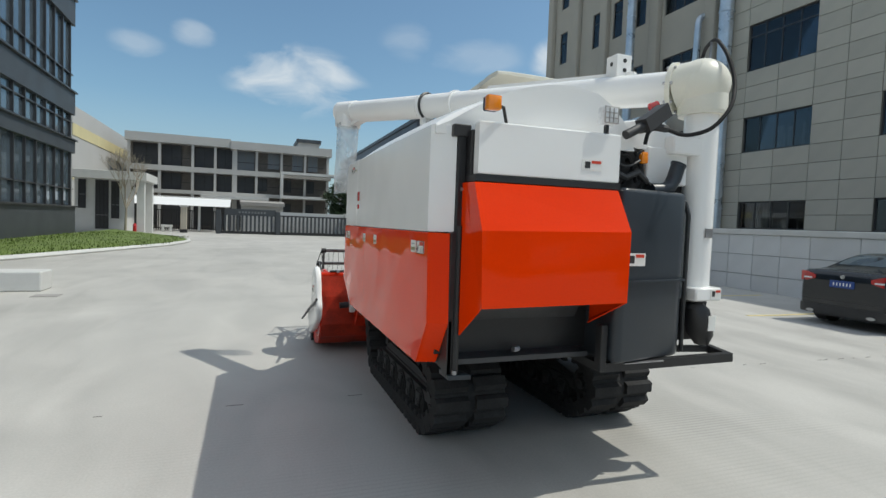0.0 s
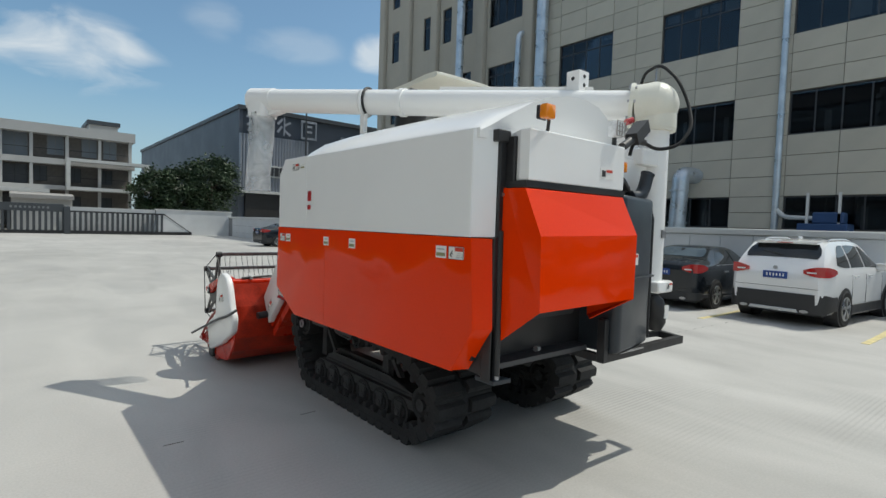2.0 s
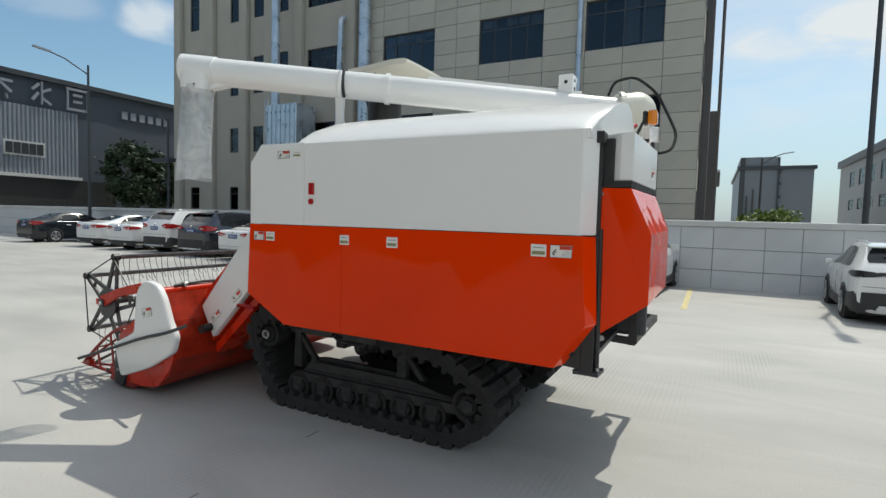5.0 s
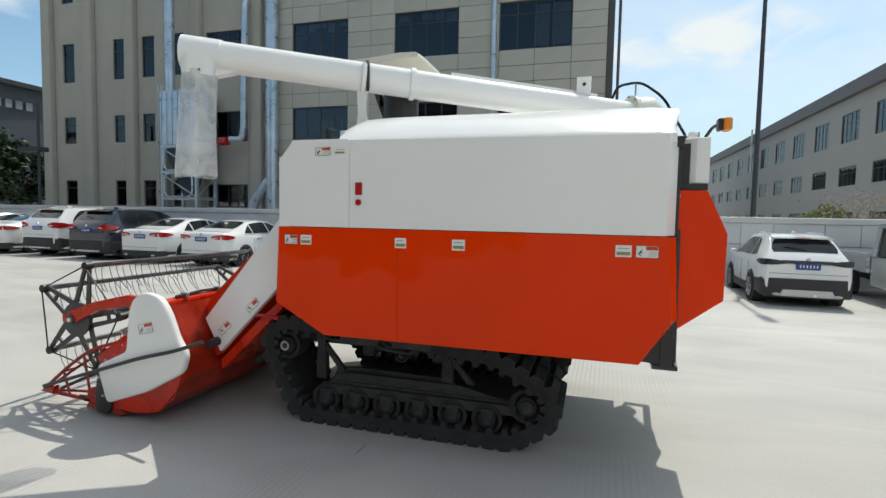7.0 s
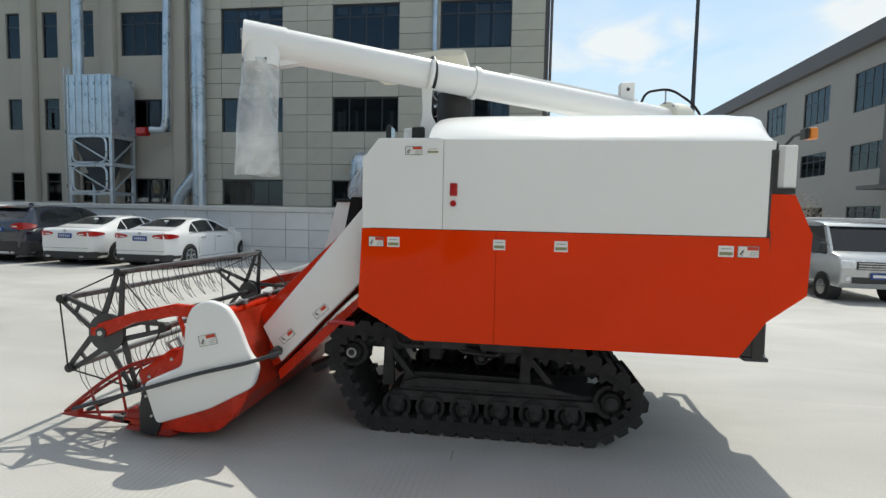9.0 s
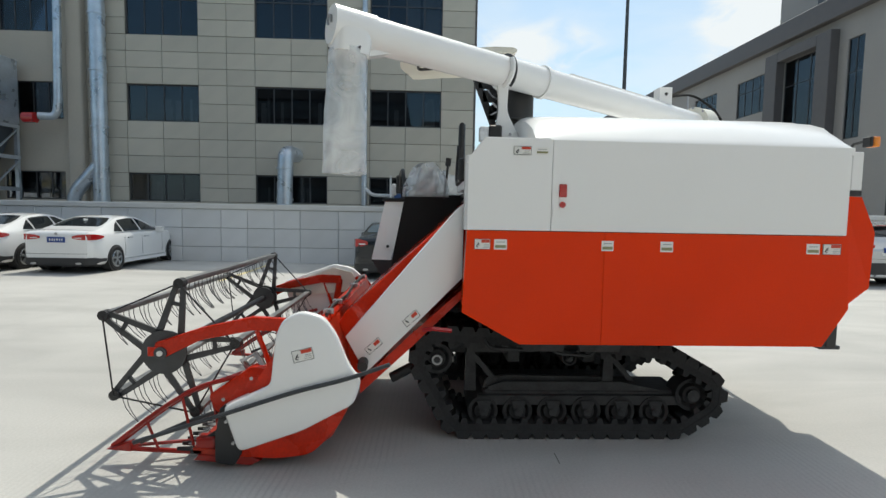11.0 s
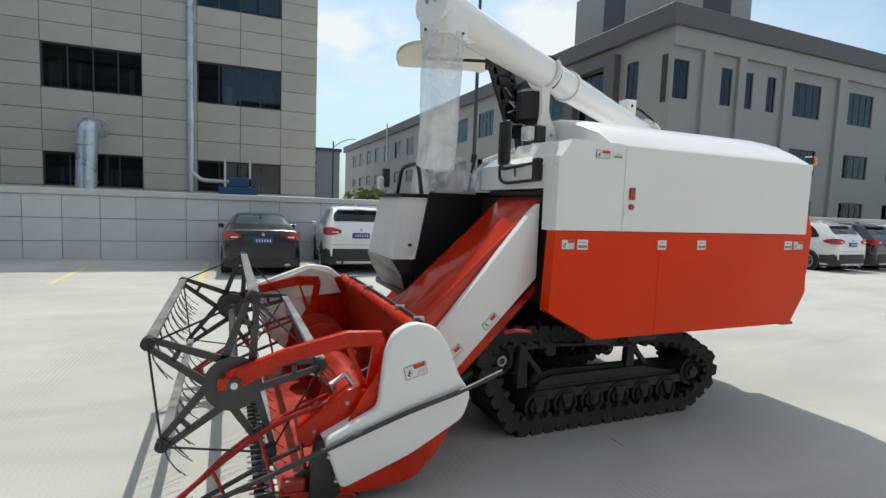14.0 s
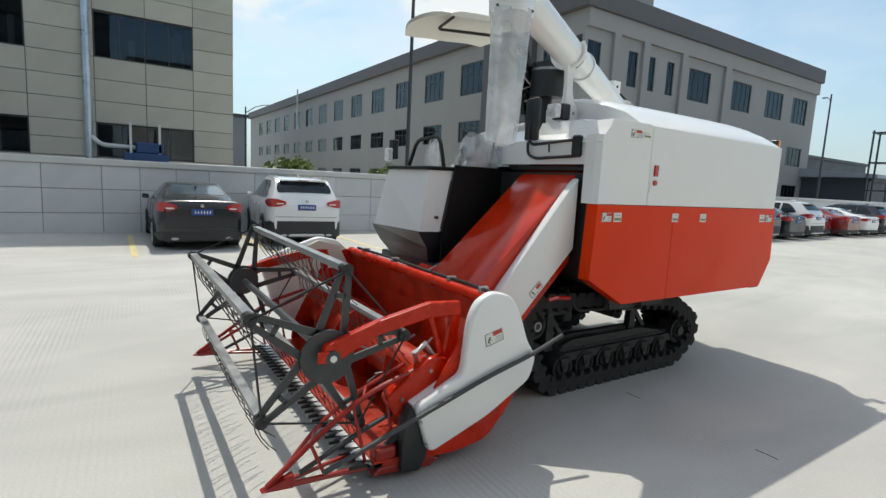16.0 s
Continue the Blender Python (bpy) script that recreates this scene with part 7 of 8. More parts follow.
# brown shafts, ledges and cooling units on the end wall
part("end_pier", box(30.2, 31.6, 2.40, 2.81, 0, 25.6, 0.03), M_CORNICE, factory, "dark brown pier")
part("end_pier", box(38.0, 39.2, 1.87, 2.81, 0, 9.6, 0.03), M_CORNICE, factory, "dark brown pier")
part("end_pipe", rod((36.0, 1.95, 0), (36.0, 1.95, 18), 0.10, 8), M_CORNICE, factory)
for x, z, w in ((44, 6.0, 1.2), (44, 3.6, 0.9), (44, 3.0, 0.8)):
    part("end_ledge", box(x, x + 1.6, 2.81 - w, 2.81, z, z + 0.16), M_COPING, factory)
part("cooling_box", box(44.1, 45.4, 1.6, 2.6, 4.9, 6.0, 0.03), M_CORNICE, factory)

# pipes and ducts on the facade
def facade_pipe(name, pts, r, material, label, category="pipe", flanges=()):
    t = thing(name, pts[0], label, category)
    part("pipe", tube(pts, r, 16), material, t, smooth=True)
    for q in flanges:
        part("flange", tube([(q[0], q[1], q[2] - 0.04), (q[0], q[1], q[2] + 0.04)], r * 1.12, 16), material, t)
    return t


facade_pipe("vent_duct", [(FX - 0.42, 23.4, 1.0), (FX - 0.42, 23.4, 26.3)], 0.40, M_GALV, "tall galvanised round vent duct on the facade", "duct", [(FX - 0.42, 23.4, z) for z in (3.2, 6, 9.0, 12, 15, 18)])
facade_pipe("vent_duct", bend([(FX - 0.42, 24.9, 0.0), (FX - 0.42, 24.9, 2.3), (FX - 0.42, 23.5, 3.9)], 0.6), 0.36, M_GALV, "galvanised duct bend joining the tall duct", "duct")
facade_pipe("vent_duct", bend([(FX - 1.0, 26.25, 6.42), (FX - 0.7, 25.55, 6.42), (FX - 0.7, 25.40, 7.1), (FX - 0.7, 25.25, 13.5), (FX - 0.7, 25.2, 15.2), (FX + 0.1, 25.2, 15.6)], 0.35), 0.20, M_GALV, "thin galvanised duct with an elbow", "duct")
facade_pipe("vent_duct", [(FX - 1.6, 30.4, 9.2), (FX - 1.6, 30.4, 26.2)], 0.30, M_GALV, "galvanised duct above the dust collector", "duct", [(FX - 1.6, 30.4, z) for z in (11.5, 14, 17)])
facade_pipe("downpipe", [(FX - 0.12, 8.98, 0), (FX - 0.12, 8.98, 25.8)], 0.15, M_GALV, "white-grey downpipe on the stone facade", "downpipe", [(FX - 0.12, 8.98, z) for z in (4.0, 7.5, 11, 14.5)])
facade_pipe("drain_pipe", bend([(FX - 0.15, 8.9, 2.9), (FX - 0.3, 8.5, 2.55), (FX - 0.45, 7.0, 2.5)], 0.2), 0.10, M_COPING, "pale drain pipe running to a blue machine", "pipe")
facade_pipe("vent_hood", bend([(FX + 0.1, 12.85, 4.72), (FX - 1.0, 13.15, 4.78), (FX - 1.05, 13.28, 0.0)], 0.45, 8), 0.42, M_GALV, "galvanised gooseneck vent duct", "duct", [(FX - 1.05, 13.2, 3.9), (FX - 1.05, 13.2, 2.2)])
chiller = thing("cooling_unit", (FX - 0.9, 6.7, 0), "blue machine with pale posts under the windows", "machine")
part("casing", box(FX - 1.5, FX - 0.3, 5.9, 7.7, 0, 2.25, 0.03), M_BLUESTEEL, chiller)
part("housing", box(FX - 1.3, FX - 0.5, 6.1, 7.2, 2.25, 2.75, 0.05), M_BLUESTEEL, chiller)
for y in (6.25, 7.4):
    part("post", box(FX - 1.3, FX - 1.22, y - 0.05, y + 0.05, 2.2, 3.6), M_COPING, chiller)

# dust collector
dc = thing("dust_collector", (25.4, 29.2, 0), "large galvanised dust collector on an open steel frame", "machine")
part("hopper_box", box(24.6, 26.5, 27.6, 30.5, 5.95, 9.4, 0.03), M_GALV, dc)
for i in range(7):
    y = 27.75 + i * 0.43
    part("casing_rib", box(24.54, 24.6, y, y + 0.08, 5.98, 9.35), M_GALV, dc)
for y in (27.62, 30.3):
    for x in (24.62, 26.3):
        part("leg", box(x, x + 0.18, y, y + 0.18, 0, 5.95), M_GALV, dc)
for z in (0.9, 2.4, 4.1, 5.75):
    part("cross_beam", box(24.60, 24.72, 27.62, 30.48, z, z + 0.2), M_GALV, dc)
    part("side_beam", box(24.62, 26.48, 27.60, 27.70, z, z + 0.2), M_GALV, dc)
for z in (2.6, 4.3):
    part("brace", bar((24.66, 27.7, z), (24.66, 30.4, z + 1.45), 0.07, 0.07), M_GALV, dc)
    part("brace", bar((24.7, 27.64, z), (26.4, 27.64, z + 1.45), 0.07, 0.07), M_GALV, dc)
    ring = smooth_profile([(27.95, z), (30.2, z), (30.2, z + 1.5), (27.95, z + 1.5)], 0.5, 5)
    part("opening_rim", tube([(24.58, a, b) for a, b in ring + ring[:1]], 0.06, 6), M_GALV, dc)
part("hopper", loft([[(24.7, 27.8, 5.9), (26.4, 27.8, 5.9), (26.4, 30.3, 5.9), (24.7, 30.3, 5.9)], [(25.3, 28.8, 2.6), (25.8, 28.8, 2.6), (25.8, 29.3, 2.6), (25.3, 29.3, 2.6)]]), M_GREYCLAD, dc)
for s in (30.6, 30.9):
    part("ladder_rail", box(24.9, 24.95, s, s + 0.04, 0, 9.9), M_GALV, dc)
part("fan_motor", rod((25.9, 26.3, 6.3), (25.9, 26.9, 6.3), 0.28, 16), M_REDLENS, dc, "red fan motor")

# ---- the grey workshop building behind ----
BX, BY = 29.04, -24.62
shop = thing("workshop_building", (60, -46, 0), "long three-storey grey-brown workshop building with a dark cornice", "building")
WALL_TOP, EAVE, LIP = 16.25, 17.85, 0.6
tall = [(-26.6, -24.95), (-31.5, -30.2), (-34.05, -33.1), (-36.95, -35.8), (-43.2, -39.4), (-51.3, -47.4), (-58.6, -54.6), (-64.9, -61.0)]
srows = [(1.4, 3.4), (5.75, 8.0), (10.85, 13.88)]
hb = [(a, b, lo, hi) for a, b in tall for lo, hi in srows]
part("wall", sheet_wall("x", BX, -67.05, BY, 0, WALL_TOP, hb, 0.35), M_GREYB, shop, "grey-brown rendered wall")
lrows = [(1.6, 3.1), (6.1, 8.35), (11.15, 14.5)]
ax = [(42.55 + 7.78 * i, 46.85 + 7.78 * i) for i in range(13)]
ha = [(a, b, lo, hi) for a, b in ax for lo, hi in lrows] + [(32.5, 33.9, 7.4, 14.5), (36.1, 40.4, 8.6, 14.7), (36.1, 40.4, 0.0, 4.2)]
part("wall", sheet_wall("y", BY, BX + 0.36, 150, 0, WALL_TOP, ha, 0.35), M_GREYB, shop, "grey-brown rendered wall")
part("cornice", box(BX - LIP, 150.5, -67.25, BY + LIP, WALL_TOP, EAVE, 0.06), M_CORNICE, shop, "dark brown cornice")
part("end_wall", box(BX + 0.36, 150, -67.05, -66.75, 0, WALL_TOP), M_GREYB, shop)
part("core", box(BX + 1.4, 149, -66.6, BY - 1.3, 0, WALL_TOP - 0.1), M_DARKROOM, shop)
pent = part("roof_house", box(33, 46.2, -38.2, -28, EAVE, 24.5), M_GREYB, shop)
part("roof_window", box(32.96, 33.0, -35.5, -32.0, 19.0, 22.6), M_WFRAME, pent)
part("roof_window", box(38.5, 41.5, -28, -27.96, 19.6, 23.2), M_WFRAME, pent)
for a, b in tall:
    for lo, hi in srows:
        window_x(shop, BX, a, b, lo, hi, 1 if b - a < 1.0 else 2 if b - a < 2.2 else 4, 0.0)
for a, b in ax:
    for lo, hi in lrows:
        window_y(shop, BY, a, b, lo, hi, 4)
window_y(shop, BY, 32.5, 33.9, 7.4, 14.5, 2)
window_y(shop, BY, 36.1, 40.4, 8.6, 14.7, 3)
part("portal", box(34.7, 36.1, BY, BY + 0.7, 4.6, 15.5, 0.03), M_CORNICE, shop, "dark brown portal frame")
part("portal", box(40.4, 41.9, BY, BY + 0.7, 4.6, 15.5, 0.03), M_CORNICE, shop, "dark brown portal frame")
part("portal", box(36.1, 40.4, BY, BY + 0.7, 14.7, 15.5, 0.03), M_CORNICE, shop, "dark brown portal frame")
part("shutter", box(36.1, 40.4, BY - 0.2, BY - 0.1, 0, 4.2), M_CORR, shop)
part("door_canopy", box(34.2, 42.4, BY, BY + 2.0, 4.3, 4.6), M_CORNICE, shop)
# raised strips between the sunk window bays of the gable end
for a, b in ((-28.75, -27.9), (-32.75, -31.9), (-38.6, -37.75)):
    part("pier", box(BX - 0.30, BX, a, b, 0, 14.85), M_GREYB, shop)
part("pier", box(BX - 0.30, BX, -67.05, -45.35, 14.85, WALL_TOP - 0.003), M_GREYB, shop)
part("pier", box(BX - 0.30, BX, -46.4, -45.35, 0, 14.85), M_GREYB, shop)
part("lintel_band", box(BX - 0.30, BX, -45.35, BY, 14.85, WALL_TOP - 0.003), M_GREYB, shop)
ac = part("air_conditioner", box(BX - 0.45, BX - 0.05, -59.2, -58.2, 3.6, 4.3, 0.03), M_COPING, shop)
part("fan_grille", rod((BX - 0.46, -58.8, 3.95), (BX - 0.44, -58.8, 3.95), 0.24, 16), M_TRIM, ac)
part("roof_pipe", rod((104, BY + 0.9, 10.8), (104, BY + 0.9, 18.6), 0.16, 8), M_COPING, shop)

# far, low sheds and blocks
def block(name, x0, x1, y0, y1, h, material, label, category="building", win=()):
    t = thing(name, ((x0 + x1) / 2, (y0 + y1) / 2, 0), label, category)
    part("wall", box(x0, x1, y0, y1, 0, h), material, t)
    part("roof", box(x0 - 0.3, x1 + 0.3, y0 - 0.3, y1 + 0.3, h, h + 0.5), M_GREYCLAD, t)
    return t


far1 = block("distant_building", 90, 120, -11.0, -1.5, 10.6, M_HAZED, "distant plain slate-blue block beyond the wall, paled with haze")
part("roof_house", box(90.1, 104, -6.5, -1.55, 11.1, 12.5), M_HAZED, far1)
part("corner_band", box(89.9, 90.0, -2.2, -1.5, 0, 12.4), M_GREYCLAD, far1)
for y, h in ((-2.6, 6.5), (-3.4, 7.6), (-6.6, 12.4)):
    part("drain_pipe", box(89.8, 90.0, y - 0.12, y + 0.12, 0, h), M_GREYCLAD, far1)
for z in (4.2, 6.2, 8.2, 10.0):
    part("pipe_clamp", box(89.75, 90.0, -6.95, -6.6, z, z + 0.45), M_GREYCLAD, far1)
block("distant_shed", 40, 75, -120, -85, 9, M_GREYCLAD, "distant dark grey shed")
shed = block("open_shed", 22, 40, -78, -66, 4.2, M_GREYCLAD, "low open shed with a grey metal roof")
part("shed_roof", prism([(21, 4.6), (41, 4.6), (41, 5.0), (31, 5.8), (21, 5.0)], "y", -79, -65), M_CORR, shed)
stair_tower = thing("steel_tower", (20, -62, 0), "slim open steel stair tower far off", "tower")
for x in (18.8, 20.6):
    for y in (-63, -61.2):
        part("post", box(x, x + 0.15, y, y + 0.15, 0, 9.5), M_POLE, stair_tower)
for z in (3, 6, 9.2):
    part("deck", box(18.7, 20.8, -63.1, -61.0, z, z + 0.12), M_POLE, stair_tower)

# ---- across the gate: offices, warehouse, guardhouse, glass tower ----
office = thing("office_building", (-1.5, 68, 0), "three-storey pale office building with open balconies", "building")
oy, ox0, ox1 = 62.0, -12.2, 8.7
part("core", box(ox0, ox1, oy + 1.2, oy + 12, 0, 9.2), M_BRICK, office, "grey brick wall")
part("balcony_slab", box(ox0 - 0.1, ox1 + 0.2, oy - 0.1, oy + 1.2, 3.85, 4.25), M_OFFICE, office)
part("balcony_slab", box(ox0 - 0.1, ox1 + 0.2, oy - 0.1, oy + 1.2, 6.25, 6.80), M_OFFICE, office)
part("parapet", box(ox0 - 0.2, -2.2, oy - 0.2, oy + 12, 9.2, 10.12), M_OFFICE, office)
part("parapet", box(-2.2, ox1 + 0.2, oy - 0.35, oy + 12, 9.05, 9.95), M_OFFICE, office)
part("roof_house", box(5.3, 7.8, oy + 3, oy + 8, 9.95, 11.1), M_OFFICE, office)
part("roof_cap", box(5.1, 8.0, oy + 2.7, oy + 8.3, 10.9, 11.3), M_GREYCLAD, office)
bays = (-12.05, -9.2, -6.0, -3.75, -1.75, 0.55, 3.25, 5.88, 8.5)
for x in bays:
    w = 0.26 if x == -1.75 else 0.13
    part("column", box(x - w, x + w, oy - 0.05, oy + 0.3, 0, 9.2), M_OFFICE, office)
# windows by bay: how far along the bay they begin and end
spans = ((0.06, 0.94), (0.03, 0.62), (0.04, 0.94), (0.06, 0.92), (0.06, 0.90), (0.45, 0.94), (0.47, 0.95), (0.16, 0.60))
for row, (z0, z1) in enumerate(((0.4, 3.3), (4.3, 6.1), (6.9, 9.1))):
    for k, ((a, b), (lo, hi)) in enumerate(zip(zip(bays, bays[1:]), spans)):
        if row < 2 and k > 4:
            lo, hi = 0.05, 0.45
        c, e = a + (b - a) * lo, a + (b - a) * hi
        pale = k > 3 and row == 2
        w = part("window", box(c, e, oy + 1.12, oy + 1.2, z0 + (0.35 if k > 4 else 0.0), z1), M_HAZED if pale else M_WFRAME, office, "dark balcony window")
        for q in (c + 0.04, (c + e) / 2, e - 0.04):
            part("mullion", box(q - 0.04, q + 0.04, oy + 1.06, oy + 1.12, z0 + (0.35 if k > 4 else 0.0), z1), M_REELBAR if pale else M_INK, w)
        if row:
            part("balcony_rail", box(a + 0.2, b - 0.2, oy + 0.02, oy + 0.06, z0 + 0.75, z0 + 0.80), M_INK, office)
part("wing_frame", box(3.1, 10.0, oy - 1.6, oy - 0.4, 3.85, 4.15), M_COPING, office)
part("wing_frame", box(3.1, 10.0, oy - 1.6, oy - 0.4, 6.55, 6.85), M_COPING, office)
for x in (3.1, 9.7):
    part("wing_frame", box(x, x + 0.3, oy - 1.6, oy - 0.4, 4.15, 6.55), M_COPING, office)
part("entrance_canopy", box(-5.05, 1.85, oy - 1.6, oy - 0.1, 3.45, 3.82), M_COPING, office, "white slab over the entrance")

wh = thing("warehouse", (32, 85, 0), "dark slate warehouse with a corrugated silver front and raised sign shapes", "building")
part("side_wall", box(18.25, 18.65, 58.4, 113, 0, 13.7), M_SLATECLAD, wh)
part("front_wall", box(18.65, 48, 58.7, 59.1, 0, 13.7), M_SLATECLAD, wh)
part("roof", box(18.05, 48.2, 58.2, 113.2, 13.7, 14.15), M_GREYCLAD, wh)
part("back_wall", box(18.65, 48, 112.6, 113, 0, 13.7), M_SLATECLAD, wh)
part("far_wall", box(47.6, 48, 59.1, 112.6, 0, 13.7), M_SLATECLAD, wh)
rib = part("cladding_rib", prism([(18.26, 58.4), (18.37, 58.22), (18.49, 58.22), (18.60, 58.4)], "z", 4.85, 11.1), M_CORR, wh, "ribbed silver steel cladding")
for i in range(1, 24):
    again(rib, (0.34 * i, 0, 0))
part("clad_sill", box(18.15, 26.6, 58.0, 58.5, 4.55, 4.85), M_COPING, wh)
# flat black sheet that stands for the shade in the recess below
part("dark_bay", box(19.0, 30, 58.3, 58.6, 0, 4.5), M_INK, wh)
fw = part("front_window", box(20.2, 23.4, 58.05, 58.2, 6.45, 7.8), M_COPING, wh, "pale framed strip window")
for i in range(5):
    part("pane", box(20.35 + i * 0.60, 20.87 + i * 0.60, 58.0, 58.05, 6.62, 7.62), M_WFRAME, fw)


def sign_glyph(x, w, strokes):
    """Raised strokes of an unreadable sign, in parts of its width and height."""
    for u0, v0, u1, v1 in strokes:
        part("sign_bar", bar((x + u0 * w, 58.1, 11.4 + v0 * 2.1), (x + u1 * w, 58.1, 11.4 + v1 * 2.1), 0.12, 0.24), M_CORR, wh)


sign_glyph(18.9, 2.1, ((0.0, 0.75, 1.0, 0.75), (0.5, 1.0, 0.5, 0.35), (0.5, 0.7, 0.05, 0.3), (0.5, 0.7, 0.95, 0.3), (0.1, 0.0, 0.2, 0.2), (0.45, 0.0, 0.5, 0.2), (0.8, 0.0, 0.75, 0.2)))
sign_glyph(22.3, 1.7, ((0.1, 0.6, 0.45, 0.9), (0.1, 0.15, 0.4, 0.5), (0.55, 1.0, 0.55, 0.0), (0.55, 0.55, 1.0, 0.75), (0.55, 0.3, 1.0, 0.05)))
sign_glyph(25.3, 2.0, ((0.0, 0.95, 1.0, 0.95), (0.05, 0.95, 0.05, 0.0), (0.95, 0.95, 0.95, 0.0), (0.3, 0.7, 0.7, 0.7), (0.3, 0.4, 0.7, 0.4), (0.0, 0.03, 1.0, 0.03)))
for i in range(6):
    part("sign_bar", box(30.8 + i * 0.95, 31.4 + i * 0.95, 58.5, 58.62, 11.5, 12.3), M_CORR, wh)

guard = thing("guardhouse", (-9.6, 46, 0), "white gatehouse with a flat canopy and columns", "building")
part("wall", box(-12.2, -8.9, 45, 48, 0, 4.0), M_COPING, guard)
part("canopy", box(-12.2, -7.3, 43.6, 48.4, 4.0, 4.6, 0.02), M_COPING, guard)
for x, y in ((-7.75, 44.2), (-7.75, 47.6)):
    part("column", box(x - 0.25, x + 0.25, y - 0.25, y + 0.25, 0, 4.0), M_COPING, guard)
for c, e, z0, z1, n in ((-11.92, -11.50, 1.8, 3.95, 1), (-10.84, -10.05, 0.3, 3.95, 3), (-9.82, -9.35, 1.1, 3.9, 2)):
    w = part("window", box(c, e, 44.94, 45.02, z0, z1), M_WFRAME, guard, "dark framed gatehouse window")
    for i in range(n + 1):
        q = c + (e - c) * i / n
        part("mullion", box(q - 0.03, q + 0.03, 44.90, 44.938, z0, z1), M_INK, w)
    part("mullion", box(c, e, 44.90, 44.938, z0 + 1.0, z0 + 1.06), M_REELBAR, w)
port = thing("carport", (-5.5, 56, 0), "long white flat-roofed carport behind the gate", "carport")
part("roof", prism([(53.0, 2.45), (54.3, 3.2), (57, 3.4), (57, 3.2), (53.5, 2.4)], "x", -11.5, -1.85), M_CARWHITE, port)
for x in (-11.2, -9.0, -4.6, -2.2):
    part("post", box(x - 0.10, x + 0.10, 54, 54.2, 0, 2.5), M_COPING, port)
part("lean_roof", prism([(54.0, 2.75), (54.0, 3.05), (56.5, 3.3), (56.5, 3.1)], "x", -1.0, 3.2), M_GREYB, port, "grey stepped roof beside the carport")
part("lean_wall", box(-0.9, 3.1, 54.6, 56.4, 0, 2.8), M_OFFICE, port)

gate = thing("sliding_gate", (3, 50, 0), "long dark steel bar gate", "gate")
part("top_rail", box(-2.6, 9.3, 49.96, 50.04, 1.72, 1.84), M_BLACK, gate)
part("bottom_rail", box(-2.6, 11.4, 49.88, 50.12, 0.03, 0.28), M_BLACK, gate)
bm0 = box(-2.58, -2.40, 49.96, 50.04, 0.28, 1.72)
b0 = part("gate_bar", bm0, M_GREYCLAD, gate)
for i in range(1, 33):
    again(b0, (i * 0.36, 0, 0))
part("gate_stay", rod((9.25, 50.0, 1.75), (11.3, 50.0, 0.26), 0.03, 6), M_BLACK, gate)
for x in (-2.7, 2.4):
    part("gate_post", box(x - 0.2, x + 0.2, 49.8, 50.2, 0, 2.15, 0.02), M_GREYCLAD, gate)
sb = part("sign_board", box(-2.2, 2.2, 49.92, 49.98, 1.70, 2.30, 0.01), M_GREYCLAD, gate, "dark board with pale illegible lettering")
for i in range(9):
    part("lettering", box(-1.0 + i * 0.27, -0.86 + i * 0.27, 49.90, 49.918, 1.92, 2.08), M_REELBAR, sb)
# pillar, benches and bar fence behind the gate
pillar = thing("gate_pillar", (-5.48, 50, 0), "square pale pillar with a dark foot beside the gate", "pillar")
part("shaft", box(-5.72, -5.24, 49.76, 50.24, 0.3, 2.25, 0.01), M_RENDER, pillar)
part("cap", box(-5.80, -5.16, 49.68, 50.32, 2.25, 2.42, 0.02), M_OFFICE, pillar)
part("foot", box(-5.76, -5.20, 49.72, 50.28, 0, 0.3, 0.01), M_BLACK, pillar)
bench = thing("barrier_block", (-6.8, 50, 0), "low white road barrier by the gate", "barrier")
part("beam", box(-7.25, -6.35, 49.9, 50.1, 0.42, 0.66, 0.03, 2), M_COPING, bench)
for x in (-7.1, -6.5):
    part("foot", box(x - 0.07, x + 0.07, 49.82, 50.18, 0, 0.42, 0.01), M_COPING, bench)
fence = thing("bar_fence", (-7, 57.5, 0), "dark steel bar fence behind the carport", "fence")
part("top_rail", box(-11.4, -2.4, 57.46, 57.54, 1.95, 2.05), M_BLACK, fence)
part("bottom_rail", box(-11.4, -2.4, 57.46, 57.54, 0.15, 0.25), M_BLACK, fence)
f0 = part("bar", box(-11.4, -11.32, 57.47, 57.53, 0.0, 1.95), M_BLACK, fence)
for i in range(1, 45):
    again(f0, (i * 0.2, 0, 0))

tower = thing("glass_building", (-19, 24, 0), "dark grey office building with sky-blue ribbon windows", "building")
tx, ty0, ty1 = -9.2, 8.0, 34.0
part("core", box(-32, tx - 0.25, ty0, ty1, 0, 16), M_GREYCLAD, tower)
bands = [(0, 1.85), (4.75, 5.5), (6.85, 8.1), (11.7, 13.1), (15.5, 17)]
for lo, hi in bands:
    part("spandrel", box(tx - 0.26, tx, ty0 - 0.05, ty1 + 0.05, lo, hi, 0.01), M_GREYCLAD, tower)
    part("ledge", box(tx - 0.2, tx + 0.12, ty0 - 0.1, ty1 + 0.1, hi - 0.08, hi), M_WFRAME, tower)
glz = [(1.85, 4.75), (5.5, 6.85), (8.1, 11.7), (13.1, 15.5)]
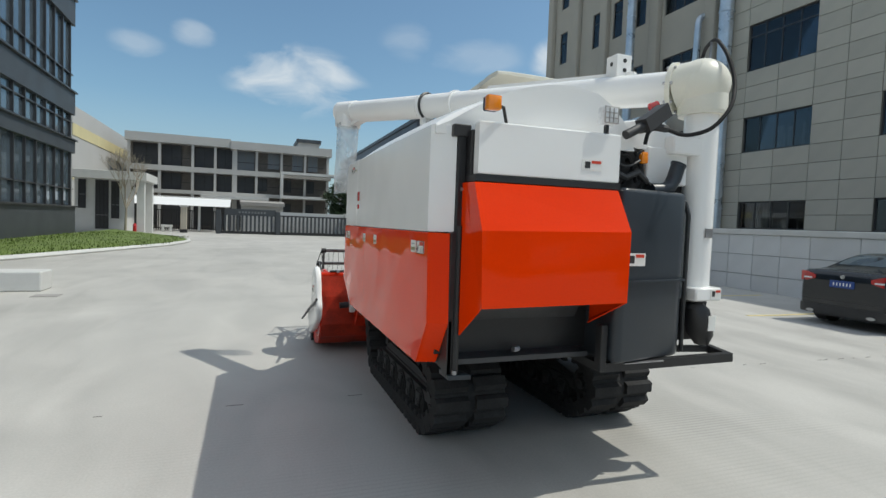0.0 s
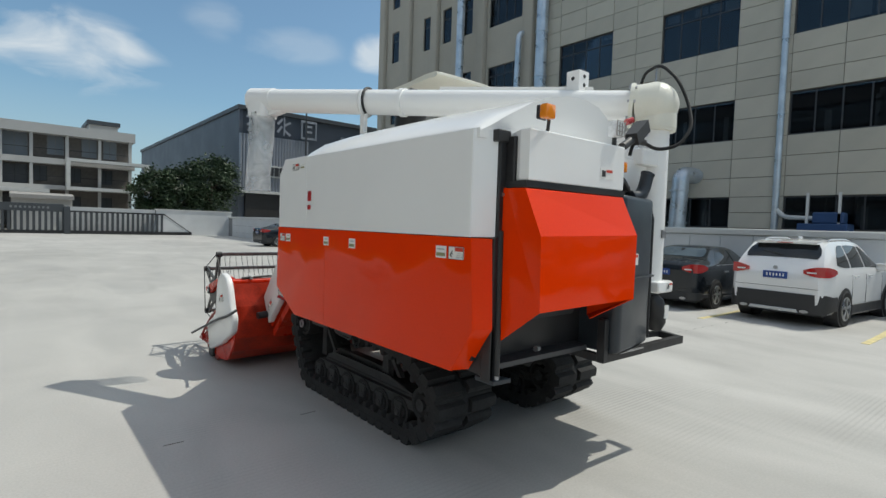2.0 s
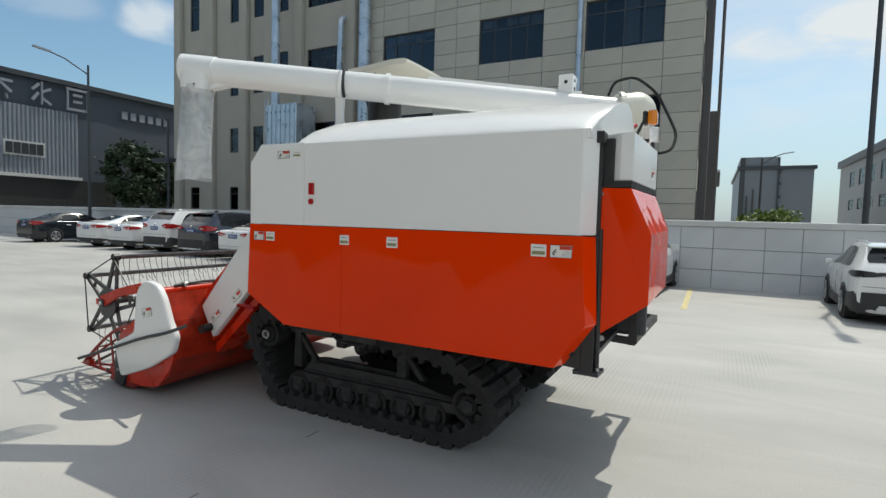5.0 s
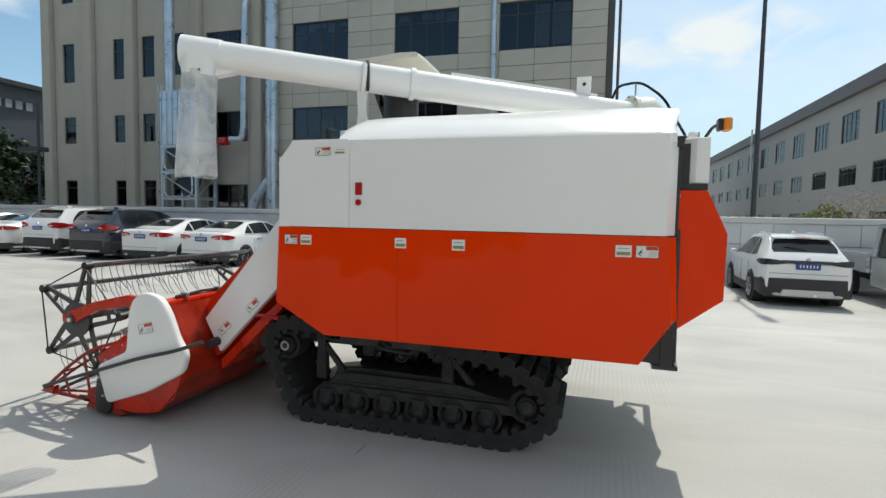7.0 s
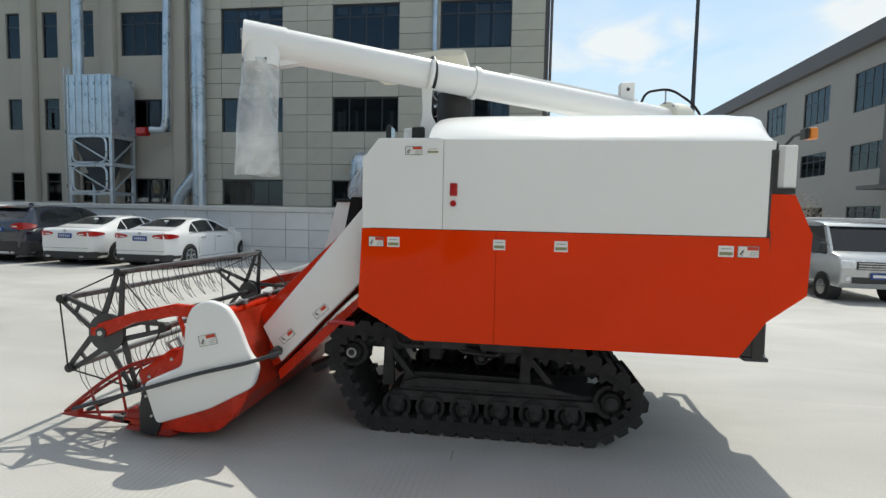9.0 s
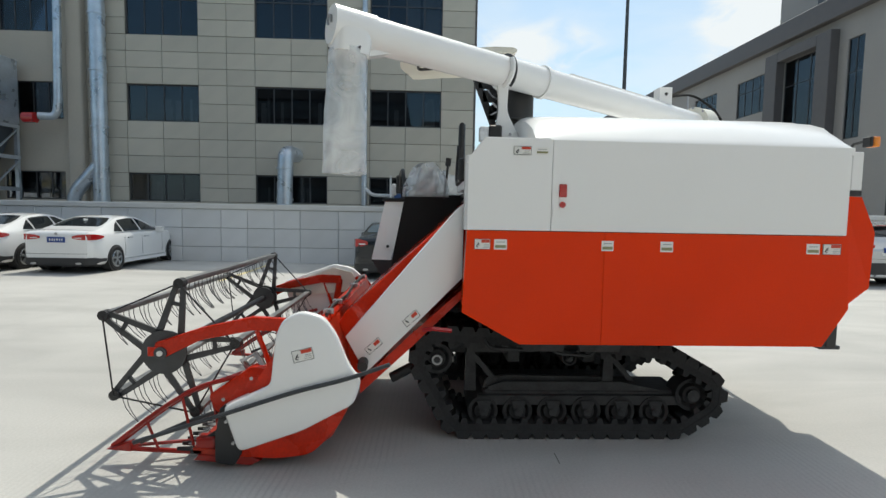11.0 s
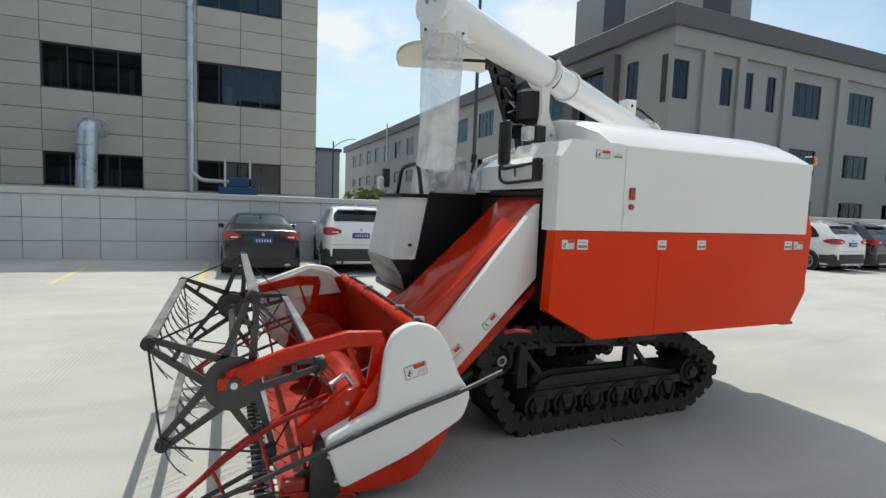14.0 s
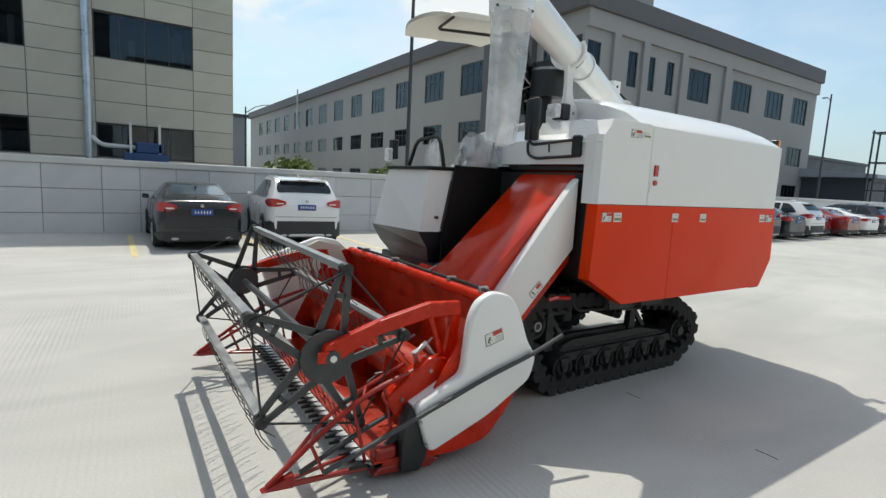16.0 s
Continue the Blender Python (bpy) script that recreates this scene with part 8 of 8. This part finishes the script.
for lo, hi in glz:
    part("ribbon_glass", box(tx - 0.24, tx - 0.18, ty0, ty1, lo, hi), M_BLUEGLASS, tower, "glazing with the mirrored sky's blue in its colour")
    m0 = part("mullion", box(tx - 0.18, tx - 0.06, ty0 + 0.3, ty0 + 0.36, lo, hi), M_WFRAME, tower)
    for i in range(1, 22):
        again(m0, (0, i * 1.2, 0))
    part("transom", box(tx - 0.17, tx - 0.08, ty0, ty1, lo + 0.9, lo + 0.96), M_WFRAME, tower)

hall = thing("sports_hall", (-22, 70, 0), "pale hall with a yellow band behind the gatehouse", "building")
part("wall", box(-30, -14, 51, 80, 0, 10.4), M_OFFICE, hall)
part("band", box(-14.0, -13.95, 51, 80, 7.9, 8.9), M_BAND, hall)
part("band", box(-14.0, -13.95, 51, 80, 4.2, 5.0), M_BAND, hall)
# unseen building across the yard, added to throw sunlight into the shaded side
back = thing("back_building", (-34, 0, 0), "plain pale building out of view, added to bounce light", "building")
part("wall", box(-40, -23, -45, 6, 0, 15), M_COPING, back)
part("roof", box(-40.2, -22.8, -45.2, 6.2, 15, 15.5), M_GREYCLAD, back)
# lawn, kerb
edge = [(-9.15, 8), (-8.2, 15.5), (-7.0, 19.0), (-6.0, 21.9), (-4.9, 25.4), (-3.9, 28.4), (-3.4, 31.5), (-3.4, 34.0), (-4.6, 38.4), (-6.6, 41.6), (-9.15, 43.0), (-9.15, 8)]
outline = smooth_profile(edge[:-1], 0.8)
bm = bmesh.new()
# low mound: the outline at the kerb, drawn in and raised towards the building
rings = []
for k, z in ((0.0, 0.0), (0.0, 0.12), (0.15, 0.19), (0.45, 0.29), (0.8, 0.35), (1.0, 0.36)):
    rings.append([bm.verts.new((x + (-9.17 - x) * k, y, z)) for x, y in outline])
for r0, r1 in zip(rings, rings[1:]):
    for i in range(len(outline)):
        j = (i + 1) % len(outline)
        bm.faces.new((r0[i], r0[j], r1[j], r1[i]))
bmesh.ops.recalc_face_normals(bm, faces=bm.faces)
lawn = part("lawn", bm, M_GRASS, None, "patch of short green lawn by the glass building", True)
tagged(lawn, category="lawn", kind="stuff")
kerb = part("kerb", tube([(x, y, 0.06) for x, y in outline][:-2], 0.11, 6), M_COPING, None, "pale concrete kerb round the lawn")
tagged(kerb, category="kerb", kind="structure")
rng = random.Random(3)
bm = bmesh.new()
for _ in range(4200):
    y = rng.uniform(16, 37)
    right = -8.2 + (y - 15.5) * 0.36 if y < 28.4 else -3.6
    u = rng.random()
    x = right + (-9.1 - right) * u - 0.15
    h, a = rng.uniform(0.05, 0.12), rng.uniform(0, 6.28)
    z = 0.13 + 0.20 * min(1, u * 1.3)
    v = [bm.verts.new((x + 0.03 * math.cos(a), y + 0.03 * math.sin(a), z)), bm.verts.new((x - 0.03 * math.cos(a), y - 0.03 * math.sin(a), z)), bm.verts.new((x + rng.uniform(-.03, .03), y + rng.uniform(-.03, .03), z + h))]
    bm.faces.new(v)
hydrant = thing("fire_hydrant", (-8.05, 43.6, 0), "short red fire hydrant near the gatehouse", "hydrant")
part("barrel", rod((-8.05, 43.6, 0), (-8.05, 43.6, 0.62), 0.13, 12), M_REDLENS, hydrant)
part("bonnet", rod((-8.05, 43.6, 0.62), (-8.05, 43.6, 0.82), 0.16, 12, r_end=0.05), M_REDLENS, hydrant)
part("nozzle", rod((-8.05, 43.35, 0.5), (-8.05, 43.85, 0.5), 0.07, 8), M_REDLENS, hydrant)
part("flange", rod((-8.05, 43.6, 0), (-8.05, 43.6, 0.06), 0.2, 12), M_REDLENS, hydrant)
gt = part("grass_blades", bm, M_GRASS, None, "loose blades of lawn grass")
tagged(gt, category="grass", kind="stuff")


# ---- lamps and trees ----
def street_lamp(x, y, h, arm, r=0.09):
    t = thing("street_lamp", (x, y, 0), "dark slender street lamp with a single arm", "street lamp", "street lamps")
    part("pole", tube([(x, y, 0), (x, y, h)], r, 12, r_end=r * 0.6), M_POLE, t, smooth=True)
    part("base_plate", box(x - 0.2, x + 0.2, y - 0.2, y + 0.2, 0, 0.06), M_POLE, t)
    ax_, ay_ = arm
    part("arm", tube([(x, y, h - 0.5), (x + ax_ * 0.6, y + ay_ * 0.6, h + 0.1), (x + ax_, y + ay_, h + 0.3)], 0.035, 8), M_POLE, t)
    e = Vector((x + ax_, y + ay_, h + 0.3))
    dn = Vector((ax_, ay_, 0.25)).normalized()
    part("lamp_head", bar(e - dn * 0.1, e + dn * 0.65, 0.22, 0.07), M_STEEL, t)
    return t


street_lamp(13.95, 32.5, 9.5, (-1.75, 0.3))
street_lamp(16.9, -1.93, 11.5, (-1.8, 0))
street_lamp(43, -1.1, 6.9, (0.4, -1.4), 0.10)
street_lamp(16.6, -38.9, 9.9, (1.6, -3.0))
cctv = thing("camera_post", (22.6, 42.0, 0), "thin dark post with a lamp arm and a box", "post")
part("pole", tube([(22.6, 38.5, 0), (22.6, 38.5, 8.6)], 0.09, 10), M_POLE, cctv)
part("arm", tube([(22.6, 38.5, 8.4), (22.5, 39.6, 9.1)], 0.04, 6), M_POLE, cctv)
part("box", box(22.3, 22.9, 38.0, 40.0, 5.4, 5.7), M_POLE, cctv)


def leafy_tree(x, y, h, rad, seed, leaf, label, clumps=60, leaves=55, size=0.22, trunk=0.16):
    r = random.Random(seed)
    t = thing("tree", (x, y, 0), label, "tree", "trees")
    bm = tube([(x, y, 0), (x + r.uniform(-.1, .1), y, h * 0.3), (x + r.uniform(-.2, .2), y + r.uniform(-.2, .2), h * 0.62)], trunk, 8, r_end=trunk * 0.5)
    for _ in range(7):
        a = r.uniform(0, 6.28)
        z0 = r.uniform(0.25, 0.55) * h
        q = (x + math.cos(a) * rad * 0.7, y + math.sin(a) * rad * 0.7, z0 + r.uniform(0.15, 0.35) * h)
        tube([(x, y, z0), ((x + q[0]) / 2, (y + q[1]) / 2, (z0 + q[2]) / 2 + 0.1), q], trunk * 0.4, 6, bm=bm, r_end=trunk * 0.12)
    part("trunk", bm, M_BARK, t)
    bm = bmesh.new()
    for _ in range(clumps):
        a, u = r.uniform(0, 6.28), r.uniform(-1, 1)
        k = r.uniform(0.45, 1.0) ** 0.5
        c = Vector((x + rad * k * math.cos(a) * math.sqrt(max(0, 1 - u * u)), y + rad * k * math.sin(a) * math.sqrt(max(0, 1 - u * u)), h * 0.62 + h * 0.38 * u * k))
        cr = rad * r.uniform(0.16, 0.34)
        for _ in range(leaves):
            p = c + Vector((r.gauss(0, 1), r.gauss(0, 1), r.gauss(0, 0.8))) * cr * 0.55
            n = Vector((r.gauss(0, 1), r.gauss(0, 1), r.gauss(0.5, 1))).normalized()
            s = n.cross(Vector((0.3, 0.5, 0.8))).normalized() * size * r.uniform(0.5, 1.0)
            w = n.cross(s).normalized() * size * 0.45
            bm.faces.new([bm.verts.new(p - s), bm.verts.new(p + w), bm.verts.new(p + s), bm.verts.new(p - w)])
    part("crown", bm, leaf, t)
    return t


leafy_tree(9.75, 57.6, 6.0, 1.9, 3, M_LEAF, "dense dark green tree behind the gate wall", 70, 120, 0.19)
leafy_tree(11.9, 57.0, 6.6, 2.3, 1, M_LEAF, "dense dark green tree behind the gate wall", 80, 130, 0.19)
leafy_tree(14.9, 57.0, 8.0, 2.7, 2, M_LEAF, "dense dark green tree behind the gate wall", 100, 130, 0.19)
leafy_tree(29.2, 54.0, 8.6, 2.4, 5, M_LEAF, "dark green tree between warehouse and factory", 80, 60, 0.30)
leafy_tree(32.0, 54.2, 7.8, 2.2, 6, M_LEAF, "dark green tree between warehouse and factory", 70, 60, 0.28)
for i, (x, y) in enumerate(((28.0, 0.3), (28.6, -0.9), (37, -11.5), (40.5, -12))):
    leafy_tree(x, y, 2.35 + 0.2 * (i % 3), 1.1, 20 + i, M_LEAF2, "round yellow-green shrub beyond the wall", 40, 40, 0.16, 0.07)
for i, (x, y, h) in enumerate(((20.6, -6.3, 3.1), (21.6, -7.6, 3.0))):
    leafy_tree(x, y, h, 1.3, 40 + i, M_TWIG, "sparse pale twiggy tree beyond the wall", 46, 46, 0.045, 0.05)


def bare_tree(x, y, h, seed):
    r = random.Random(seed)
    t = thing("bare_tree", (x, y, 0), "small leafless tree by the gatehouse", "tree")
    bm = tube([(x, y, 0), (x + 0.05, y, h * 0.35)], 0.09, 8, r_end=0.07)
    def grow(p, d, ln, rad, n):
        q = p + d * ln
        tube([p, (p + q) / 2 + Vector((r.uniform(-.05, .05), r.uniform(-.05, .05), 0.03)), q], rad, 5, bm=bm, r_end=rad * 0.6)
        if n:
            for _ in range(3):
                e = (d + Vector((r.uniform(-.55, .55), r.uniform(-.55, .55), r.uniform(0, .6)))).normalized()
                grow(q, e, ln * r.uniform(0.6, 0.8), rad * 0.6, n - 1)
    for _ in range(5):
        grow(Vector((x + 0.05, y, h * 0.35)), Vector((r.uniform(-.5, .5), r.uniform(-.5, .5), 1)).normalized(), h * 0.27, 0.05, 4)
    part("trunk", bm, M_TWIG, t)
    return t


bare_tree(-8.15, 41.0, 5.2, 9)

# ---- cladding panels, last ----
def panel_mesh(name, w, h, d, axis, material):
    b = box(0, d, -w / 2, w / 2, -h / 2, h / 2, 0.008) if axis == "x" else box(-w / 2, w / 2, 0, d, -h / 2, h / 2, 0.008)
    me = bpy.data.meshes.new(name)
    b.to_mesh(me)
    b.free()
    me.materials.append(material)
    return me


def panel_wall():
    """Grey wall panels in three rows; the stretch along the bays singly, the rest joined."""
    rows_z = [(-0.25, 0.385), (0.40, 1.005), (1.02, WT - 0.175)]
    widths = (0.87, 0.86, 1.26, 0.85)
    rest = bmesh.new()
    cache = {}
    y, i = -74.0, 0
    while y < 48.8:
        w = widths[i % 4]
        for k, (lo, hi) in enumerate(rows_z):
            if -14 < y < 30:
                me = cache.get((w, k)) or cache.setdefault((w, k), panel_mesh("panel", w - 0.012, hi - lo, 0.05, "x", M_WALLP))
                o = new("panel", me)
                o.parent = wall_east
                o.location = Vector((WX - 0.004, y + w / 2, (lo + hi) / 2)) - WHERE[wall_east]
            else:
                box(WX - 0.004, WX + 0.046, y, y + w - 0.012, lo, hi, bm=rest)
        y += w
        i += 1
    tagged(part("far_panel", rest, M_WALLP, wall_east), kind="stuff")


def stone_cladding():
    """Stone panels on the factory front, cut round the windows."""
    base = factory
    edges = [2.82, 4.67, 8.7, 11.1, 15.1, 18.22, 22.15, 24.6]
    marks = []
    for a, b in zip(edges, edges[1:]):
        n = max(1, round((b - a) / 2.0))
        marks += [(a + (b - a) * i / n, a + (b - a) * (i + 1) / n) for i in range(n)]
    lines = [0.0, 1.0, 2.0, 2.78, 3.56, 4.52, 5.48, 6.44, 7.45, 8.47, 9.36, 10.25, 11.14, 12.03, 12.92, 13.80, 14.8, 15.8, 16.8, 17.73, 18.67, 19.6, 20.4, 21.2, 22.0, 22.9, 23.8, 24.7, 25.35, TOP]
    cache, count = {}, 0
    rest = bmesh.new()
    for a, b in marks:
        for lo, hi in zip(lines, lines[1:]):
            my, mz = (a + b) / 2, (lo + hi) / 2
            if any(h[0] < my < h[1] and h[2] < mz < h[3] for h in holes):
                continue
            w, h = round(b - a - 0.025, 3), round(hi - lo - 0.025, 3)
            if hi <= 15.8 and count < 300:
                me = cache.get((w, h)) or cache.setdefault((w, h), panel_mesh("stone_panel", w, h, 0.05, "x", M_STONE))
                o = new("stone_panel", me)
                o.parent = base
                o.location = Vector((FX, my, mz)) - WHERE[base]
                count += 1
            else:
                box(FX, FX + 0.05, my - w / 2, my + w / 2, mz - h / 2, mz + h / 2, bm=rest)
    tagged(part("upper_stone", rest, M_STONE, base), kind="stuff")


panel_wall()
stone_cladding()
